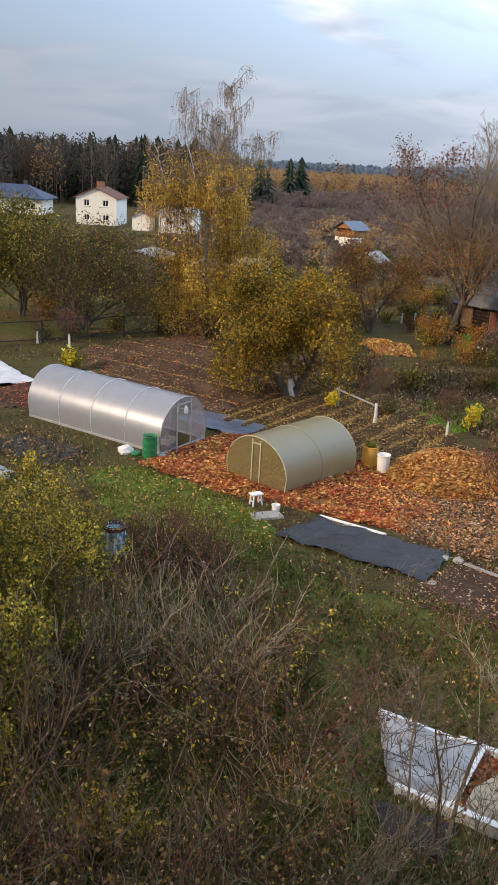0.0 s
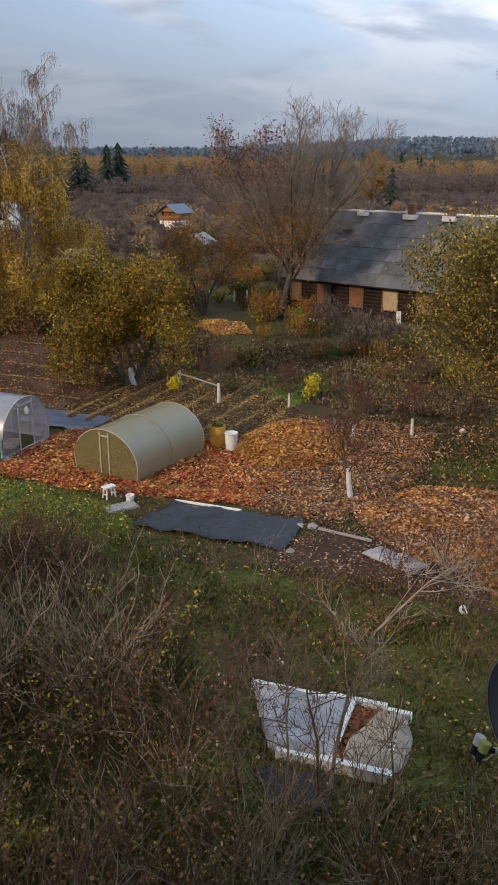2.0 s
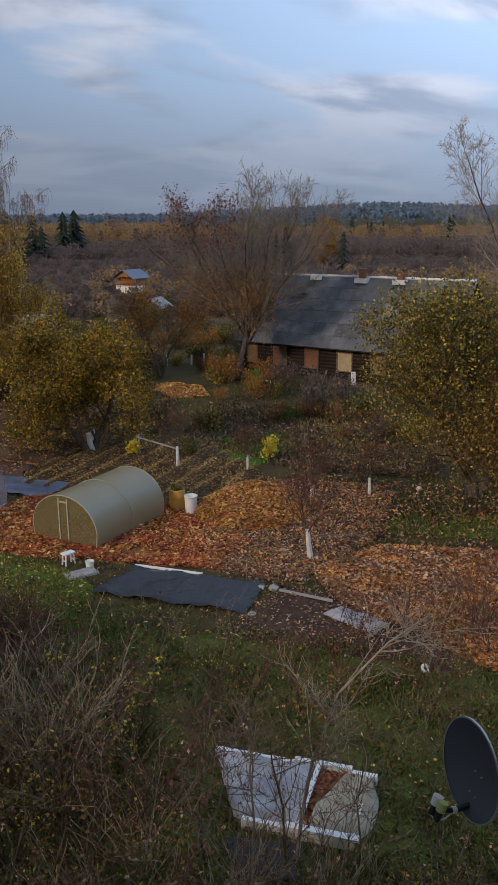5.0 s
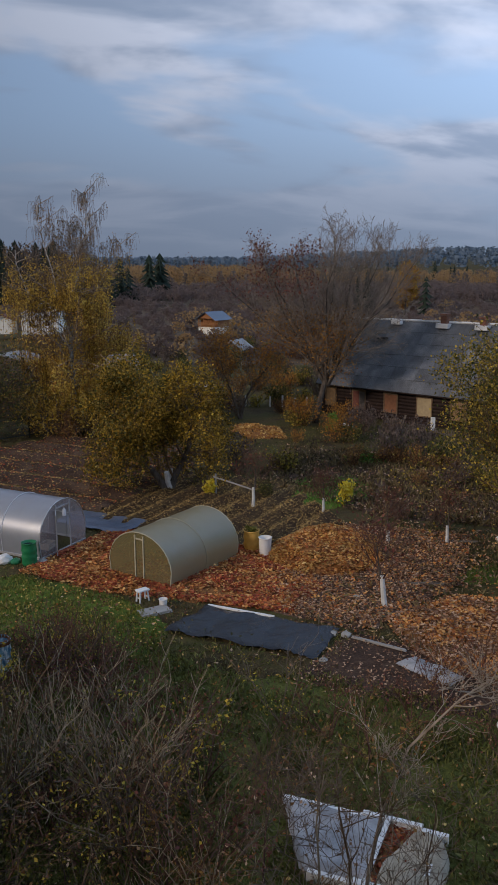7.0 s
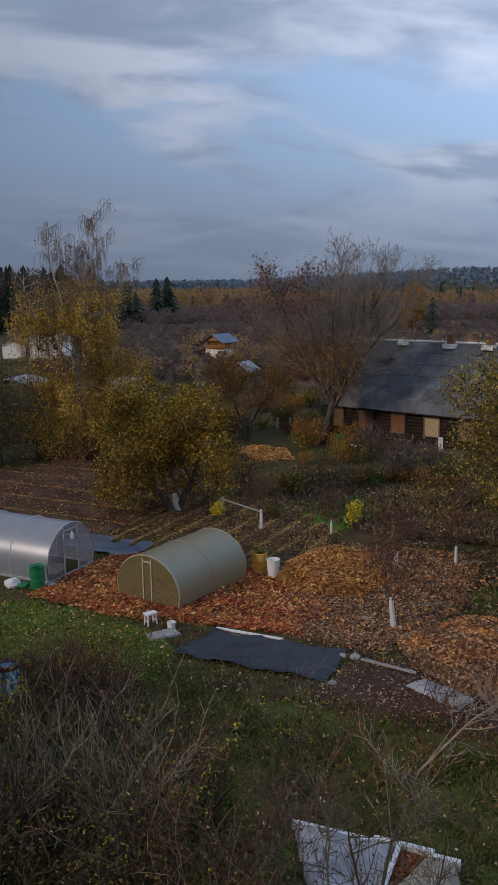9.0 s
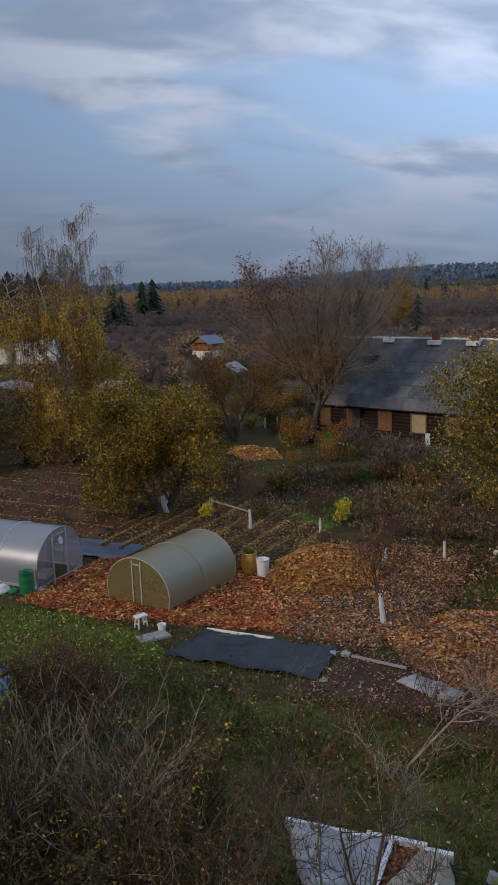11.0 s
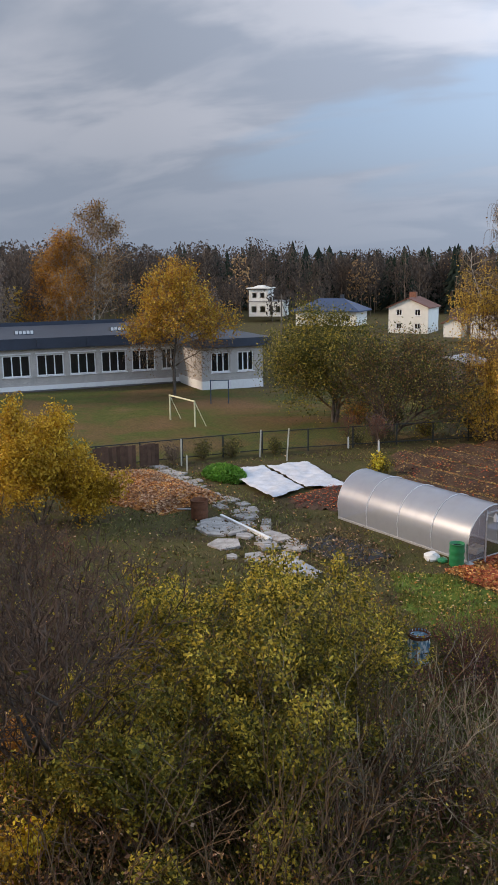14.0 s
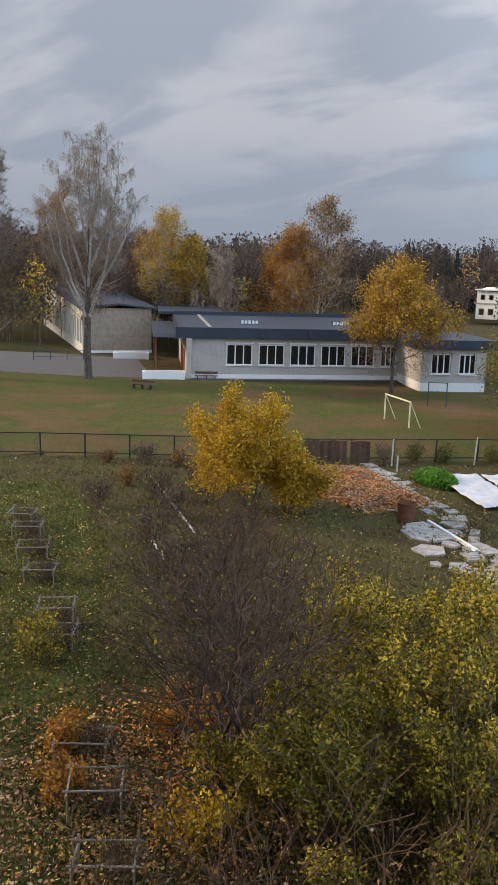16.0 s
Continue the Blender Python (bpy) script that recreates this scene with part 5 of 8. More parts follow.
for i, (x, y, h, tl) in enumerate(((-21.2, 47.2, 1.7, 1), (-17.3, 50.9, 1.8, 3), (-15.3, 50.3, 2.1, 4), (-20.3, 46.0, 1.0, 0))):
    solo("stake", MB().box((0, 0, h / 2), (0.09, 0.09, h), 20), "post_white", pose(x, y, 0, 0, tl, 0), "whitewashed wooden stake by the fence", "stake", "stakes")
picket = thing("picket_fence", pose(20.6, 55.0, 0, 0, 0, -48), "low grey picket fence before the log house", "picket fence")
for i in range(34):
    part("picket", MB().box((0.13 * i - 0.6, 0, 0.45), (0.06, 0.03, 0.85 + 0.06 * ((i * 7) % 3)), 0), "wood_grey", picket)
for z in (0.25, 0.65):
    part("rail", MB().box((1.6, 0.03, z), (4.5, 0.04, 0.06)), "wood_grey", picket)

# ---- forest and far trees ----


def spruce_mesh(mb, x, y, h, rng):
    """Layered, ragged conifer."""
    r = h * rng.uniform(0.17, 0.28)
    n = 7
    mb.tube([(x, y, -1), (x, y, h * 0.9)], [h * 0.012, h * 0.004], 4, cap=False)
    tiers = max(6, int(h / 1.25))
    for t in range(tiers):
        z = h * (0.08 + 0.88 * t / tiers)
        rr = (r * (1 - t / tiers) ** 0.75 + 0.12) * rng.uniform(0.75, 1.2)
        k = len(mb.v)
        mb.v.append((x, y, min(h, z + h * 0.13)))
        a0 = rng.uniform(0, 6.28)
        for j in range(n * 2):
            a = a0 + math.pi * j / n
            q = rr * (rng.uniform(0.75, 1.25) if j % 2 else rng.uniform(0.3, 0.6))
            mb.v.append((x + q * math.cos(a), y + q * math.sin(a), z - (0.28 * rr * rng.uniform(0.4, 1.4) if j % 2 else -0.15 * rr)))
        mb.f += [(k, k + 1 + j, k + 1 + (j + 1) % (2 * n)) for j in range(2 * n)]


def band(name, label, specs, seed):
    """Far wood. specs: rows of azimuth from/to, range from/to, height from/to, count, kind, card size."""
    rng = random.Random(seed)
    nr = np.random.default_rng(seed)
    con, trunks, clouds = MB(), MB(), {}
    for a0, a1, r0, r1, h0, h1, cnt, kind, size, ncard in specs:
        for _ in range(cnt):
            a, r, h = radians(rng.uniform(a0, a1)), rng.uniform(r0, r1), rng.uniform(h0, h1)
            x, y = -math.sin(a) * r, math.cos(a) * r
            z0 = relief(x, y)
            if kind == "spruce":
                k = len(con.v)
                spruce_mesh(con, x, y, h, rng)
                con.v[k:] = [(p, q, w + z0) for p, q, w in con.v[k:]]
                continue
            w = h * rng.uniform(0.17, 0.29) * (2.8 if h < 6 else 1.0)
            if r < 420:
                tp = [(x, y, z0 - 1)] + [(x + rng.gauss(0, 0.2), y, z0 + h * t) for t in (0.5, 0.95)]
                trunks.tube(tp, [h * 0.006, h * 0.004, 0.03], 4, cap=False)
                for i in range(6):
                    t = rng.uniform(0.3, 0.9)
                    an = rng.uniform(0, 6.28)
                    q = w * (1.15 - t)
                    trunks.tube([(x, y, z0 + h * t), (x + math.cos(an) * q, y + math.sin(an) * q, z0 + h * min(1.0, t + 0.16))], [0.07, 0.025], 3, cap=False)
            n = int(ncard * 0.5 * rng.uniform(0.7, 1.3))
            t = nr.beta(2.2, 1.6, n)
            rad = w * np.sqrt(np.maximum(0.03, 1 - ((t - 0.42) / 0.62) ** 2)) * np.sqrt(nr.random(n))
            an = nr.random(n) * 6.283
            p = np.stack([x + rad * np.cos(an), y + rad * np.sin(an), z0 + h * (0.18 + 0.82 * t)], 1)
            clouds.setdefault((kind, size), []).append(p)
    ob = thing(name, Matrix(), label, "forest", kind="stuff")
    if con.f:
        part("spruces", con, "spruce", ob)
    if trunks.f:
        part("trunks", trunks, "twig_grey", ob)
    for i, ((kind, size), ps) in enumerate(clouds.items()):
        up = ((0, 0, 0.7), 0.8) if "bare" in kind else None
        part("crowns", cards("crowns", np.concatenate(ps), size * 1.35, kind, seed + i, up=up, aspect=2.2 if up else 1.3), None, ob)
    return ob


k = Mat("spruce_needles", 0.9, 0, 0.1)
k.color(k.ramp(k.noise(0.25, 4, vec=k.world_co()), [(0.3, (0.018, 0.028, 0.022)), (0.7, (0.036, 0.052, 0.036))]))
M["spruce"] = k.m
M["bare_dark"] = leafmat("dark_bare_wood", [(0.0, (0.075, 0.061, 0.052)), (0.6, (0.095, 0.076, 0.063)), (1.0, (0.125, 0.098, 0.08))], 0.9, 0.5, 0.06, (0.8, 1.15))
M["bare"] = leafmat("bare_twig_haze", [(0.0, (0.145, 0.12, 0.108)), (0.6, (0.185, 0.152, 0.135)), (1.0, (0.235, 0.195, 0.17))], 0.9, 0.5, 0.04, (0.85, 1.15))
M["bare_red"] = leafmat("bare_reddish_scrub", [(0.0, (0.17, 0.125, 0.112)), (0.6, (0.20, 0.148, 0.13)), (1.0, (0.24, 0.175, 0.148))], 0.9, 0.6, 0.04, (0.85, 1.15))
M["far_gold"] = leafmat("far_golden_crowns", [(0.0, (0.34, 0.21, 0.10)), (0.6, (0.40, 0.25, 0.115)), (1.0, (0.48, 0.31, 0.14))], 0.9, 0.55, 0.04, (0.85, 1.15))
# hill conifers: distance haze is put into the base colour, pale and blue
M["hazed_conifer"] = leafmat("hazed_far_conifers", [(0.0, (0.18, 0.235, 0.29)), (0.7, (0.20, 0.255, 0.31)), (1.0, (0.22, 0.27, 0.32))], 0.9, 0.4, 0.01, (0.85, 1.12))
band("mixed_wood", "dark mixed wood of spruces and bare birches behind the houses", [
    (2, 16, 215, 300, 12, 17, 190, "bare_dark", 0.26, 420), (16, 62, 215, 300, 15, 20, 380, "bare_dark", 0.28, 420), (2, 62, 205, 290, 10, 16, 46, "far_gold", 0.36, 300), (2, 16, 225, 300, 12, 18.5, 95, "spruce", 0, 0),
    (16, 62, 245, 310, 14, 20, 200, "spruce", 0, 0), (14, 62, 190, 225, 6, 11, 170, "bare_dark", 0.26, 220), (30, 62, 190, 240, 11, 16, 20, "lf_orange", 0.34, 320)], 21)
band("school_wood", "grey-brown bare wood close behind the school", [
    (31, 62, 128, 175, 13, 18, 120, "bare_dark", 0.20, 620), (33, 60, 122, 150, 8, 12, 60, "bare_dark", 0.18, 420), (34, 58, 120, 150, 9, 13, 10, "lf_gold", 0.22, 420)], 26)
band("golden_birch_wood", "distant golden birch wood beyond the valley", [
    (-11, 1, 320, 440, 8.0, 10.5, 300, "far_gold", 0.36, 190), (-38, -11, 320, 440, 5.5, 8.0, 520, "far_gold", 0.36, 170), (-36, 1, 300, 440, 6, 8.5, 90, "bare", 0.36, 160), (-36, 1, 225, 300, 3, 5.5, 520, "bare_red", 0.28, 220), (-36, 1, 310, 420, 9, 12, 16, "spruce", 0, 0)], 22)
band("brown_scrub", "brown bare scrub in the hollow between the gardens and the wood", [
    (-36, 6, 150, 225, 1.4, 2.8, 480, "bare_red", 0.17, 300), (-36, 4, 104, 150, 0.8, 1.8, 460, "bare_red", 0.13, 300), (-36, 0, 100, 200, 2, 4, 36, "far_gold", 0.24, 200), (-36, -14, 80, 130, 3, 5.5, 60, "far_gold", 0.20, 320)], 23)
band("hill_forest", "conifer forest on the far low hills, coloured blue with haze", [
    (-45, 40, 850, 1650, 11, 16, 3300, "hazed_conifer", 2.0, 60)], 24)
for x, y, h in ((2.6, 236.0, 9.0), (7.4, 230.0, 13.0), (9.6, 234.0, 10.5), (5.0, 226.0, 8.0), (17.0, 262.0, 14.0), (20.5, 266.0, 14.5), (-1.5, 240, 9.5)):
    mb = MB()
    spruce_mesh(mb, 0, 0, h, random.Random(int(h * 10)))
    solo("spruce_tree", mb, "spruce", pose(x - 1.0, y, -0.2) @ Matrix.Diagonal((1.5, 1.5, 1.0, 1.0)), "broad dark spruce at the edge of the golden wood", "tree", "edge spruces")
for x, y, h in ((70.1, 176.8, 9.2), (58.5, 182, 10.5), (57.0, 184, 9.0)):
    mb = MB()
    spruce_mesh(mb, 0, 0, h, random.Random(int(x)))
    solo("spruce_tree", mb, "spruce", pose(x, y, -0.2), "dark spruce standing alone beyond the log house", "tree", "lone spruces")

# ---- garden trees ----


def weeping_birch(seed, trunk, r0, leaders, nlimb, limb, skirts, hang_top, hang_low, thick=0.009, tuft=8):
    """Birch: a trunk, leaders given by their tips, arching limbs, hanging twigs. Returns trunk, limbs, twigs above and below, points along both."""
    rng = random.Random(seed)
    low, limbs, tw_hi, tw_lo, hi, lo = MB(), MB(), MB(), MB(), [], []
    stems = []
    trunk = [Vector(p) for p in trunk]
    low.tube(trunk, [r0 * (1 - 0.55 * i / (len(trunk) - 1)) for i in range(len(trunk))], 9, cap=False)

    def curtain(pts, n, lengths, mb, store, step):
        for _ in range(n):
            t = rng.uniform(0.3, 1.0) * (len(pts) - 1)
            i = min(int(t), len(pts) - 2)
            p = pts[i].lerp(pts[i + 1], t - i)
            L, a = rng.uniform(*lengths) * rng.uniform(0.6, 1.0), rng.uniform(0, 6.28)
            L = min(L, p.z - 0.5)
            if L < 0.25:
                continue
            d = Vector((math.cos(a), math.sin(a), 0)) * rng.uniform(0.08, 0.3)
            q = [p, p + d * 0.8 + Vector((0, 0, 0.06 - L * 0.22)), p + d * 1.1 - Vector((0, 0, L * 0.62)), p + d - Vector((rng.gauss(0, 0.06), 0, L))]
            mb.tube(q, [thick, thick * 0.9, thick * 0.8, thick * 0.6], 3, cap=False)
            k = max(2, int(L / step))
            for j in range(k):
                f = (j + rng.random()) / k * 2.99
                store.append(tuple(q[1 + int(f * 0.667)].lerp(q[min(3, 2 + int(f * 0.667))], (f * 0.667) % 1)))

    def bough(p, d, length, r, n, lengths, mb, store, step, up):
        pts, d = [p.copy()], d.normalized()
        for i in range(5):
            d = (d + Vector((rng.gauss(0, 0.12), rng.gauss(0, 0.12), up * (1 - 0.55 * i) + rng.gauss(0, 0.08)))).normalized()
            pts.append(pts[-1] + d * length / 5)
        limbs.tube(pts, [max(r * (1 - 0.17 * i), 0.011) for i in range(6)], 4, cap=False)
        curtain(pts, n, lengths, mb, store, step)
        for _ in range(3 if length > 1.6 else 2):
            t = rng.uniform(1.0, 4.6)
            i = int(t)
            b = pts[i].lerp(pts[i + 1], t - i)
            a = rng.uniform(0, 6.28)
            e = [b, b + Vector((math.cos(a), math.sin(a), 0.35)) * length * 0.18, b + Vector((math.cos(a), math.sin(a), 0.1)) * length * 0.36]
            limbs.tube(e, [r * 0.45, r * 0.3, 0.009], 3, cap=False)
            curtain(e, n // 3, lengths, mb, store, step)

    for tip, z0 in leaders:
        tip = Vector(tip)
        k = min(range(len(trunk) - 1), key=lambda i: abs((trunk[i].z + trunk[i + 1].z) / 2 - z0))
        a = trunk[k].lerp(trunk[k + 1], max(0, min(1, (z0 - trunk[k].z) / (trunk[k + 1].z - trunk[k].z))))
        line = []
        for i in range(9):
            t = i / 8
            p = a.lerp(tip, t)
            w = math.sin(t * math.pi) * 0.10 * (tip - a).length
            p += Vector(((tip.x - a.x) * 0.16 * math.sin(t * math.pi), 0, -0.1 * w)) + Vector((rng.gauss(0, 0.10), rng.gauss(0, 0.10), 0)) * min(t * 4, 1)
            line.append(p)
        stems.append(MB().tube(line, [max(r0 * 0.44 * (1 - 0.11 * i), 0.018) for i in range(9)], 6, cap=False))
        for j in range(nlimb):
            t = (0.34 + 0.66 * (j + rng.random()) / nlimb) * 8
            i = min(int(t), 7)
            an = rng.uniform(0, 6.28)
            ln = rng.uniform(*limb) * (1.2 - 0.45 * t / 8)
            bough(line[i].lerp(line[i + 1], t - i), Vector((math.cos(an), math.sin(an), 0.7)), ln, 0.03, int(tuft * ln) + 2, hang_top, tw_hi, hi, 0.22, 0.02)
    for z0, z1, n, ln, strands_ in skirts:
        for j in range(n):
            z = rng.uniform(z0, z1)
            k = max(i for i in range(len(trunk) - 1) if trunk[i].z <= z)
            a = trunk[k].lerp(trunk[k + 1], min(1, (z - trunk[k].z) / (trunk[k + 1].z - trunk[k].z)))
            an = 6.283 * (j + rng.uniform(-0.35, 0.35)) / n
            L = ln * rng.uniform(0.7, 1.15)
            bough(a, Vector((math.cos(an), math.sin(an), 0.75)), L, 0.055, int(strands_ * L), hang_low, tw_lo, lo, 0.16, -0.02)
    return low, limbs, tw_hi, tw_lo, np.array(hi), np.array(lo), stems


def leaf_runs(pts, n, blur, seed, keep=None):
    r = np.random.default_rng(seed)
    p = pts if keep is None else pts[keep]
    return p[r.integers(0, len(p), n)] + r.normal(0, blur, (n, 3))


low, limbs, tw_hi, tw_lo, hi, lo, stems = weeping_birch(31, [(0, 0, -0.2), (0.05, 0, 3.0), (0.0, 0, 6.0), (0.15, 0, 8.5), (0.3, 0.1, 11.0)], 0.21,
    [((-1.7, 0, 16.0), 7.0), ((1.5, 0.3, 16.6), 9.5), ((3.6, -0.5, 13.4), 8.0), ((-3.6, 0.6, 12.8), 6.0), ((0.3, 1.2, 14.6), 10.0), ((0.8, -1.4, 13.4), 8.5)],
    13, (1.3, 2.7), [(2.6, 6.0, 12, 5.6, 8), (5.5, 9.0, 14, 5.2, 8), (8.0, 10.4, 10, 3.8, 9)], (0.6, 1.7), (0.9, 3.2))
gap = (lo[:, 2] > 5.6) & (lo[:, 2] < 8.8) & (lo[:, 0] < 0.9) & (lo[:, 0] > -3.4) & (np.random.default_rng(17).random(len(lo)) < 0.72)
lo = lo[~gap]
b = plant("birch", "tall weeping birch, bare top, ochre leaves below", "tree", (-1.9, 60.5), low, limbs,
          [("crown", cards("crown", leaf_runs(lo, 30000, 0.10, 1, lo[:, 2] < 11.6), 0.085, "lf_birch", 1)), ("orange_leaves", cards("orange_leaves", leaf_runs(lo, 4500, 0.10, 4, lo[:, 2] < 9.0), 0.08, "lf_orange", 4)),
           ("thin_leaves", cards("thin_leaves", leaf_runs(hi, 2600, 0.08, 3, hi[:, 2] < 12.4), 0.075, "lf_birch", 3)), ("top_leaves", cards("top_leaves", leaf_runs(hi, 3600, 0.05, 2), 0.055, "lf_brown", 2))], "birch_old", "twig_birch")
for mb in stems:
    part("leader", mb, "birch_bark", b, "white birch bark", smooth=True)
tagged(part("hanging_twig_mass", tw_hi, "twig_grey", b), kind="stuff")
tagged(part("lower_twig_mass", tw_lo, "twig", b), kind="stuff")

low, rest, ends = grow(32, 6.5, 0.20, 3.45, 3, 56, 0.16, 0.14, 0.16, (13, 9, 6), 0.55, lean=0.25, stems=2)
apple = plant("apple_tree", "apple tree with dense ochre and yellow-green leaves and limewashed trunk", "tree", (3.4, 43.9), low, rest,
              [("crown", cards("crown", leafcloud(ends, 30000, 0.20, 3), 0.080, "lf_ochre", 3)), ("yellow_leaves", cards("yellow_leaves", leafcloud(ends, 2600, 0.26, 203), 0.08, "lf_gold", 203)), ("green_leaves", cards("green_leaves", leafcloud(ends[ends[:, 0] * 0.4 + ends[:, 1] > -0.6], 9000, 0.22, 204), 0.08, "lf_green", 204))], turn=turn_to(ends, 185))
part("limewash_band", MB().tube([(0.05, 0, 0.0), (0.06, 0.0, 0.3), (0.22, 0.05, 0.7), (0.46, 0.1, 1.15)], [0.24, 0.20, 0.15, 0.13], 8).tube([(0.0, 0, 0.25), (-0.14, 0, 0.6), (-0.36, -0.05, 1.15)], [0.18, 0.15, 0.12], 8), "limewash", apple, "white limewash")

low, rest, ends = grow(33, 4.8, 0.20, 6.6, 3, 64, 0.10, 0.2, 0.16, (13, 9, 6), 0.55, lean=0.3, stems=2)
M["apple_yellow"] = plain("yellow_apple_skin", (0.72, 0.58, 0.16), 0.45, 0, 0.2, 12, 0, 0.4)
old_apple = plant("apple_tree", "broad old apple tree with brownish green leaves and yellow apples", "tree", (-15.6, 64.2), low, rest,
      [("crown", cards("crown", leafcloud(ends, 20000, 0.36, 4), 0.095, "lf_yellowgreen", 4)), ("green_leaves", cards("green_leaves", leafcloud(ends, 32000, 0.36, 204), 0.095, "lf_green", 204))])
fruit = MB()
frng = random.Random(6)
for e in leafcloud(ends, 130, 0.2, 66):
    r = frng.uniform(0.045, 0.06)
    fruit.lathe([(0.004, -r), (r * 0.8, -r * 0.6), (r, 0.0), (r * 0.8, r * 0.6), (0.004, r * 0.85)], 6, tuple(e))
tagged(part("apple_fruit", fruit, "apple_yellow", old_apple, "yellow apples left on the twigs", smooth=True), kind="stuff")
low, rest, ends = grow(34, 5.0, 0.13, 5.0, 3, 50, 0.02, 0.15, 0.16, (13, 9, 6), 0.55, lean=0.3, stems=3)
plant("plum_tree", "reddish half-bare plum tree beside the apple tree", "tree", (-10.3, 60.3), low, rest,
      [("crown", cards("crown", leafcloud(ends, 12000, 0.35, 5), 0.085, "lf_green", 5)), ("russet_leaves", cards("russet_leaves", leafcloud(ends, 2400, 0.35, 55), 0.085, "lf_brown", 55)),
       ("twig_haze", twiglets("twig_haze", ends, 4000, 0.55, 0.018, "twig_plum", 56))], "bark", "twig_plum")

low, rest, ends = grow(35, 11.5, 0.13, 3.6, 3, 38, 0.0, 0.06, 0.09, (14, 8, 5), 0.52, curl=0.06, fat=3.4, stems=12, lean=0.56)
for mb in (low, rest):
    mb.v = [(x + 0.9, y, z + 3.0) for x, y, z in mb.v]
ends = ends + np.array([0.9, 0, 3.0])
low.tube([(0, 0, -0.1), (0.25, 0, 1.2), (0.6, 0, 2.6), (0.9, 0, 3.8)], [0.27, 0.23, 0.20, 0.19], 8)
left_top = ends[(ends[:, 0] < -0.5) & (ends[:, 2] > 9.5)]
left_low = ends[(ends[:, 0] < 2.0) & (ends[:, 2] < 8.5)]
plant("rowan_tree", "tall nearly bare tree with dull red top and russet lower leaves", "tree", (15.9, 61.4), low, rest,
      [("crown", cards("crown", leafcloud(left_low, 3200, 0.35, 6), 0.085, "lf_brown", 6)), ("orange_leaves", cards("orange_leaves", leafcloud(left_low, 2600, 0.35, 206, 1.5, 7.5), 0.085, "lf_orange", 206)),
       ("top_leaves", cards("top_leaves", leafcloud(left_top, 2600, 0.25, 7), 0.10, "lf_red", 7)), ("twig_haze", twiglets("twig_haze", ends, 6000, 0.7, 0.020, "twig_rowan", 207))], "bark", "twig_rowan")
low, rest, ends = grow(72, 6.0, 0.12, 3.2, 3, 40, 0.0, 0.15, 0.12, (12, 8, 6), 0.5, stems=2, lean=0.3, fat=3)
plant("orange_tree", "lower tree with orange-brown leaves beside the tall bare tree", "tree", (10.6, 64.0), low, rest,
      [("crown", cards("crown", leafcloud(ends, 4200, 0.4, 72), 0.085, "lf_orange", 72)), ("russet_leaves", cards("russet_leaves", leafcloud(ends, 2600, 0.4, 272), 0.085, "lf_brown", 272))], "bark", "twig_grey")
low, rest, ends = grow(36, 17.5, 0.17, 5.5, 3, 36, 0.0, 0.12, 0.10, (16, 9, 6), 0.5, curl=0.08, fat=3, stems=5, lean=0.34)
plant("silver_tree", "tall bare grey tree beyond the log house", "tree", (41.6, 60.8), low, rest, [("twig_haze", twiglets("twig_haze", ends, 9000, 0.8, 0.024, "twig_birch", 236))], "bark", "twig_birch")
low, rest, ends = grow(37, 7.0, 0.17, 5.2, 3, 46, 0.02, 0.12, 0.15, (14, 9, 6), 0.55, lean=0.35, stems=3, fat=1.6)
plant("pear_tree", "spreading pear tree with green leaves and many yellow ones", "tree", (18.9, 31.6), low, rest,
      [("crown", cards("crown", leafcloud(ends, 14000, 0.26, 8), 0.075, "lf_green", 8)), ("yellow_leaves", cards("yellow_leaves", leafcloud(ends, 24000, 0.26, 208), 0.078, "lf_pear_gold", 208)), ("russet_leaves", cards("russet_leaves", leafcloud(ends[ends[:, 0] > 0.3], 6000, 0.25, 88), 0.075, "lf_brown", 88)),
       ("twig_haze", twiglets("twig_haze", ends, 5000, 0.45, 0.013, "twig_grey", 209))])
low, rest, ends = grow(73, 4.6, 0.12, 3.0, 3, 45, 0.0, 0.12, 0.15, (12, 8, 6), 0.55, lean=0.35, stems=3, fat=1.6)
plant("pear_tree", "smaller pear tree with rusty leaves beside the large one", "tree", (18.7, 28.4), low, rest,
      [("crown", cards("crown", leafcloud(ends, 11000, 0.35, 73), 0.08, "lf_brown", 73)), ("yellow_leaves", cards("yellow_leaves", leafcloud(ends, 5000, 0.35, 74), 0.08, "lf_pear", 74))])
# tall birch before the school, weeping and nearly bare
low, limbs, tw_hi, tw_lo, hi, lo, stems = weeping_birch(38, [(0, 0, -0.2), (-0.1, 0, 3.0), (0.0, 0, 7.0), (0.2, 0, 11.0), (0.3, 0, 15.0)], 0.42,
    [((-1.0, 0, 22.8), 12), ((1.4, 0.3, 24.0), 13.5), ((-2.8, 1.0, 20.8), 9), ((3.4, -1.0, 21.4), 11), ((0.3, 2.4, 23.6), 12), ((-4.0, -0.8, 16.6), 6), ((4.8, 0.8, 18.0), 8), ((0.8, -3.0, 20.5), 9), ((-2.4, 3.2, 17.0), 6), ((3.0, 3.0, 17.5), 7), ((2.6, -3.4, 16.0), 6), ((-2.8, -3.2, 16.5), 6)],
    22, (1.5, 3.4), [(4.0, 7.0, 9, 5.0, 4), (6.5, 10.0, 10, 5.0, 5)], (0.5, 1.25), (0.5, 1.2), 0.010, 7)
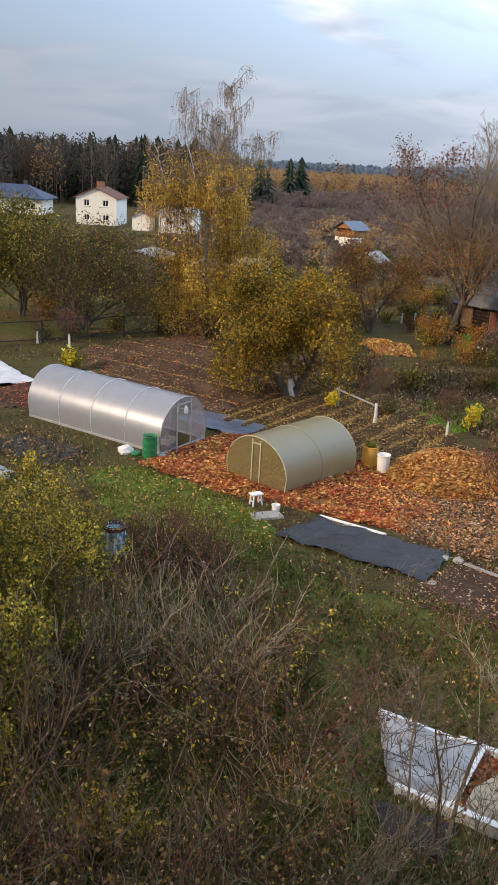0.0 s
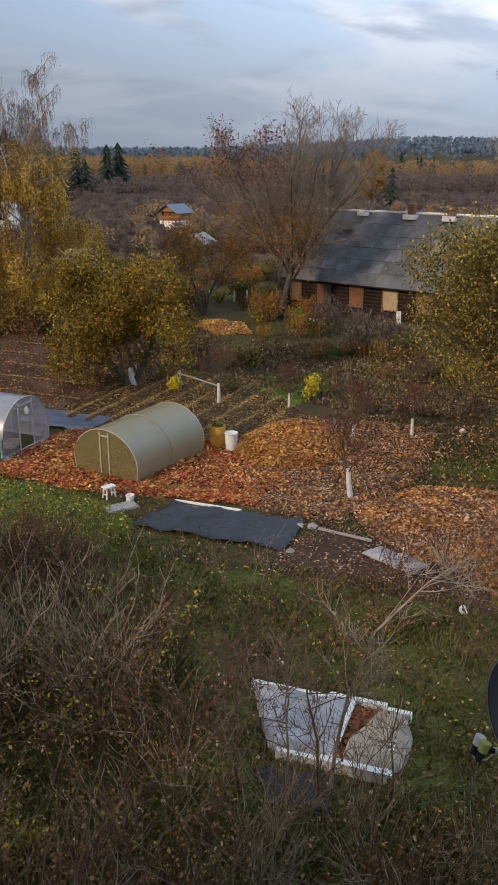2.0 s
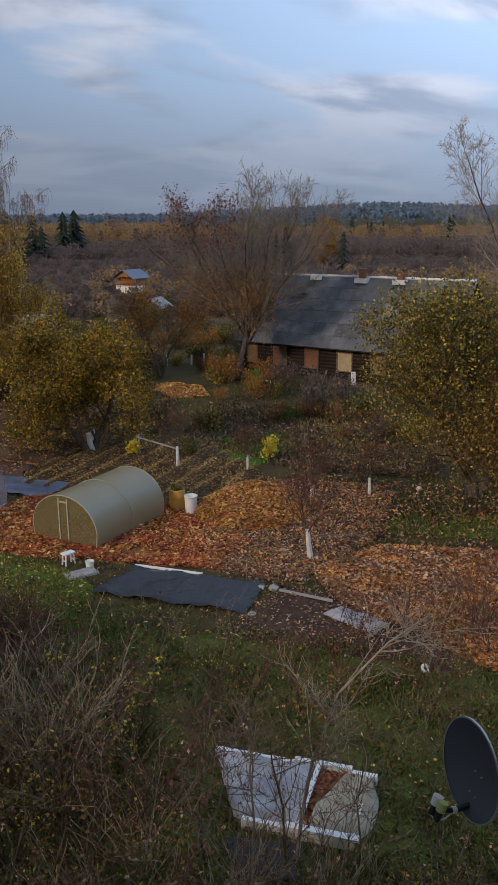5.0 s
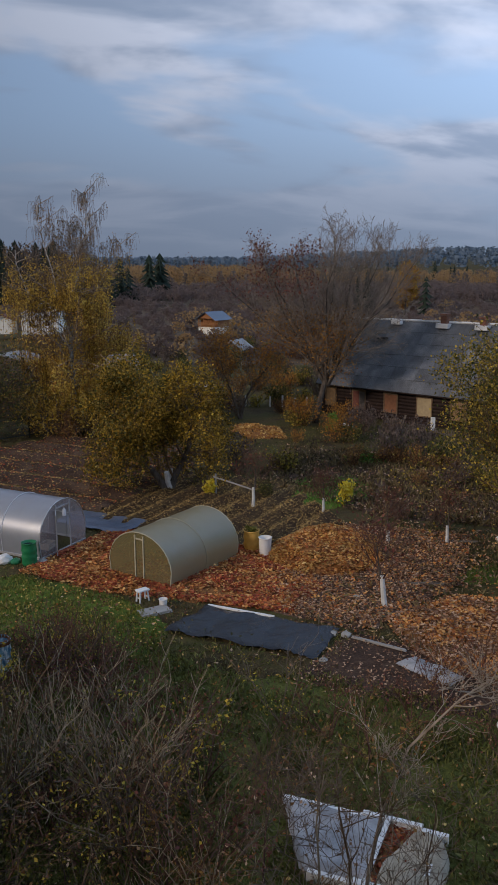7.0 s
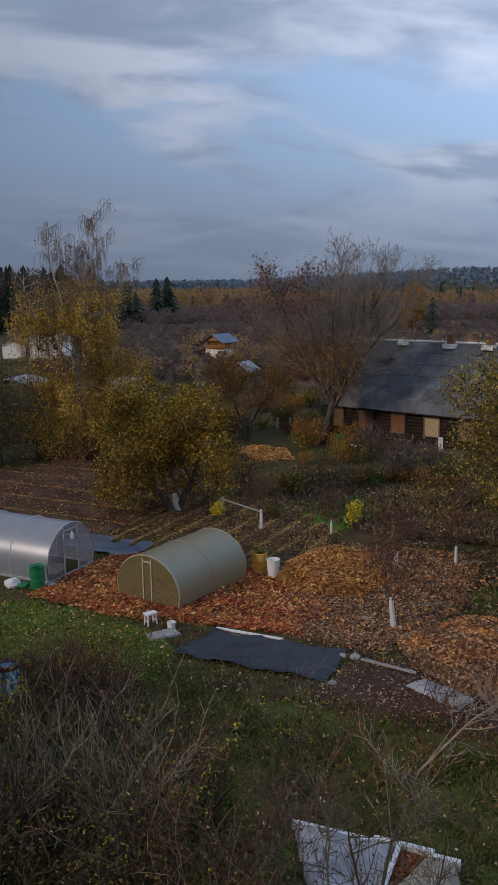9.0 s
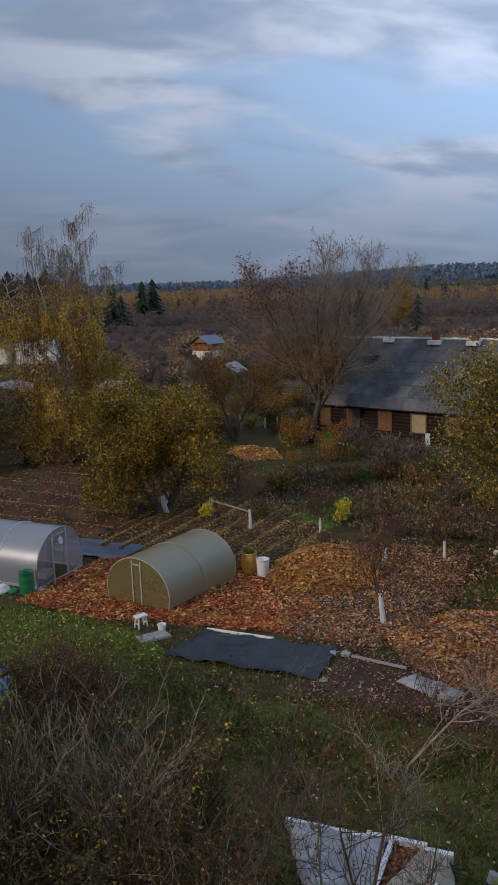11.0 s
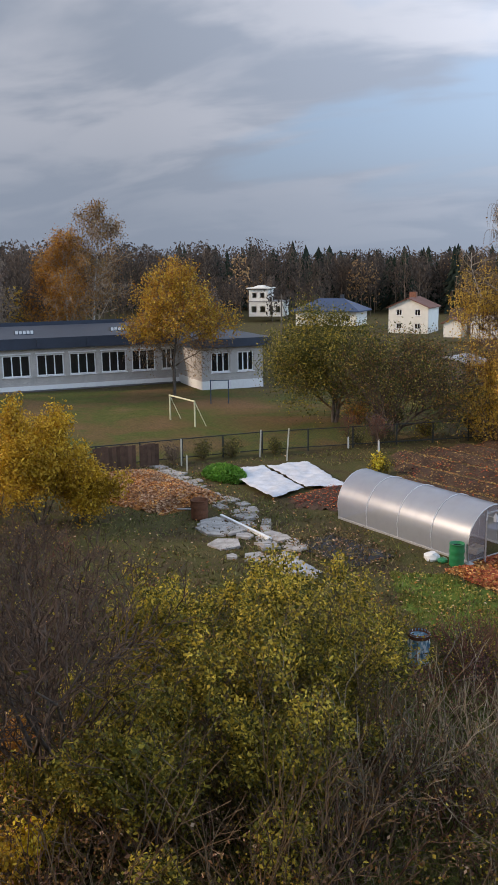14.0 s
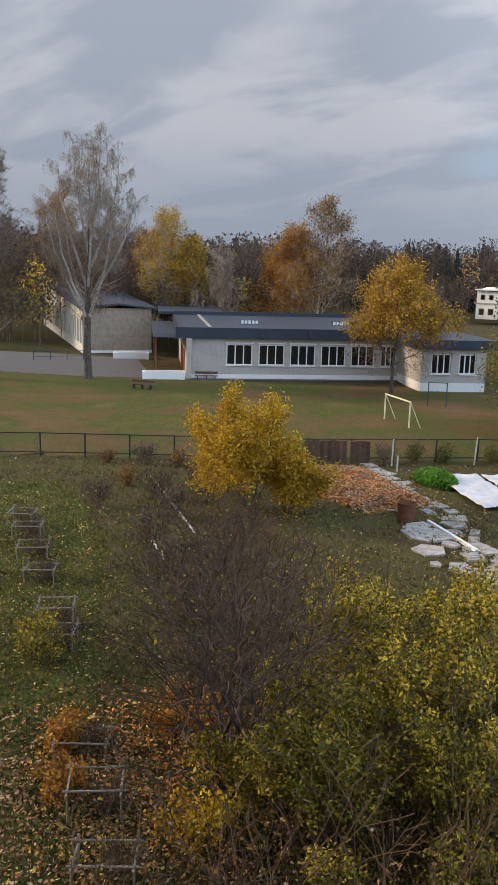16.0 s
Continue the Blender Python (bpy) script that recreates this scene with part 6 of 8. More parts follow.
b = plant("birch", "tall birch losing its last brownish leaves, before the school", "tree", (-61.8, 62.3), low, limbs,
          [("crown", cards("crown", leaf_runs(np.concatenate([hi, lo]), 7000, 0.1, 9), 0.075, "lf_brown", 9))], "bark", "twig_birch")
for mb in stems:
    part("leader", mb, "birch_bark", b, "white birch bark", smooth=True)
tagged(part("hanging_twig_mass", tw_hi, "twig_rowan", b), kind="stuff")
tagged(part("lower_twig_mass", tw_lo, "twig_red", b), kind="stuff")
b.matrix_world = pose(-61.8, 62.3, 0, 0, 0, 41)
low, rest, ends = grow(39, 9.2, 0.19, 6.2, 3, 55, 0.02, 0.28, 0.12, (16, 9, 6), 0.52, curl=0.05, fat=3)
plant("maple_tree", "orange-yellow maple on the school lawn, bare below", "tree", (-33.3, 73.0), low, rest,
      [("crown", cards("crown", leafcloud(ends, 15000, 0.3, 10, 5.7), 0.13, "lf_gold", 10)), ("orange_leaves", cards("orange_leaves", leafcloud(ends, 8000, 0.3, 210, 5.2), 0.13, "lf_orange", 210)), ("low_leaves", cards("low_leaves", leafcloud(ends, 900, 0.4, 11, 2, 5.5), 0.10, "lf_brown", 11)),
       ("twig_haze", twiglets("twig_haze", ends, 4000, 0.8, 0.025, "twig_grey", 211))], "bark", "twig_grey")
low, rest, ends = grow(75, 8.6, 0.2, 3.4, 3, 45, 0.0, 0.15, 0.1, (12, 6, 4), 0.5, fat=6)
plant("autumn_tree", "orange-yellow tree in the scrub beyond the log house", "tree", (66, 178.4), low, rest, [("crown", cards("crown", leafcloud(ends, 7000, 0.5, 75), 0.24, "lf_orange", 75, aspect=1.4)), ("yellow_leaves", cards("yellow_leaves", leafcloud(ends, 5000, 0.5, 76), 0.24, "lf_gold", 76, aspect=1.4))], "bark", "twig_grey")
# trees behind the school
for i, (x, y, h, mat, cnt, bark) in enumerate(((-58.5, 102.5, 20.0, "lf_brown", 9000, "birch_bark"), (-61.5, 101, 16, "lf_orange", 13000, "birch_bark"), (-66, 104, 14, "lf_orange", 12000, "bark"), (-83, 97.5, 19, "lf_gold", 9000, "birch_bark"),
                                                (-78, 100, 15, "lf_gold", 14000, "bark"), (-121.5, 116.0, 23.5, "lf_orange", 16000, "bark"), (-71, 97, 13, "bare", 2500, "birch_bark"), (-40.5, 91, 9.5, "lf_brown", 6000, "bark"), (-37.5, 93, 8.5, "bare", 3000, "bark"), (-102, 84, 17, "bare", 3000, "bark"), (-88, 106, 15, "lf_brown", 9000, "bark"), (-97, 112, 16, "lf_orange", 10000, "bark"))):
    low, rest, ends = grow(60 + i, h * 0.86, 0.20, h * 0.36, 3, 44, 0.04, 0.16, 0.1, (13, 7, 5), 0.5, fat=6)
    pale = bark == "birch_bark"
    plant("autumn_tree", "tall autumn tree behind the school", "tree", (x, y), low, rest, [("crown", cards("crown", leafcloud(ends, cnt, 0.45, 60 + i), 0.14, mat, 60 + i, aspect=1.5)), ("twig_haze", twiglets("twig_haze", ends, 2200, 1.1, 0.05, "twig_birch" if pale else "twig_grey", 260 + i))], bark, "twig_birch" if pale else "twig_grey", "trees behind the school")
low, rest, ends = grow(71, 19, 0.3, 6.0, 3, 48, 0.03, 0.15, 0.1, (22, 9, 5), 0.5, fat=3)
plant("old_tree", "dark half-bare tree standing by the school path", "tree", (-68.3, 55.7), low, rest, [("crown", cards("crown", leafcloud(ends, 5000, 0.4, 71, 2, 12), 0.10, "lf_bramble", 71)), ("twig_haze", twiglets("twig_haze", ends, 9000, 1.0, 0.025, "twig_grey", 271, up=((0, 0, -0.4), 0.8)))], "bark", "twig_grey")

# small young trees with limewashed stems
low, rest, ends = grow(40, 2.2, 0.07, 1.7, 3, 50, 0.0, 0.4, 0.16, (8, 7, 5), 0.6, fat=2)
young = [(7.3, 40.2, 1.0, 0), (10.4, 38.3, 0.8, 60), (9.65, 27.05, 1.15, 130), (12.0, 33.5, 0.9, 200), (14.5, 33.0, 0.85, 20), (-12.4, 55.0, 0.8, 80), (-10.2, 54.3, 0.85, 160)]
first = plant("young_tree", "young bare fruit tree with limewashed stem", "tree", young[0][:2], low, rest, [("few_leaves", cards("few_leaves", leafcloud(ends, 120, 0.15, 41), 0.08, "lf_red", 41))], "bark", "twig_red", "young fruit trees")
part("limewash_band", MB().tube([(0, 0, 0.02), (0.01, 0.01, 0.5), (0, 0.02, 1.0)], [0.095, 0.08, 0.07], 8), "limewash", first, "white limewash")
for x, y, s, r in young[1:]:
    o = copy_thing(first, pose(x, y, 0, 0, 6 if r == 130 else 0, r))
    o.scale = (s, s, s)

# ---- thicket below the window ----
variants = []
for i, (h, st, sp, tw) in enumerate(((3.2, 6, 34, "twig_pale"), (2.4, 6, 42, "twig_red"), (3.7, 5, 30, "twig"), (2.0, 8, 44, "twig_plum"), (2.6, 6, 38, "twig_red"), (3.0, 5, 38, "twig_grey"))):
    low, rest, ends = grow(80 + i, h, 0.028, h * 0.52, 2, sp, 0.0, 0.2, 0.15, (4, 3), 0.6, stems=st, lean=0.75, curl=0.07, fat=2.6, sides=(4, 3, 3, 3))
    variants.append((low.mesh("stem", tw), rest.mesh("twig_mass", tw), ends))
LEAF = [None, "lf_brown", None, "lf_yellowgreen", "lf_red", "lf_pear"]
leafy = [cards("foliage", leafcloud(v[2], 230 if LEAF[i] else 60, 0.12, 90 + i, None, 1.7), 0.06, LEAF[i] or "fall_pale", 90 + i) for i, v in enumerate(variants)]
masters = {}


def shrub(i, x, y, s, r):
    if i not in masters:
        ob = thing("bare_shrub", pose(x, y, 0, 0, 0, r), "tangled leafless shrub in the thicket", "shrub", "thicket")
        tagged(part("stem", variants[i][0], None, ob), kind="stuff")
        tagged(part("twig_mass", variants[i][1], None, ob), kind="stuff")
        tagged(part("foliage", leafy[i], None, ob), kind="stuff")
        ob.scale = (s, s, s)
        masters[i] = ob
    else:
        o = copy_thing(masters[i], pose(x, y, 0, 0, 0, r))
        o.scale = (s, s, s)


rng = random.Random(77)
placed = 0
while placed < 120:
    x, y = rng.uniform(-9.5, 9.0), rng.uniform(6.5, 22.5)
    if 2.2 < x < 8.2 and y > 11.0:
        continue
    if x > 5 and rng.random() < 0.65:
        continue
    if y > 18.8 + rng.uniform(-1.5, 2.0) - 0.25 * x or x < -6 and y < 11.5 and rng.random() < 0.7:
        continue
    if -9 < x < -5 and 12.5 < y < 19 and rng.random() < 0.6:
        continue
    shrub(rng.choice((0, 1, 1, 2, 2, 3, 3, 4, 5)), x, y, rng.uniform(0.6, 1.1), rng.uniform(0, 360))
    placed += 1
for x, y, s in ((-1.6, 21.6, 0.8), (-0.4, 21.0, 0.75), (0.5, 20.4, 0.8), (-2.2, 20.6, 0.8), (1.4, 19.6, 0.7), (8.9, 21.0, 0.7), (10.6, 21.0, 0.8), (12.5, 20.5, 0.85), (9.4, 17.2, 0.6), (13.5, 18.5, 0.9), (14.5, 21.5, 0.9),
                (-14.5, 22.5, 0.8), (-13, 24.5, 0.8), (-16.5, 25.5, 0.9), (-18.5, 27.5, 0.9), (-20.5, 29.5, 0.8), (-11.5, 22.0, 0.8), (-17, 21.5, 0.7), (-22.5, 30.5, 0.7)):
    shrub(4 if x > -5 else rng.choice((1, 4, 5)), x, y, s, rng.uniform(0, 360))

for i in range(58):
    shrub(rng.choice((0, 0, 5, 1, 4, 2)), rng.uniform(-4.0, 8.6), rng.uniform(7.2, 12.3), rng.uniform(0.5, 0.82), rng.uniform(0, 360))
for i in range(16):
    shrub(rng.choice((3, 3, 4)), rng.gauss(-0.6, 1.1), rng.gauss(23.6, 0.8), rng.uniform(0.6, 0.85), rng.uniform(0, 360))

# shrubs of the gardens farther off
mid = []
for i, (h, mat, cnt, tw) in enumerate(((2.0, "mid_bare", 420, "twig_grey"), (1.7, "lf_brown", 700, "twig_red"), (2.4, "mid_bare", 520, "twig_red"), (1.8, "lf_green", 1300, "twig_grey"), (1.2, "lf_yellowgreen", 700, "twig"), (2.2, "lf_orange", 850, "twig"), (2.6, "lf_birch", 1500, "twig_grey"))):
    low, rest, ends = grow(140 + i, h * 0.8, 0.03, h * 0.5, 1, 42, 0.0, 0.1, 0.15, (8,), 0.6, stems=7, lean=0.6, fat=4.5, sides=(3, 3, 3, 3))
    lf = cards("foliage", leafcloud(ends, cnt, 0.18, 140 + i), 0.075, mat, 140 + i, up=((0, 0, 1), 0.7) if "bare" in mat else None, aspect=3 if "bare" in mat else 1.5)
    mid.append((low.mesh("stem", tw), rest.mesh("twig_mass", tw), lf))
mid_masters = {}


def garden_shrub(i, x, y, s, r, squash=1.0):
    if i not in mid_masters:
        ob = thing("garden_shrub", pose(x, y, 0, 0, 0, r), ("brown leafless garden shrub", "thinning shrub with rusty leaves", "reddish twiggy currant shrub", "dark green leafy shrub", "low yellowing shrub of the gardens", "thinning shrub with orange leaves", "golden drooping birch growth")[i] + " among weeds", "shrub", "garden shrubs")
        for nm, me in zip(("stem", "twig_mass", "foliage"), mid[i]):
            tagged(part(nm, me, None, ob), kind="stuff")
        mid_masters[i] = ob
    else:
        ob = copy_thing(mid_masters[i], pose(x, y, 0, 0, 0, r))
    ob.scale = (s, s, s * squash)


rng = random.Random(91)
n = 0
while n < 210:
    y = rng.uniform(38, 112)
    x = rng.uniform(-0.12 * y - 6, 0.55 * y)
    u, v = Vector((x, y, 0)).dot(U), Vector((x, y, 0)).dot(V)
    if -40 < u < -12 and v < 48 and not (v > 42 and u > -24):
        continue
    if 15 < x < 34 and 48 < y < 70 and (x - 22.67) * 0.745 + (y - 58.43) * 0.667 > -3.2:
        continue
    if 8.5 < x < 19 and y < 46 or 8 < x < 14 and 50 < y < 63:
        continue
    if y < 46 and x < 8 or math.hypot(x - 3.4, y - 44) < 2 or (-8 < x < 4 and y < 62) or y > 75 and rng.random() < 0.35:
        continue
    garden_shrub(rng.choice((0, 0, 1, 2, 3, 3, 4, 4, 5)), x, y, rng.uniform(0.6, 1.25) * (1.3 if y > 75 else 1.0), rng.uniform(0, 360))
    n += 1
for i, x, y, s in ((1, 17.4, 47.6, 0.8), (1, 18.4, 46.8, 0.85), (1, 19.4, 46.0, 0.8), (1, 16.6, 47.9, 0.7), (1, 20.2, 45.6, 0.75), (3, 15.6, 48.9, 0.6), (4, 16.6, 48.4, 0.6), (5, 9.4, 54.2, 0.45), (5, 12.8, 54.6, 0.5), (4, 15.1, 70.2, 1.3), (4, 17.0, 69.5, 1.2),
                   (4, 14.2, 60.4, 1.2), (5, 17.6, 60.8, 0.9), (1, 20.6, 56.6, 0.6), (0, 21.6, 55.6, 0.6), (6, -3.6, 59.2, 1.5), (6, -0.6, 59.0, 1.4), (6, 0.8, 60.6, 1.6), (6, -4.8, 61.2, 1.6), (6, 2.4, 62.0, 1.5), (6, -1.9, 61.8, 1.8), (1, -2.2, 58.2, 1.5), (3, -20.6, 49.4, 0.8), (3, -19.0, 50.4, 0.8), (3, -16.6, 52.0, 0.7), (0, -22, 47.6, 0.7), (3, -12.2, 56.3, 0.7), (3, -10.4, 57.6, 0.7), (4, -9.0, 48.4, 0.95),
                   (1, -35, 36.8, 0.6), (0, -33, 37.8, 0.8), (1, -31.2, 38.8, 0.8), (0, -29.2, 40.4, 0.9), (0, -27.5, 41.0, 0.8), (1, -30.5, 33.5, 0.8), (2, -27.5, 32.5, 0.8), (0, -26.5, 35.0, 0.9), (2, -28.8, 29.5, 0.7), (0, -25, 30.5, 0.9), (2, -23.0, 26.6, 0.8), (0, -20.5, 24.5, 0.8),
                   (2, 13.5, 36.5, 0.5), (0, 15.0, 35.4, 0.55), (0, 18.5, 35.0, 0.8), (1, 17.0, 42.5, 0.6), (2, 18.5, 41.5, 0.7), (3, 8.2, 41.8, 0.6)):
    garden_shrub(i, x, y, s, rng.uniform(0, 360))

# pale slender tree by the covered frame


def sprout(mb, p, d, length, r, rng, depth, tips):
    """Crooked shoot that forks."""
    pts, q, d = [p], p.copy(), d.normalized()
    for i in range(4):
        d = (d + Vector((rng.gauss(0, 0.13), rng.gauss(0, 0.13), rng.gauss(0.05, 0.10)))).normalized()
        q = q + d * length / 4
        pts.append(q.copy())
    mb.tube(pts, [max(r * (1 - 0.2 * i), 0.0042) for i in range(5)], 4, cap=False)
    tips += [tuple(v) for v in pts[2:]]
    if depth:
        for _ in range(rng.randint(4, 6)):
            t = rng.uniform(0.25, 1.0) * 4
            i = min(int(t), 3)
            side = Vector((rng.gauss(0, 1), rng.gauss(0, 1), rng.gauss(0.2, 0.6))).normalized()
            sprout(mb, pts[i].lerp(pts[i + 1], t - i), d * 0.7 + side * 0.75, length * rng.uniform(0.4, 0.65), r * 0.5, rng, depth - 1, tips)


for seed, base, line, r0, bark, twig, lb in (
        (44, (4.4, 13.0), [(0, 0, -0.1), (0.14, 0.08, 1.0), (0.37, 0.15, 2.1), (0.8, 0.02, 3.5), (1.6, -0.35, 4.6), (2.3, -0.6, 5.2)], 0.045, "twig_birch", "twig_birch", "slender pale bare tree leaning out of the thicket"),
        (45, (4.1, 12.4), [(0, 0, -0.1), (-0.1, 0.05, 0.8), (-0.12, 0.12, 1.7), (-0.3, 0.2, 2.6), (-0.38, 0.2, 3.6)], 0.04, "twig", "twig", "slender bare dark sapling before the cold frame"),
        (46, (3.2, 12.0), [(0, 0, -0.1), (0.05, 0.0, 0.9), (0.12, 0.1, 1.9), (0.08, 0.2, 2.8), (0.2, 0.2, 3.7)], 0.035, "twig_pale", "twig_grey", "slender bare pale sapling in the thicket"),
        (47, (5.3, 12.1), [(0, 0, -0.1), (0.08, 0.1, 0.8), (0.05, 0.25, 1.6), (0.2, 0.3, 2.4), (0.25, 0.4, 3.0)], 0.026, "twig", "twig_grey", "slender bare brown sapling before the cold frame"),
        (48, (2.7, 13.3), [(0, 0, -0.1), (-0.1, 0.1, 0.9), (-0.05, 0.15, 1.8), (0.1, 0.2, 2.6), (0.12, 0.3, 3.3)], 0.03, "twig_plum", "twig_plum", "slender bare dark sapling in the thicket"),
        (49, (7.4, 13.0), [(0, 0, -0.1), (0.1, 0.1, 0.8), (0.3, 0.15, 1.6), (0.35, 0.2, 2.3), (0.5, 0.3, 3.0)], 0.024, "twig", "twig", "slender bare brown sapling beside the cold frame")):
    rng = random.Random(seed)
    line = [Vector(p) for p in line]
    low, rest, tips = MB(), MB(), []
    low.tube(line, [r0 * (1 - 0.75 * i / (len(line) - 1)) for i in range(len(line))], 7, cap=False)
    for k in range(12):
        t = rng.uniform(0.22, 1.0) * (len(line) - 1)
        i = min(int(t), len(line) - 2)
        ax = (line[i + 1] - line[i]).normalized()
        side = Vector((rng.gauss(0, 1), rng.gauss(0, 1), rng.gauss(0.1, 0.4))).normalized()
        sprout(rest, line[i].lerp(line[i + 1], t - i), ax * 0.55 + side, rng.uniform(0.8, 1.7) * (1.2 - 0.5 * t / len(line)), min(r0 * 0.36, 0.013), rng, 2, tips)
    tips = np.array(tips)
    plant("slender_tree", lb, "tree", base, low, rest, [("few_leaves", cards("few_leaves", leafcloud(tips, 40, 0.1, seed), 0.05, "lf_brown", seed))], bark, twig)
rng = random.Random(12)
for i in range(9):
    shrub(rng.choice((1, 4, 5)), rng.uniform(2.5, 13.5), rng.uniform(17.2, 20.8), rng.uniform(0.6, 0.95), rng.uniform(0, 360))

# leafy growth on the school side
for i, (x, y, h, n, mat, nm, lb) in enumerate((
        (-6.6, 17.2, 5.4, 9500, "lf_pear", "pear_tree", "young pear tree with dense green and yellow leaves"),
        (-5.5, 19.4, 5.0, 5000, "lf_pear", "pear_tree", "slim pear tree with yellowing leaves"),
        (-7.2, 13.8, 3.8, 6500, "lf_yellowgreen", "leafy_shrub", "leafy yellow-green shrub in the thicket"),
        (-5.6, 11.2, 2.4, 3000, "lf_pear", "leafy_shrub", "low pear scrub with green leaves"),
        (-8.6, 18.6, 4.4, 5000, "lf_pear", "pear_tree", "young pear tree with green leaves"),
        (-4.3, 14.6, 3.0, 2500, "lf_yellowgreen", "leafy_shrub", "thin yellow-green shrub in the thicket"),
        (-22.8, 33.8, 6.0, 15000, "lf_sun", "golden_shrub", "tall shrub with bright golden leaves"),
        (-20.9, 34.4, 3.4, 6000, "lf_sun", "golden_shrub", "golden shrub before the board panels"),
        (-14.4, 13.2, 1.3, 700, "lf_orange", "orange_shrub", "low shrub with orange-brown leaves"),
        (-12.9, 11.9, 1.2, 650, "lf_orange", "orange_shrub", "low shrub with orange-brown leaves"),
        (-18.2, 16.2, 1.8, 1100, "lf_yellowgreen", "leafy_shrub", "low yellowing shrub in the grass"),
        (-9.6, 12.2, 1.4, 500, "lf_sun", "golden_shrub", "small golden sapling in the weeds"),
        (-12.4, 15.6, 1.7, 1300, "lf_orange", "orange_shrub", "orange and yellow shrub under the bare plum tree"),
        (-5.4, 21.4, 3.4, 2600, "lf_yellowgreen", "leafy_shrub", "thin yellowing shrub near the mottled barrel"),
        (-5.0, 24.2, 2.4, 1400, "lf_yellowgreen", "leafy_shrub", "thin yellowing shrub near the mottled barrel"),
        (-6.2, 23.4, 3.4, 2000, "lf_pear", "leafy_shrub", "thin green and yellow shrub before the dark net"),
        (-4.4, 18.4, 2.6, 1500, "lf_yellowgreen", "leafy_shrub", "sparse yellow-green shrub in the thicket"),
        (-5.2, 15.8, 3.6, 4500, "lf_pear", "leafy_shrub", "green and yellow leafy shrub in the thicket"),
        (-8.4, 15.6, 3.4, 4000, "lf_pear", "leafy_shrub", "green and yellow leafy shrub in the thicket"),
        (-1.6, 12.4, 1.3, 900, "lf_yellowgreen", "leafy_shrub", "low yellow-green shrub in the thicket"),
        (-4.8, 25.4, 1.9, 240, "lf_orange", "orange_shrub", "slim sapling with orange leaves near the mottled barrel"))):
    low, rest, ends = grow(110 + i, h * 0.8, 0.04, h * 0.40, 3, 38, 0.0, 0.08, 0.15, (8, 5, 3), 0.55, stems=5, lean=0.5, fat=1.6, sides=(5, 3, 3, 3))
    far = y > 30
    plant(nm, lb, "tree" if "tree" in nm else "shrub", (x, y), low, rest, [("crown", cards("crown", leafcloud(ends, int(n * (1.6 if far else 2.1)), 0.22 if far else 0.10, 110 + i), 0.08 if far else 0.052, mat, 110 + i, aspect=1.9))], "bark", "twig_grey")
for seed, h, x, y, st in ((130, 5.6, -9.9, 14.3, 5), (132, 4.2, -14.6, 20.5, 4), (133, 3.4, -12.6, 18.2, 4), (134, 3.2, -17.2, 24.0, 4)):
    low, rest, ends = grow(seed, h, 0.085 if h > 5 else 0.05, h * 0.55, 3, 46, 0.0, 0.12, 0.15, (8, 6, 4), 0.56, fat=3.6, stems=st + 1, lean=0.42, curl=0.12, sides=(6, 4, 3, 3))
    plant("bare_plum_tree", "dark bare twiggy plum tree", "tree", (x, y), low, rest, [("few_leaves", cards("few_leaves", leafcloud(ends, 120, 0.2, 131), 0.06, "lf_yellowgreen", 131))], "bark", "twig_plum", "bare plum trees")

# weeds and litter over the near ground


def fan(n, seed, keep=None):
    """Points over the ground seen from the block, denser near by."""
    r = np.random.default_rng(seed)
    d, a = 7 + 55 * r.random(n) ** 1.25, np.radians(r.uniform(-42, 62, n))
    p = np.stack([-np.sin(a) * d, np.cos(a) * d, r.uniform(0, 0.05, n)], 1)
    u, v = p @ np.array(U), p @ np.array(V)
    off = ((u > -22.2) & (u < -8) & (v > 24.9) & (v < 36)) | ((u > -39) & (u < -12) & (v > 31) & (v < 47)) | ((u > -30.6) & (u < -22) & (v > 25.8) & (v < 29.4)) | ((u > -42.5) & (u < -31) & (v > 25.5) & (v < 33)) | ((u > -13.9) & (u < -8.8) & (v > 22.5) & (v < 24.5)) | ((u > -8) & (u < 8) & (v > 20.5) & (v < 33)) | ((u < -46) & (p[:, 1] > 46))
    line = (p[:, 1] - 35.4) - (p[:, 0] + 39.4) * 0.70
    off |= (p[:, 0] < -14) & (line > -0.2)
    c = np.array([noise.noise(Vector((q[0] * 0.5, q[1] * 0.5, seed))) for q in p])
    return p[~off & (c > r.uniform(-0.7, 0.25, n))]


solo("dry_weeds", cards("dry_weeds", fan(80000, 6), 0.05, "dry_blades", 6, up=((0, 0, 0.8), 0.6), aspect=6.5), None, Matrix(), "dry brown and olive weeds under the thicket", "weeds", kind="stuff")
solo("green_weeds", cards("green_weeds", fan(130000, 7), 0.048, "blades_dark", 7, up=((0, 0, 0.8), 0.7), aspect=4.5), None, Matrix(), "green grass among the weeds", "grass", kind="stuff")
# dead herbs and brambles standing knee-high, in drifts
q = fan(230000, 11)
q = q[(q[:, 1] < 27) & (q[:, 0] > -30) & ~((q[:, 0] > 3.2) & (q[:, 0] < 7.2) & (q[:, 1] > 12) & (q[:, 1] < 17.2)) & ~((q[:, 0] > 7.2) & (np.random.default_rng(4).random(len(q)) < 0.93))& ~((q[:, 0] > 0) & (q[:, 1] > 18) & (np.random.default_rng(5).random(len(q)) < 0.85))]
hh = np.array([noise.noise(Vector((p[0] * 0.9, p[1] * 0.9, 5))) for p in q])
q[:, 2] += np.random.default_rng(3).random(len(q)) ** 1.5 * (0.25 + 0.7 * np.clip(hh + 0.3, 0, 1))
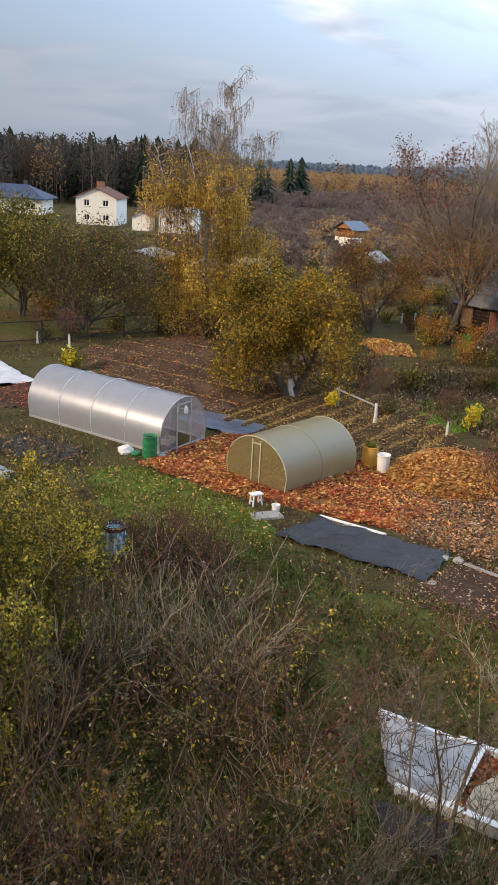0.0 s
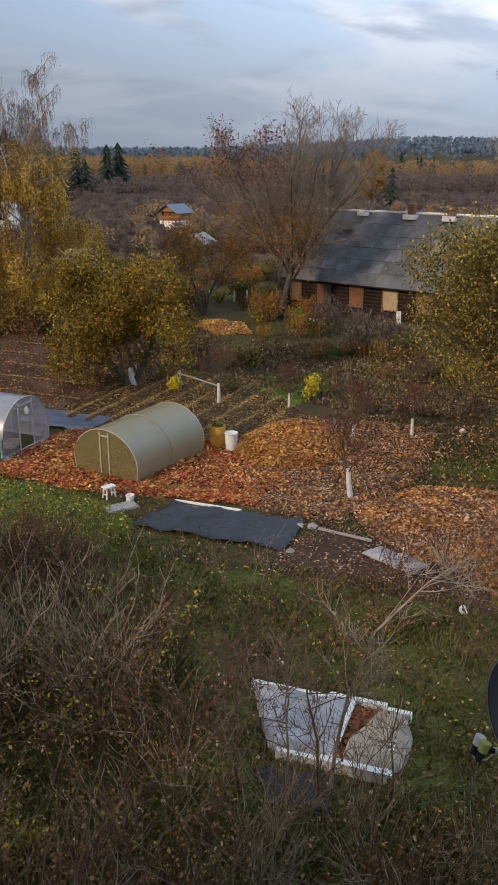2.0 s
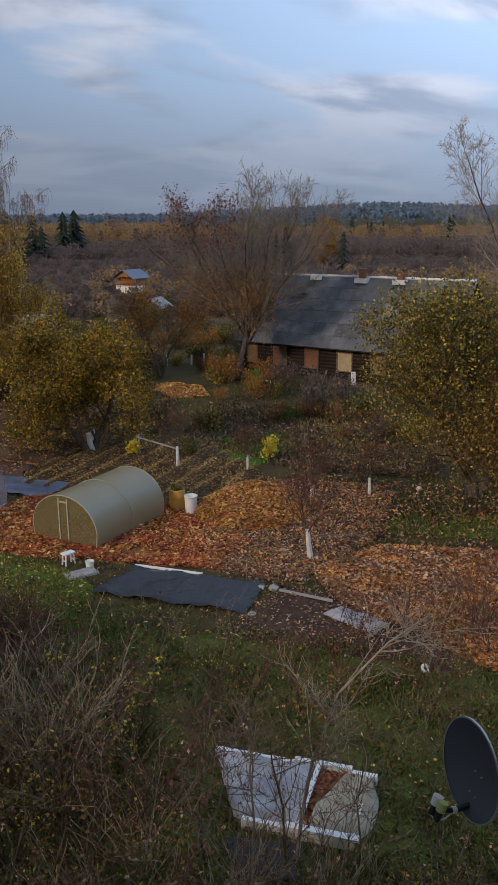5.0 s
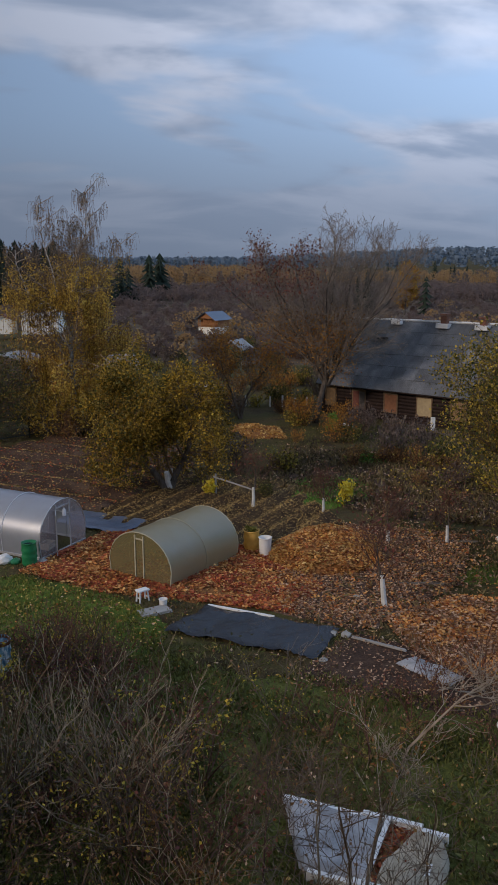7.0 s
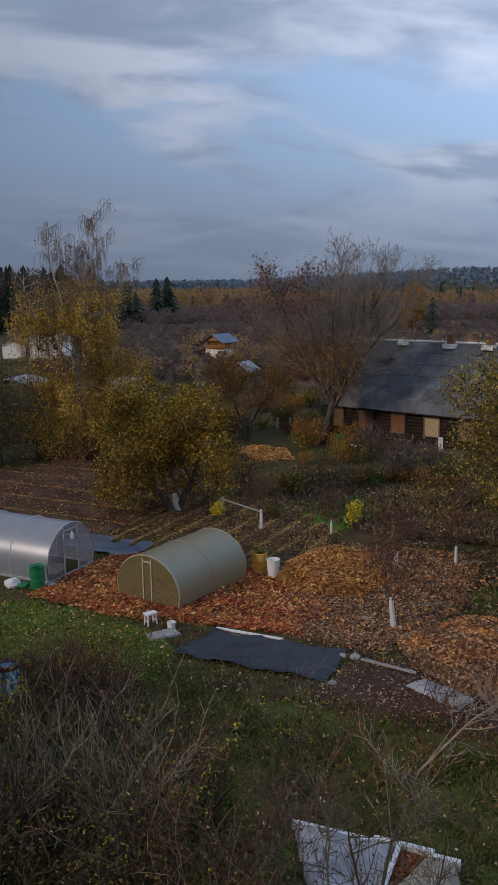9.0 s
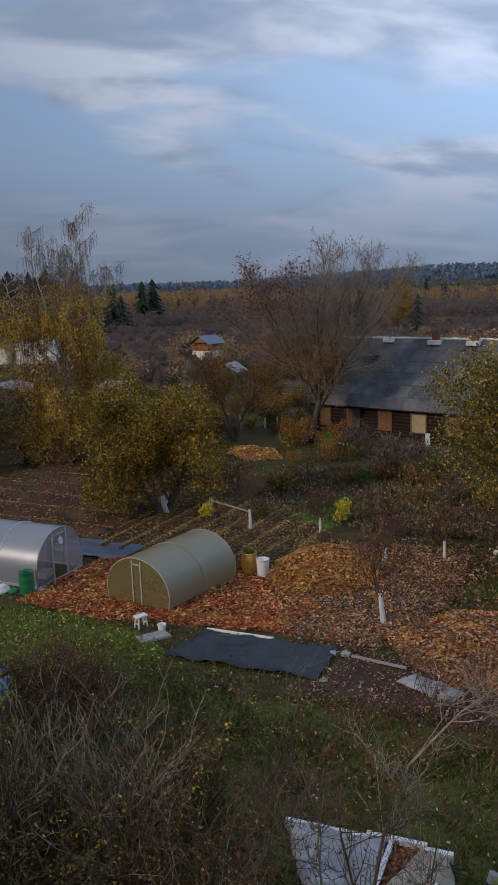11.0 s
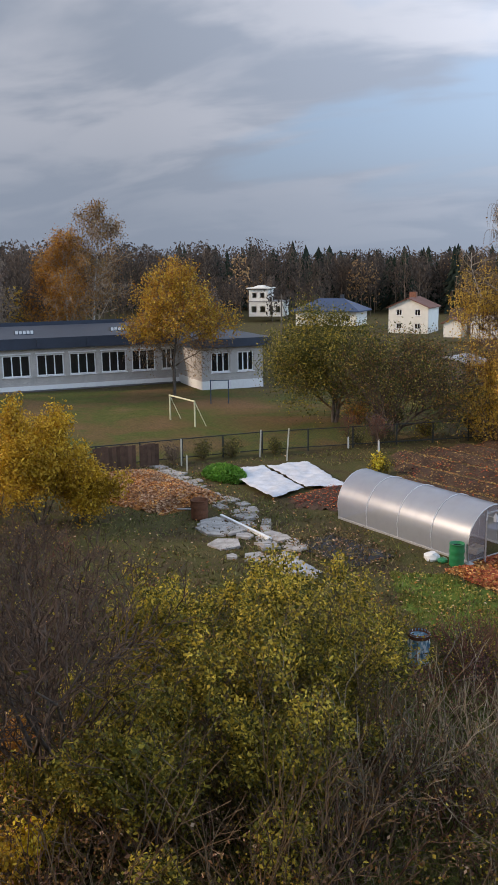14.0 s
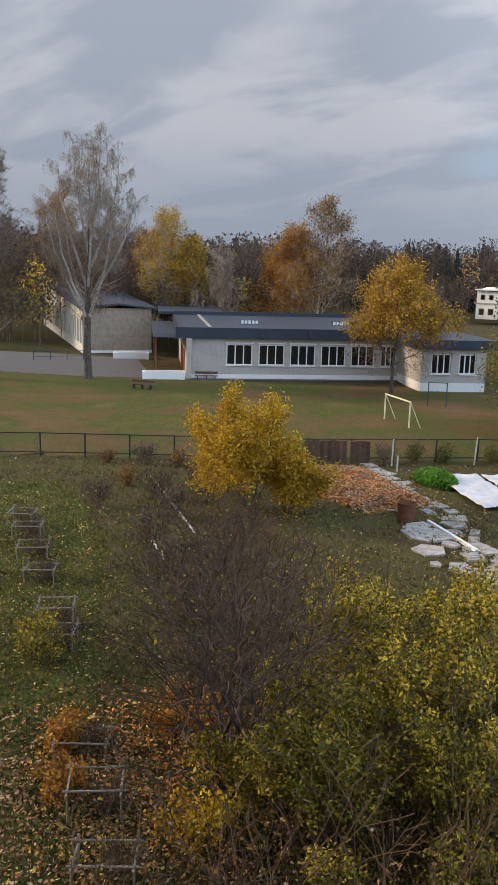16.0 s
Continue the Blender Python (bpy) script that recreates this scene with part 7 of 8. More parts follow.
tone = np.array([noise.noise(Vector((p[0] * 0.6, p[1] * 0.6, 15))) for p in q])
for nm, sel, mat, lb in (("bramble_leaves", tone > -0.02, "lf_bramble", "dark green and yellow leaves of low brambles"), ("dead_herbs", (tone <= -0.02) & (tone > -0.28), "dry_blades", "dead standing herbs of the thicket floor"), ("russet_herbs", tone <= -0.28, "lf_brown", "russet leaves of low scrub")):
    solo(nm, cards(nm, q[sel], 0.048, mat, 12, aspect=2.2), None, Matrix(), lb, "weeds", kind="stuff")
q = fan(11000, 8)
q[:, 2] += 0.08
solo("scattered_leaves", cards("scattered_leaves", q, 0.068, "fall_pale", 8, lie=0.7), None, Matrix(), "scattered dry leaves on the rough grass", "leaves", kind="stuff")
q = fan(4500, 29)
q[:, 2] += 0.1
solo("orange_scattered_leaves", cards("orange_scattered_leaves", q, 0.07, "fall_orange", 29, lie=0.6), None, Matrix(), "orange-brown leaves lying on the weeds", "leaves", kind="stuff")
q = fan(3000, 9)
q[:, 2] += 0.1
solo("yellow_scattered_leaves", cards("yellow_scattered_leaves", q, 0.065, "fall_yellow", 9, lie=0.6), None, Matrix(), "yellow leaves lying on the weeds", "leaves", kind="stuff")

nr = np.random.default_rng(91)
gu, gv = nr.uniform(-10.5, 7, 9500), nr.uniform(24.5, 37.5, 9500)
q = np.stack([gu * U.x + gv * V.x, gu * U.y + gv * V.y, nr.uniform(0.08, 0.16, 9500)], 1)
solo("litter_behind_bed", cards("litter_behind_bed", q[:4200], 0.08, "fall_pale", 92, lie=0.6), None, Matrix(), "dry leaves strewn between the beds", "leaves", kind="stuff")
solo("russet_litter_behind_bed", cards("russet_litter_behind_bed", q[4200:5600], 0.085, "fall_orange", 94, lie=0.6), None, Matrix(), "russet leaves strewn between the beds", "leaves", kind="stuff")
solo("weeds_behind_bed", cards("weeds_behind_bed", q[5600:], 0.06, "dry_blades", 93, up=((0, 0, 0.7), 0.7), aspect=4.5), None, Matrix(), "dry weeds standing between the beds", "weeds", kind="stuff")
nr = np.random.default_rng(33)
for nm, (cx, cy), cnt, mat in (("leaves_under_plum", (-12.2, 14.6), 2600, "fall_orange"), ("leaves_by_supports", (-13.6, 11.8), 2600, "fall_pale"), ("yellow_leaves_by_supports", (-11.0, 11.2), 1200, "fall_yellow")):
    q = np.stack([nr.normal(cx, 1.9, cnt), nr.normal(cy, 1.7, cnt), nr.uniform(0.06, 0.22, cnt)], 1)
    solo(nm, cards(nm, q, 0.07, mat, 33, lie=0.6), None, Matrix(), "autumn leaves lying thickly in the grass", "leaves", kind="stuff")

# ---- things in the garden ----
M["film_black"] = plain("black_plastic_film", (0.020, 0.023, 0.032), 0.24, 0, 0.4, 1.8, 0.05, 0.5)
M["film_white"] = plain("white_fleece_film", (0.66, 0.67, 0.70), 0.8, 0, 0.25, 2.2, 0.05)
M["film_grey"] = plain("blue_grey_film", (0.16, 0.19, 0.25), 0.3, 0, 0.3, 1.5, 0.02, 0.5)
M["film_dirty"] = plain("dirty_creased_film", (0.50, 0.50, 0.51), 0.55, 0, 0.55, 2.2, 0.05)
M["net_dark"] = plain("dark_ground_net", (0.045, 0.046, 0.05), 0.85, 0, 0.4, 2.0, 0.04)
M["slab_pale"] = plain("pale_weathered_slab", (0.50, 0.465, 0.43), 0.9, 0, 0.5, 2.6, 0.03)
M["sheet_dull"] = plain("dull_grey_tarpaulin", (0.058, 0.048, 0.047), 0.85, 0, 0.4, 2.0, 0.04)
M["cream"] = plain("cream_canvas", (0.50, 0.43, 0.32), 0.85, 0, 0.45, 2.5, 0.03)
M["green_plastic"] = plain("green_plastic", (0.012, 0.20, 0.075), 0.4, 0, 0.2, 3, 0.002, 0.5)
M["yellow_plastic"] = plain("ochre_yellow_plastic", (0.74, 0.42, 0.09), 0.5, 0, 0.2, 3, 0.002, 0.4)
M["white_plastic"] = plain("white_plastic", (0.76, 0.76, 0.74), 0.45, 0, 0.12, 4, 0.002, 0.4)
M["rust"] = plain("rusty_steel", (0.20, 0.085, 0.045), 0.85, 0.2, 0.45, 5, 0.006)
M["dish_grey"] = plain("dark_grey_dish_paint", (0.085, 0.092, 0.11), 0.45, 0, 0.12, 2, 0.001, 0.4)
M["goal_paint"] = plain("yellowed_white_paint", (0.72, 0.70, 0.46), 0.7, 0, 0.2, 5)
M["blue_iron"] = plain("blue_painted_iron", (0.05, 0.08, 0.13), 0.6, 0.2, 0.25, 5)
k = Mat("blue_white_mottled", 0.6)
k.color(k.ramp(k.noise(7, 5, 0.6, stretch=(1, 1, 0.5)), [(0.40, (0.055, 0.15, 0.24)), (0.52, (0.22, 0.38, 0.46)), (0.60, (0.72, 0.76, 0.78))]))
M["mottled"] = k.m


def cloth(outline, z, step, mat, name, label, category, relief=0.05, sag=0.0):
    """Crumpled sheet over a four-cornered outline given in metres."""
    a, b, c, d = [Vector((*p, 0)) for p in outline]
    nu, nv = max(3, int((b - a).length / step)), max(3, int((d - a).length / step))
    mb = MB()
    for j in range(nv + 1):
        for i in range(nu + 1):
            s, t = i / nu, j / nv
            p = a.lerp(b, s).lerp(d.lerp(c, s), t)
            p += Vector((noise.noise(p * 0.9), noise.noise(p * 0.9 + Vector((5, 5, 5))), 0)) * 0.10
            e = min(s, 1 - s, t, 1 - t)
            h = relief * (noise.noise(Vector((p.x * 1.6, p.y * 1.6, 1))) + 0.7 * abs(noise.noise(Vector((p.x * 4.5, p.y * 4.5, 3)))) + 0.4 * abs(noise.noise(Vector((p.x * 9.0, p.y * 6.0, 5)))))
            mb.v.append((p.x, p.y, z + h + relief * 0.5 - (0.05 if e < 0.01 else 0)))
    mb.f = [(j * (nu + 1) + i, j * (nu + 1) + i + 1, (j + 1) * (nu + 1) + i + 1, (j + 1) * (nu + 1) + i) for j in range(nv) for i in range(nu)]
    k_ = len(mb.v)
    mb.v += [(x, y, h - 0.012) for x, y, h in mb.v]
    mb.f += [tuple(k_ + q for q in reversed(f)) for f in list(mb.f)]
    return solo(name, mb, mat, Matrix(), label, category, smooth=True)


def uvq(u0, u1, v0, v1):
    return [tuple(uv(a, b)[:2]) for a, b in ((u0, v0), (u1, v0), (u1, v1), (u0, v1))]


cloth([(1.75, 26.3), (6.2, 23.35), (7.5, 25.3), (3.4, 28.0)], 0.08, 0.12, "film_black", "black_sheet", "black plastic sheet spread over a garden bed", "plastic sheet", 0.11)
cloth([(-18.3, 46.2), (-13.2, 40.9), (-12.25, 43.35), (-15.9, 47.6)], 0.22, 0.13, "film_white", "white_fleece", "white garden fleece spread over a bed", "garden fleece", 0.09)
cloth([(-15.8, 47.8), (-12.2, 43.6), (-10.1, 44.4), (-13.73, 49.58)], 0.22, 0.13, "film_white", "white_fleece", "wide white garden fleece spread over a bed", "garden fleece", 0.09)
cloth(uvq(-25.0, -21.0, 30.2, 32.3), 0.12, 0.18, "film_grey", "grey_film", "blue-grey plastic film beside the long greenhouse", "plastic sheet", 0.09)
cloth(uvq(-28.4, -24.6, 21.8, 24.2), 0.06, 0.15, "net_dark", "dark_net", "dark ground cover before the long greenhouse", "plastic sheet", 0.07)
bank = patch("dark_bed", [(-34.6, 26.2), (-35.2, 29.4), (-33.5, 31.5), (-31.0, 31.0), (-31.2, 26.8), (-33.0, 25.6)], "soil", "dark dug bank with red leaves beside the long greenhouse", "soil bed", z=0.08, step=0.3, mound=0.35)
strew("red_leaves_on_bank", bank, 70, 0.075, "fall_red", "red leaves along the dug bank", 41, holes=0.4)
cloth([(8.5, 22.6), (9.5, 20.9), (10.2, 21.4), (9.2, 23.0)], 0.10, 0.12, "film_dirty", "white_sheet_scrap", "crumpled scrap of white sheet on soil", "plastic sheet", 0.10)
cloth([(-10.2, 31.4), (-8.6, 30.3), (-8.0, 31.2), (-9.6, 32.5)], 0.08, 0.15, "film_dirty", "white_sheet_scrap", "dirty white sheet scrap by the dark net", "plastic sheet", 0.12)

nr = np.random.default_rng(71)
wu, wv = nr.uniform(-28.8, -24.2, 1500), nr.uniform(21.4, 24.6, 1500)
q = np.stack([wu * U.x + wv * V.x, wu * U.y + wv * V.y, nr.uniform(0.08, 0.22, 1500)], 1)
solo("weeds_on_net", cards("weeds_on_net", q[:900], 0.06, "dry_blades", 71, up=((0, 0, 0.6), 0.8), aspect=4.0), None, Matrix(), "dry weeds grown through the dark net", "weeds", kind="stuff")
solo("leaves_on_net", cards("leaves_on_net", q[900:1200], 0.075, "fall_pale", 72, lie=0.6), None, Matrix(), "rusty leaves lying on the dark net", "leaves", kind="stuff")

# concrete slab path from the gate
path_thing = thing("slab_path", Matrix(), "path of weathered concrete slabs leading to the gate", "path", kind="structure")
run_pts = [Vector((-23.2, 46.0, 0)), Vector((-17.6, 42.6, 0)), Vector((-13.9, 38.2, 0)), Vector((-10.4, 33.6, 0))]
rng = random.Random(3)
for a, b in zip(run_pts, run_pts[1:]):
    n = max(1, round((b - a).length / 1.15))
    ang = math.degrees(math.atan2((b - a).y, (b - a).x))
    for i in range(n):
        c = a.lerp(b, (i + 0.5) / n)
        for side in (-0.42, 0.42):
            e = c + Vector((-math.sin(radians(ang)), math.cos(radians(ang)), 0)) * (side + rng.uniform(-0.3, 0.3))
            w_, l_ = rng.uniform(0.45, 0.95), rng.uniform(0.5, 1.15)
            if rng.random() < 0.15:
                continue
            ang_ = ang + rng.uniform(-20, 20)
            part("slab", MB().prism([(e.x + q * math.cos(radians(ang_ + b_)) * l_ * 0.5 - r_ * math.sin(radians(ang_ + b_)) * w_ * 0.5, e.y + q * math.sin(radians(ang_ + b_)) * l_ * 0.5 + r_ * math.cos(radians(ang_ + b_)) * w_ * 0.5) for q, r_, b_ in ((-1, -1, rng.uniform(-8, 8)), (1, -1, rng.uniform(-8, 8)), (1, 1, rng.uniform(-8, 8)), (-1, 1, rng.uniform(-8, 8)))], 0.0, rng.uniform(0.05, 0.11)), "slab_pale", path_thing)
for i in range(38):
    t = rng.random()
    c = Vector((-15.2, 36.4, 0)).lerp(Vector((-8.9, 30.8, 0)), t) + Vector((rng.uniform(-0.6, 1.3), rng.uniform(-0.9, 1.2), 0)) * (0.5 + 0.9 * (1 - abs(2 * t - 1)))
    a0, rr = rng.uniform(0, 6.28), rng.uniform(0.25, 0.8)
    out = [(rr * rng.uniform(0.7, 1.1) * math.cos(a0 + 6.283 * q / 5), rr * rng.uniform(0.6, 1.0) * math.sin(a0 + 6.283 * q / 5)) for q in range(5)]
    solo("broken_slab", MB().prism(out, -0.04, 0.07), "slab_pale", pose(c.x, c.y, rng.uniform(0.02, 0.08), rng.uniform(-7, 7), rng.uniform(-7, 7), 0), "broken pale piece of concrete slab by the path", "slab", "broken slabs")
solo("concrete_slab", MB().box((0, 0, 0.05), (1.15, 0.6, 0.09), taper=0.94), "concrete", pose(1.55, 28.0, 0, 0, 0, 20), "flat concrete slab on the grass", "slab")
rngn = np.random.default_rng(61)
tt = rngn.random(3800)[:, None]
way = np.where(tt < 0.55, np.array([[-23.2, 46.0, 0]]) * (1 - tt / 0.55) + np.array([[-14.2, 38.4, 0]]) * tt / 0.55, np.array([[-14.2, 38.4, 0]]) * (1 - (tt - 0.55) / 0.45) + np.array([[-9.0, 30.8, 0]]) * (tt - 0.55) / 0.45)
way = way + rngn.normal(0, 1, (3800, 3)) * np.array([0.75, 0.75, 0.0]) + np.array([0, 0, 0.13])
for nm, mat, sel in (("leaves_on_path", "fall_pale", slice(0, 600)), ("weeds_on_path", "dry_blades", slice(1500, 2100)), ("moss_on_path", "grass_blades", slice(3000, 3300))):
    solo(nm, cards(nm, way[sel], 0.065, mat, 62, lie=0.5, aspect=2.2), None, Matrix(), "litter and weeds over the broken slab path", "leaves", kind="stuff")
solo("white_beam", MB().box((0, 0, 0.12), (4.4, 0.15, 0.13)).box((2.1, 0.02, 0.06), (0.2, 0.3, 0.12)), "white_paint", pose(-13.05, 35.95, 0, 0, 0, -39.4), "long white wooden beam lying by the path", "beam")
for x, y, l, r, mat in ((4.5, 27.35, 2.6, -34, "white_paint"), (8.4, 24.0, 1.9, -43, "concrete"), (11.4, 28.7, 2.2, -14, "wood_grey"), (15.0, 33.0, 1.8, -12, "wood_grey"), (-26.0, 31.9, 9.2, -39, "birch_bark"), (-22.2, 26.2, 2.6, -38, "white_paint"), (-16.9, 38.0, 2.2, 20, "concrete")):
    solo("plank", MB().box((0, 0, 0.11), (l, 0.10, 0.06), taper=0.97), mat, pose(x, y, 0, 0, 0, r), "weathered pale plank lying on the ground", "plank", "planks")

# barrels, buckets, stool


def barrel(label, x, y, r, h, mat, ribs=2, bucket=False, fill=None):
    ob = thing("bucket" if bucket else "barrel", pose(x, y, 0.03), label, "bucket" if bucket else "barrel")
    prof = [(r * 0.9, 0.0), (r * 0.95, 0.03)]
    for i in range(13):
        z = 0.05 + (h - 0.08) * i / 12
        rib = 0.025 if ribs and i in (4, 8) else 0.0
        prof.append((r * ((0.88 + 0.12 * z / h) if bucket else 1.0) + rib, z))
    prof += [(r * 1.04, h - 0.02), (r * 1.04, h), (r * 0.93, h), (r * 0.91, h - 0.25), (0.01, h - 0.25)]
    part("body", MB().lathe(prof, 20), mat, ob, smooth=True)
    if fill:
        part("water", MB().lathe([(0.01, h - 0.12), (r * 0.9, h - 0.12)], 16), fill, ob)
    else:
        part("rim", MB().lathe([(r * 1.03, h - 0.04), (r * 1.07, h - 0.02), (r * 1.03, h + 0.005)], 20), mat, ob)
    return ob


barrel("green plastic water barrel by the greenhouse door", -3.1, 33.7, 0.30, 0.95, "green_plastic", fill="film_black")
yb = barrel("ochre yellow barrel with weeds growing in it", 6.05, 33.75, 0.33, 0.90, "yellow_plastic")
nr = np.random.default_rng(2)
tagged(part("weed_tuft", cards("weed_tuft", np.stack([nr.normal(0, 0.12, 120), nr.normal(0, 0.12, 120), nr.uniform(0.75, 1.05, 120)], 1), 0.09, "grass_blades", 3), None, yb), kind="stuff")
barrel("white plastic drum standing among leaves", 6.5, 33.05, 0.27, 0.78, "white_plastic", 0, True)
bb = barrel("blue and white mottled barrel with a rusty top", -3.3, 24.5, 0.33, 1.0, "mottled")
part("rusty_rim", MB().lathe([(0.345, 0.86), (0.35, 1.0), (0.31, 1.02), (0.30, 0.9)], 18), "rust", bb, "rusty rim")
barrel("rusty open steel barrel by the path", -15.7, 36.9, 0.42, 0.95, "rust")
barrel("small white bucket on the slab", 1.9, 28.5, 0.15, 0.25, "white_plastic", 0, True)
stool = thing("stool", pose(1.2, 29.05, 0.02, 0, 0, 30), "small white wooden stool on the grass edge", "stool")
part("seat", MB().box((0, 0, 0.43), (0.46, 0.30, 0.05), taper=0.96), "white_paint", stool)
for sx in (-1, 1):
    for sy in (-1, 1):
        part("leg", MB().beam((sx * 0.19, sy * 0.12, 0), (sx * 0.15, sy * 0.09, 0.41), 0.045), "white_paint", stool)
    part("stretcher", MB().beam((sx * 0.17, -0.1, 0.16), (sx * 0.17, 0.1, 0.16), 0.03), "white_paint", stool)
for x, y, s, mat in ((-4.15, 34.2, 0.34, "white_plastic"), (-3.7, 34.0, 0.22, "green_plastic"), (7.6, 24.9, 0.20, "concrete"), (7.2, 25.1, 0.16, "concrete"), (6.4, 23.3, 0.15, "concrete"), (-7.7, 32.8, 0.22, "concrete"), (17.0, 33.2, 0.17, "white_plastic"), (8.9, 27.9, 0.16, "concrete"), (-2.6, 33.8, 0.2, "concrete")):
    mb = MB()
    bm = bmesh.new()
    bmesh.ops.create_icosphere(bm, subdivisions=2, radius=s)
    for vtx in bm.verts:
        vtx.co *= 1 + 0.35 * noise.noise(vtx.co * 5 + Vector((x, y, 0)))
        vtx.co.z = max(vtx.co.z * 0.7, -s * 0.3)
    me = bpy.data.meshes.new("lump")
    bm.to_mesh(me)
    bm.free()
    me.materials.append(M[mat])
    solo("rubble_stone" if mat == "concrete" else "plastic_bag", me, None, pose(x, y, s * 0.3), "pale stone lying on the ground" if mat == "concrete" else "crumpled plastic bag lying on the ground", "stone" if mat == "concrete" else "bag")
ring = MB()
for i in range(16):
    a = 2 * math.pi * i / 16
    for j in range(8):
        b_ = 2 * math.pi * j / 8
        ring.v.append(((0.14 + 0.06 * math.cos(b_)) * math.cos(a), (0.14 + 0.06 * math.cos(b_)) * math.sin(a), 0.09 + 0.06 * math.sin(b_)))
ring.f = [(i * 8 + j, ((i + 1) % 16) * 8 + j, ((i + 1) % 16) * 8 + (j + 1) % 8, i * 8 + (j + 1) % 8) for i in range(16) for j in range(8)]
solo("white_ring", ring, "white_plastic", pose(10.0, 18.75, 0.06, 38, 0, 10) @ Matrix.Diagonal((0.72, 0.72, 0.72, 1)), "white plastic ring lying in the grass", "ring", smooth=True)

# covered cold frame below the window
cf = thing("cold_frame", pose(4.85, 14.75, 0, 0, 0, -32.5), "low cold frame under white film and cream canvas", "cold frame")
part("side_board", MB().box((0.42, -1.1, 0.12), (2.3, 0.12, 0.28)), "white_paint", cf)
part("side_board", MB().box((-0.15, 0.98, 0.12), (3.7, 0.12, 0.28)), "white_paint", cf)
part("end_board", MB().box((1.5, -0.05, 0.12), (0.1, 2.0, 0.26)), "white_paint", cf)
part("cross_bar", MB().box((0.42, -0.1, 0.30), (0.10, 2.2, 0.06)), "white_paint", cf)
part("top_board", MB().box((0.95, -1.13, 0.31), (1.5, 0.16, 0.05)), "white_paint", cf)
part("top_board", MB().box((0.5, 1.0, 0.31), (1.3, 0.13, 0.05)), "white_paint", cf)
fl = MB()
for j in range(15):
    for i in range(17):
        y = -1.08 + 2.1 * j / 14
        xa, xb = -0.90 - 1.12 * j / 14 + 0.08 * noise.noise(Vector((y * 3, 1, 1))), 0.50 - 0.22 * j / 14
        x = xa + (xb - xa) * i / 16
        p = Vector((x * 1.7, y * 1.7, 3))
        fl.v.append((x, y, 0.31 + 0.08 * noise.noise(p) + 0.07 * abs(noise.noise(p * 2.6)) + 0.05 * abs(noise.noise(p * 5.3)) - 0.06 * (1 - (abs(y) / 1.15) ** 2) - (0.14 if i == 0 or j in (0, 14) else 0)))
fl.f = [(j * 17 + i, j * 17 + i + 1, (j + 1) * 17 + i + 1, (j + 1) * 17 + i) for j in range(14) for i in range(16)]
part("film_cover", fl, "film_dirty", cf, "creased white film", smooth=True)
part("leaf_fill", MB().box((0.85, -0.05, 0.08), (0.9, 1.9, 0.2)), "litter", cf)
nr = np.random.default_rng(12)
tagged(part("leaf_litter", cards("leaf_litter", np.stack([nr.uniform(0.42, 1.3, 500), nr.uniform(-0.95, 0.95, 500), nr.uniform(0.18, 0.26, 500)], 1), 0.07, "fall_red", 12, lie=0.6), None, cf), kind="stuff")
cv = MB()
for j in range(13):
    for i in range(13):
        s, t = i / 12, j / 12
        y = -1.1 + 2.12 * t
        end = 1.86 - 0.45 * abs(t * 2 - 1) ** 3
        st = 0.62 + 0.75 * max(0, (t - 0.35))
        x = st + (end - st) * s
        p = Vector((x * 2, y * 2, 8))
        z = 0.29 + 0.07 * noise.noise(p) + 0.03 * noise.noise(p * 3) - (0.22 if i == 12 else 0.05 * s) - (0.2 if abs(t * 2 - 1) > 0.98 else 0)
        cv.v.append((x, y, z))
cv.f = [(j * 13 + i, j * 13 + i + 1, (j + 1) * 13 + i + 1, (j + 1) * 13 + i) for j in range(12) for i in range(12)]
part("canvas_cover", cv, "cream", cf, "dirty cream canvas", smooth=True)
cloth([(3.15, 12.8), (4.2, 12.5), (4.7, 13.3), (3.2, 13.95)], 0.1, 0.15, "sheet_dull", "grey_sheet", "dull grey sheet on the ground by the cold frame", "sheet", 0.08)

# supports of sticks round the currant bushes
M["pole_grey"] = plain("weathered_tan_poles", (0.30, 0.26, 0.215), 0.9, 0, 0.35, 5)
rng = random.Random(31)
for x, y, w, h, lean in ((-29.2, 25.0, 1.1, 0.75, 2), (-27.6, 23.9, 1.2, 0.7, -2), (-25.7, 22.5, 1.2, 0.6, 3), (-23.4, 20.8, 1.1, 0.6, -3), (-19.9, 18.3, 1.15, 0.9, 2), (-18.7, 17.2, 1.1, 0.7, 0), (-13.8, 13.4, 1.25, 0.6, -3), (-12.0, 12.0, 1.15, 0.9, 2), (-10.4, 10.6, 1.2, 0.6, -4)):
    st = thing("bush_support", pose(x, y, 0, lean, 0, 36 + rng.uniform(-6, 6)), "square support of thin grey poles round a currant bush", "bush support", "bush supports")
    for sx in (-1, 1):
        for sy in (-1, 1):
            part("stake", MB().tube([(sx * w / 2, sy * 0.42, -0.05), (sx * w / 2, sy * 0.42, h + rng.uniform(0.05, 0.25))], [0.03, 0.026], 6), "pole_grey", st)
        part("side_pole", MB().tube([(sx * w / 2, -0.55, h), (sx * w / 2, 0.55, h + rng.uniform(-0.05, 0.05))], [0.024], 6), "pole_grey", st)
    for sy in (-1, 1):
        part("cross_pole", MB().tube([(-w / 2 - 0.1, sy * 0.42, h + 0.03), (w / 2 + 0.1, sy * 0.42, h + 0.03)], [0.026], 6), "pole_grey", st)
    shrub(3, x, y, 0.55, rng.uniform(0, 360))
    garden_shrub(2, x + 0.2, y + 0.2, 0.42, rng.uniform(0, 360))

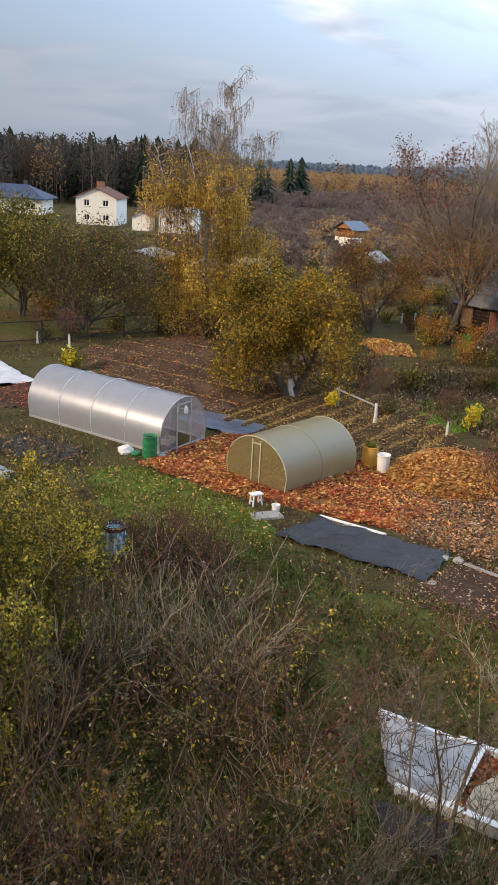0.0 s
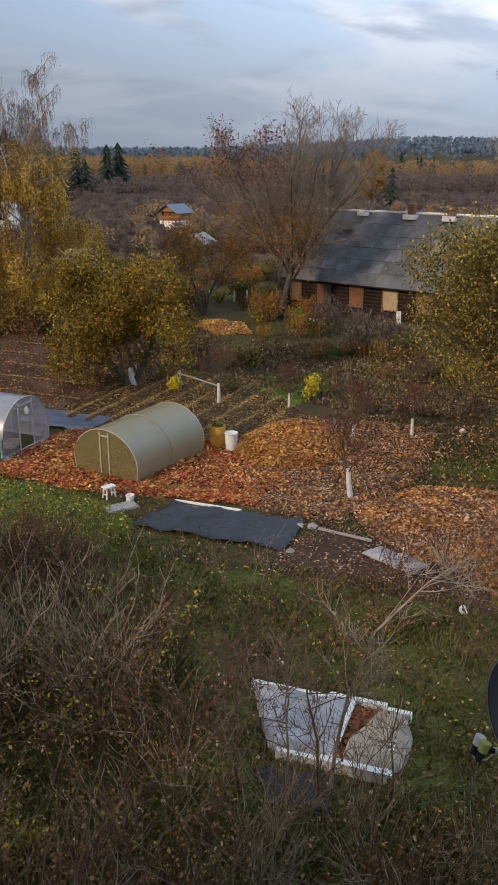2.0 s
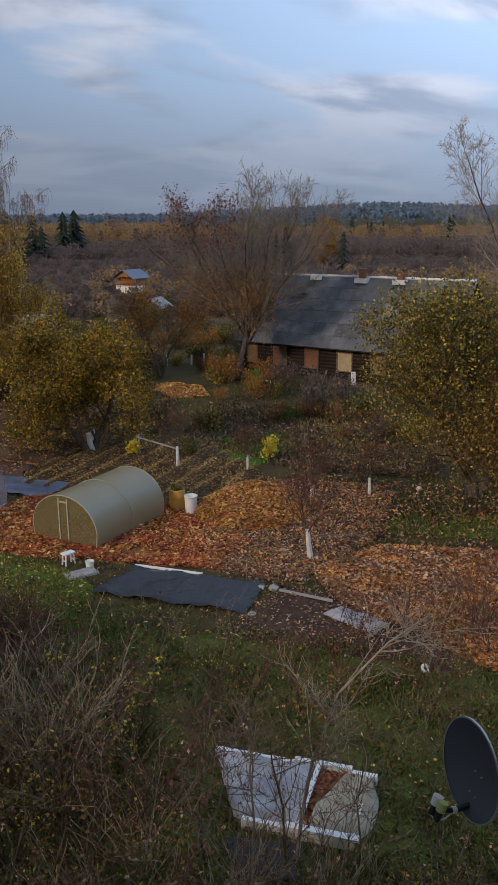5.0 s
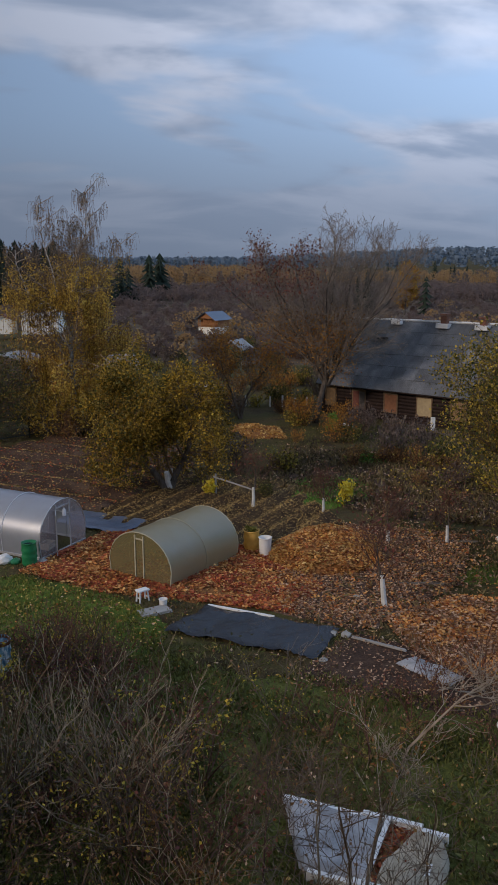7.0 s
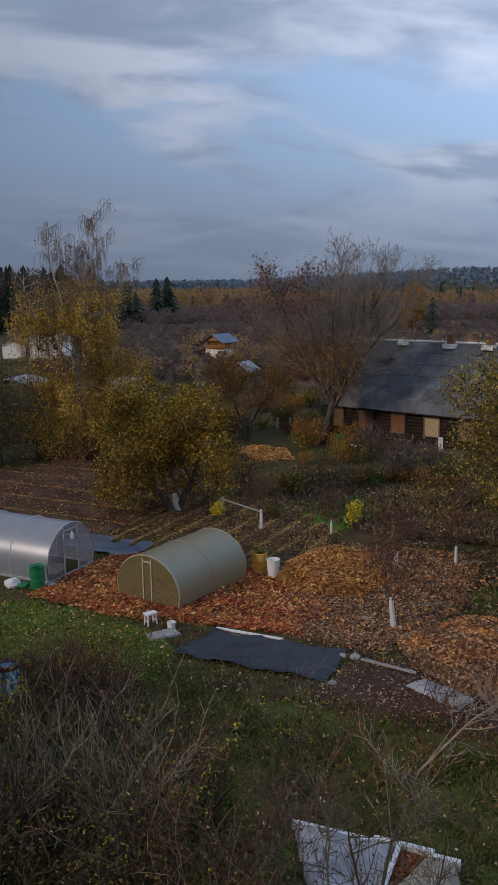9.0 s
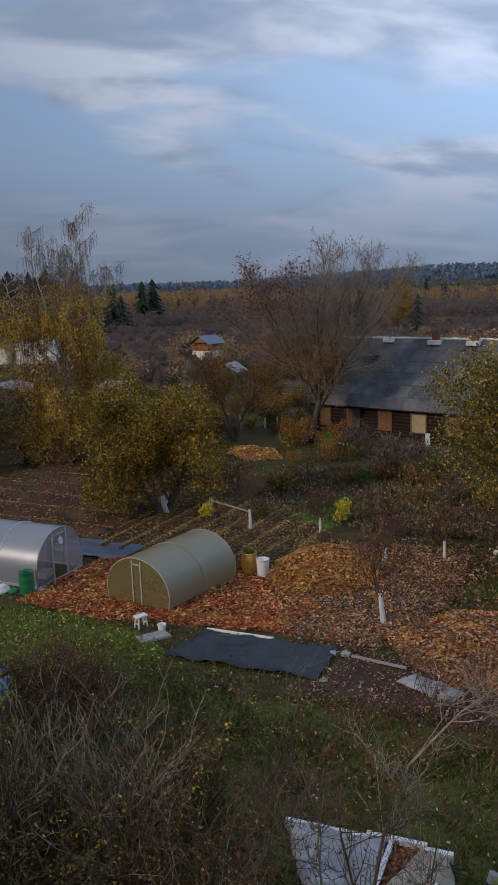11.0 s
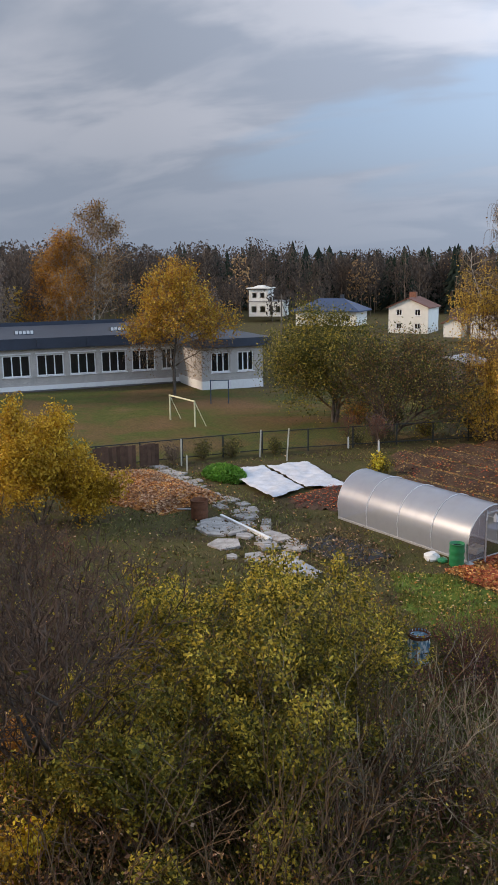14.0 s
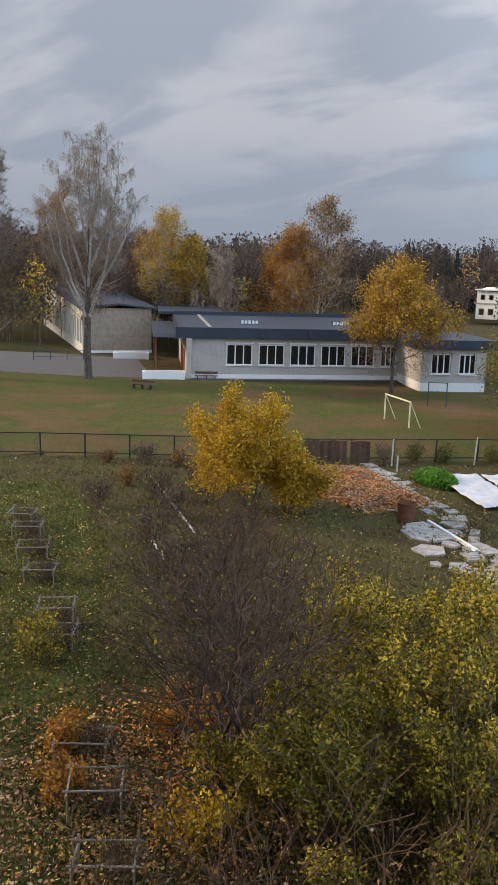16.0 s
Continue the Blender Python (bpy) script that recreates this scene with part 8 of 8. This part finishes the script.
# green herb clump and flower bushes
nr = np.random.default_rng(14)
q = nr.normal(0, 1, (5200, 3))
q /= np.linalg.norm(q, axis=1, keepdims=True)
q *= nr.uniform(0.75, 1.0, (5200, 1)) * np.array([1.9, 1.1, 0.75])
q[:, 2] = np.abs(q[:, 2]) + 0.03
herb = solo("herb_clump", cards("herb_clump", q, 0.11, "herb", 14), None, pose(-17.5, 45.1, 0, 0, 0, -38), "dense fresh green clump of herbs by the path", "herbs", kind="stuff")
for x, y, rx, rz, cnt, lb in ((15.8, 48.6, 1.5, 0.45, 900, "fresh green herbs growing on the old plot"), (16.3, 57.9, 0.55, 1.5, 700, "tall green herbs by the log house")):
    q = nr.normal(0, 1, (cnt, 3))
    q /= np.linalg.norm(q, axis=1, keepdims=True)
    q *= nr.uniform(0.5, 1.0, (cnt, 1)) * np.array([rx, rx * 0.7, rz])
    q[:, 2] = np.abs(q[:, 2]) + 0.03
    solo("herb_clump", cards("herb_clump", q, 0.10, "herb", cnt), None, pose(x, y, 0, 0, 0, -38), lb, "herbs", kind="stuff")
for x, y, h in ((11.9, 39.4, 1.5), (5.4, 42.6, 0.8), (-9.0, 48.4, 1.3), (-9.5, 13.1, 0.9)):
    low, rest, ends = grow(int(x * 10) + 500, h * 0.8, 0.02, h * 0.35, 2, 35, 0, 0.2, 0.12, (6, 4), 0.6, stems=4, lean=0.3, fat=2, sides=(4, 3, 3, 3))
    plant("yellow_bush", "small bush with bright yellow leaves or flowers", "shrub", (x, y), low, rest, [("crown", cards("crown", leafcloud(ends, 330, 0.12, 15), 0.10, "lf_bright" if "lf_bright" in M else "lf_gold", 15))])

# rail between post and young tree
rl = thing("pole_rail", pose(5.75, 42.7, 0), "grey pole rail tied between a post and a tree", "rail")
part("post", MB().tube([(0, 0, 0), (0, 0, 1.15)], [0.06, 0.05], 7), "concrete", rl)
part("pole", MB().tube([(-0.1, 0.1, 0.98), (1.6, -2.5, 0.86)], [0.045, 0.04], 7), "concrete", rl)

# school yard
goal = thing("football_goal", pose(-27.05, 60.7, 0, 0, 0, -38), "small football goal with yellowed white posts on the lawn", "football goal")
for s in (-1, 1):
    part("post", MB().tube([(s * 2.05, 0, 0), (s * 2.05, 0, 2.05)], [0.065], 8), "goal_paint", goal)
    part("brace", MB().tube([(s * 2.05, 0.05, 1.95), (s * 2.05 + 0.15, 0.9, 0.03)], [0.035], 6), "goal_paint", goal)
part("crossbar", MB().tube([(-2.1, 0, 2.05), (2.1, 0, 2.05)], [0.065], 8), "goal_paint", goal)
bar = thing("pull_up_bar", pose(-27.8, 70.8, 0, 0, 0, 20), "dark blue iron pull-up bar on the lawn", "exercise bar")
for s in (-1, 1):
    part("post", MB().tube([(s * 0.8, 0, 0), (s * 0.8, 0, 2.2)], [0.05], 7), "blue_iron", bar)
part("bar", MB().tube([(-0.8, 0, 2.15), (0.8, 0, 2.15)], [0.03], 7), "blue_iron", bar)
for m in (SCH @ pose(-20.6, 7.0, 0), pose(-53.3, 60.8, 0, 0, 0, 12)):
    bn = thing("bench", m, "dark wooden bench in the school yard", "bench", "benches")
    part("seat", MB().box((0, 0, 0.45), (2.4, 0.36, 0.06)), "wood_brown", bn)
    part("backrest", MB().box((0, 0.2, 0.75), (2.4, 0.05, 0.25)), "wood_brown", bn)
    for x in (-0.9, 0, 0.9):
        part("leg", MB().box((x, 0, 0.21), (0.08, 0.34, 0.42)), "iron", bn)
ap = MB().prism([(-84, 55), (-63.2, 63.0), (-57.5, 67.2), (-63, 72.5), (-70, 79), (-78, 77.5), (-95, 70)], 0.0, 0.09)
solo("school_forecourt", ap, "asphalt", Matrix(), "grey asphalt forecourt before the school", "paving", kind="structure")
rail = thing("railing", pose(-77.4, 69.0, 0, 0, 0, 60), "dark blue iron railing beside the forecourt", "railing")
for i in range(4):
    part("post", MB().box((2.0 * i, 0, 0.6), (0.08, 0.08, 1.2)), "blue_iron", rail)
for z in (0.5, 1.1):
    part("bar", MB().box((3.0, 0, z), (6.0, 0.05, 0.05)), "blue_iron", rail)
pole = thing("utility_pole", pose(-47.3, 152.9, 0), "wooden utility pole with a slanting brace", "utility pole")
part("pole", MB().tube([(0, 0, 0), (0, 0, 7.2)], [0.16, 0.11], 8), "wood_grey", pole)
part("brace", MB().tube([(2.2, 0.3, 0), (0.1, 0, 5.6)], [0.12, 0.09], 8), "wood_grey", pole)
part("crossarm", MB().box((0, 0, 6.7), (1.6, 0.12, 0.12)), "wood_grey", pole)

# sheds, caravan and posts in the gardens farther off
gable_house("shed", "grey shed with pale flat roof beyond the garden fence", pose(-9.0, 90.5, 0, 0, 0, -20), 5.0, 4.0, 2.1, 2.7, "wood_grey", "concrete", [])
gable_house("shed", "small shed with grey roof below the bathhouse", pose(16.8, 104, 0, 0, 0, -35), 2.4, 2.6, 1.5, 2.3, "wood_grey", "concrete", [])
cvn = thing("caravan", pose(2.4, 94.5, -0.3, 0, 0, -8), "old white caravan half hidden by trees", "caravan")
body = MB()
prof = [(-1.8, 0.4), (1.8, 0.4), (1.95, 1.0), (1.7, 1.9), (1.3, 2.2), (-1.3, 2.2), (-1.7, 1.9), (-1.95, 1.0)]
for y in (-1, 1):
    body.v += [(x, y, z) for x, z in prof]
body.f = [tuple(range(8)), tuple(range(15, 7, -1))] + [(i, i + 8, (i + 1) % 8 + 8, (i + 1) % 8) for i in range(8)]
part("body", body, "film_dirty", cvn)
part("window", MB().box((0, -1.01, 1.5), (0.7, 0.04, 0.4)), "glass", cvn)
for x in (-0.5, 0.5):
    part("wheel", MB().tube([(x, -0.95, 0.3), (x, -0.75, 0.3)], [0.3], 14), "iron", cvn)
cloth([(7.2, 76.4), (9.6, 75.0), (10.2, 76.2), (7.8, 77.6)], 0.5, 0.3, "film_white", "white_cover", "crumpled white cover on a garden heap", "cover", 0.5)
for i in range(9):
    x, y = 10.0 + 1.0 * i, 70.2 - 0.25 * i
    solo("stump_post", MB().tube([(0, 0, 0), (0.03, 0, 0.75 + 0.1 * (i % 3))], [0.09, 0.08], 7), "limewash", pose(x, y, 0), "short whitewashed post of a low garden fence", "post", "whitewashed posts")
gf = thing("grey_fence", pose(-8.0, 68.3, 0, 0, 0, -20), "grey board fence behind the birch", "board fence")
for i in range(36):
    part("board", MB().box((0.22 * i, 0, 0.6), (0.17, 0.03, 1.2 + 0.06 * (i % 3))), "wood_grey", gf)
bw = thing("garden_bench", pose(17.2, 58.2, 0, 0, 0, -48), "white garden bench before the log house", "bench")
part("seat", MB().box((0, 0, 0.45), (1.9, 0.45, 0.06)), "white_paint", bw)
for x in (-0.8, 0.8):
    part("leg", MB().box((x, 0, 0.21), (0.09, 0.42, 0.42)), "white_paint", bw)
solo("white_post", MB().box((0, 0, 0.5), (0.28, 0.28, 1.0), taper=0.9), "white_paint", pose(23.4, 56.7, 0), "stout white post before the log house", "post")
for x, y, r in ((20.7, 58.0, 50), (21.2, 57.4, 20), (20.9, 57.9, -35)):
    solo("leaning_board", MB().box((0, 0, 0.6), (0.14, 0.04, 1.3)), "wood_grey", pose(x, y, 0, 0, r, -48), "grey board leaning by the log house", "board", "leaning boards")

# ---- block behind the window and satellite dish ----
M["facade"] = plain("pale_render_facade", (0.50, 0.47, 0.42), 0.9, 0, 0.15, 0.8)
fa = thing("apartment_block", Matrix(), "pale rendered apartment block behind the viewpoint", "apartment block")
part("front_wall", MB().box((-6, -1.4, 8), (50, 0.8, 16)), "facade", fa)
part("bay_wall", MB().box((9.0, 1.5, 8), (9.6, 5.0, 16)), "facade", fa)
part("roof_edge", MB().box((-6, -1.3, 16.1), (50.6, 1.4, 0.3)), "concrete", fa)
DC = Vector((2.73, 4.30, 8.46))
axis = Vector((-0.996, -0.024, 0.081)).normalized()
M["black_paint"] = plain("black_paint", (0.018, 0.018, 0.02), 0.5, 0, 0.2, 8, 0.001, 0.4)
M["lime_plastic"] = plain("yellowed_lime_plastic", (0.55, 0.58, 0.20), 0.5, 0, 0.15, 8, 0.001, 0.4)
DS = 0.74
dish = thing("satellite_dish", Matrix.Translation(DC) @ axis.to_track_quat("Z", "Y").to_matrix().to_4x4(), "dark grey satellite dish on an arm of the block", "satellite dish")
dp = [(0.44 * i / 12, 0.10 * (i / 12) ** 2) for i in range(13)]
part("reflector", MB().lathe([(max(r, 0.004), z) for r, z in dp] + [(0.455, 0.103), (0.452, 0.088)] + [(max(r, 0.004), z - 0.018) for r, z in dp[::-1]], 40), "dish_grey", dish, smooth=True)
part("rim", MB().lathe([(0.445, 0.085), (0.462, 0.09), (0.462, 0.108), (0.445, 0.108)], 40), "galv", dish)
dish.scale = (DS, DS, DS)
bpy.context.view_layer.update()
inv = dish.matrix_world.inverted().to_3x3()
down = inv @ Vector((0, 0, -1))
down = Vector((down.x, down.y, 0)).normalized()
part("feed_arm", MB().tube([tuple(down * 0.36 + Vector((0, 0, 0.03))), tuple(down * 0.40 + Vector((0, 0, 0.20))), tuple(down * 0.37 + Vector((0, 0, 0.40)))], [0.028, 0.026, 0.022], 8), "black_paint", dish, "black feed arm")
part("arm_band", MB().tube([tuple(down * 0.398 + Vector((0, 0, 0.19))), tuple(down * 0.396 + Vector((0, 0, 0.235)))], [0.032], 10), "white_plastic", dish)
for off, cap in ((0.0, "white_plastic"), (0.09, "lime_plastic")):
    side = Vector((-down.y, down.x, 0)) * off
    head = part("feed_head", MB().tube([tuple(down * 0.40 + side + Vector((0, 0, 0.44))), tuple(down * 0.30 + side + Vector((0, 0, 0.41)))], [0.030, 0.034], 10), "black_paint", dish, "feed head with a plastic cap")
    part("feed_cap", MB().tube([tuple(down * 0.31 + side + Vector((0, 0, 0.413))), tuple(down * 0.225 + side + Vector((0, 0, 0.39)))], [0.044, 0.048], 12), cap, head, "weathered plastic cap")
part("cable", MB().tube([tuple(down * 0.41 + Vector((0, 0, 0.44))), tuple(down * 0.47 + Vector((0, 0, 0.40))), tuple(down * 0.48 + Vector((0, 0, 0.30))), tuple(down * 0.41 + Vector((0, 0, 0.21)))], [0.009], 6), "white_plastic", dish)
for dx, dy in ((-0.05, 0.06), (0.05, 0.06), (-0.05, 0.26), (0.05, 0.26)):
    q = down * dy + Vector((-down.y, down.x, 0)) * dx
    zz = 0.10 * (math.hypot(q.x, q.y) / 0.44) ** 2
    part("bolt", MB().tube([(q.x, q.y, zz), (q.x, q.y, zz + 0.014)], [0.011], 6), "galv", dish)
wall_pt = dish.matrix_world.inverted() @ Vector((4.3, 3.85, 8.2))
part("wall_arm", MB().tube([(0, 0, -0.02), (0, 0, -0.16), tuple(wall_pt)], [0.03], 8), "iron", dish)
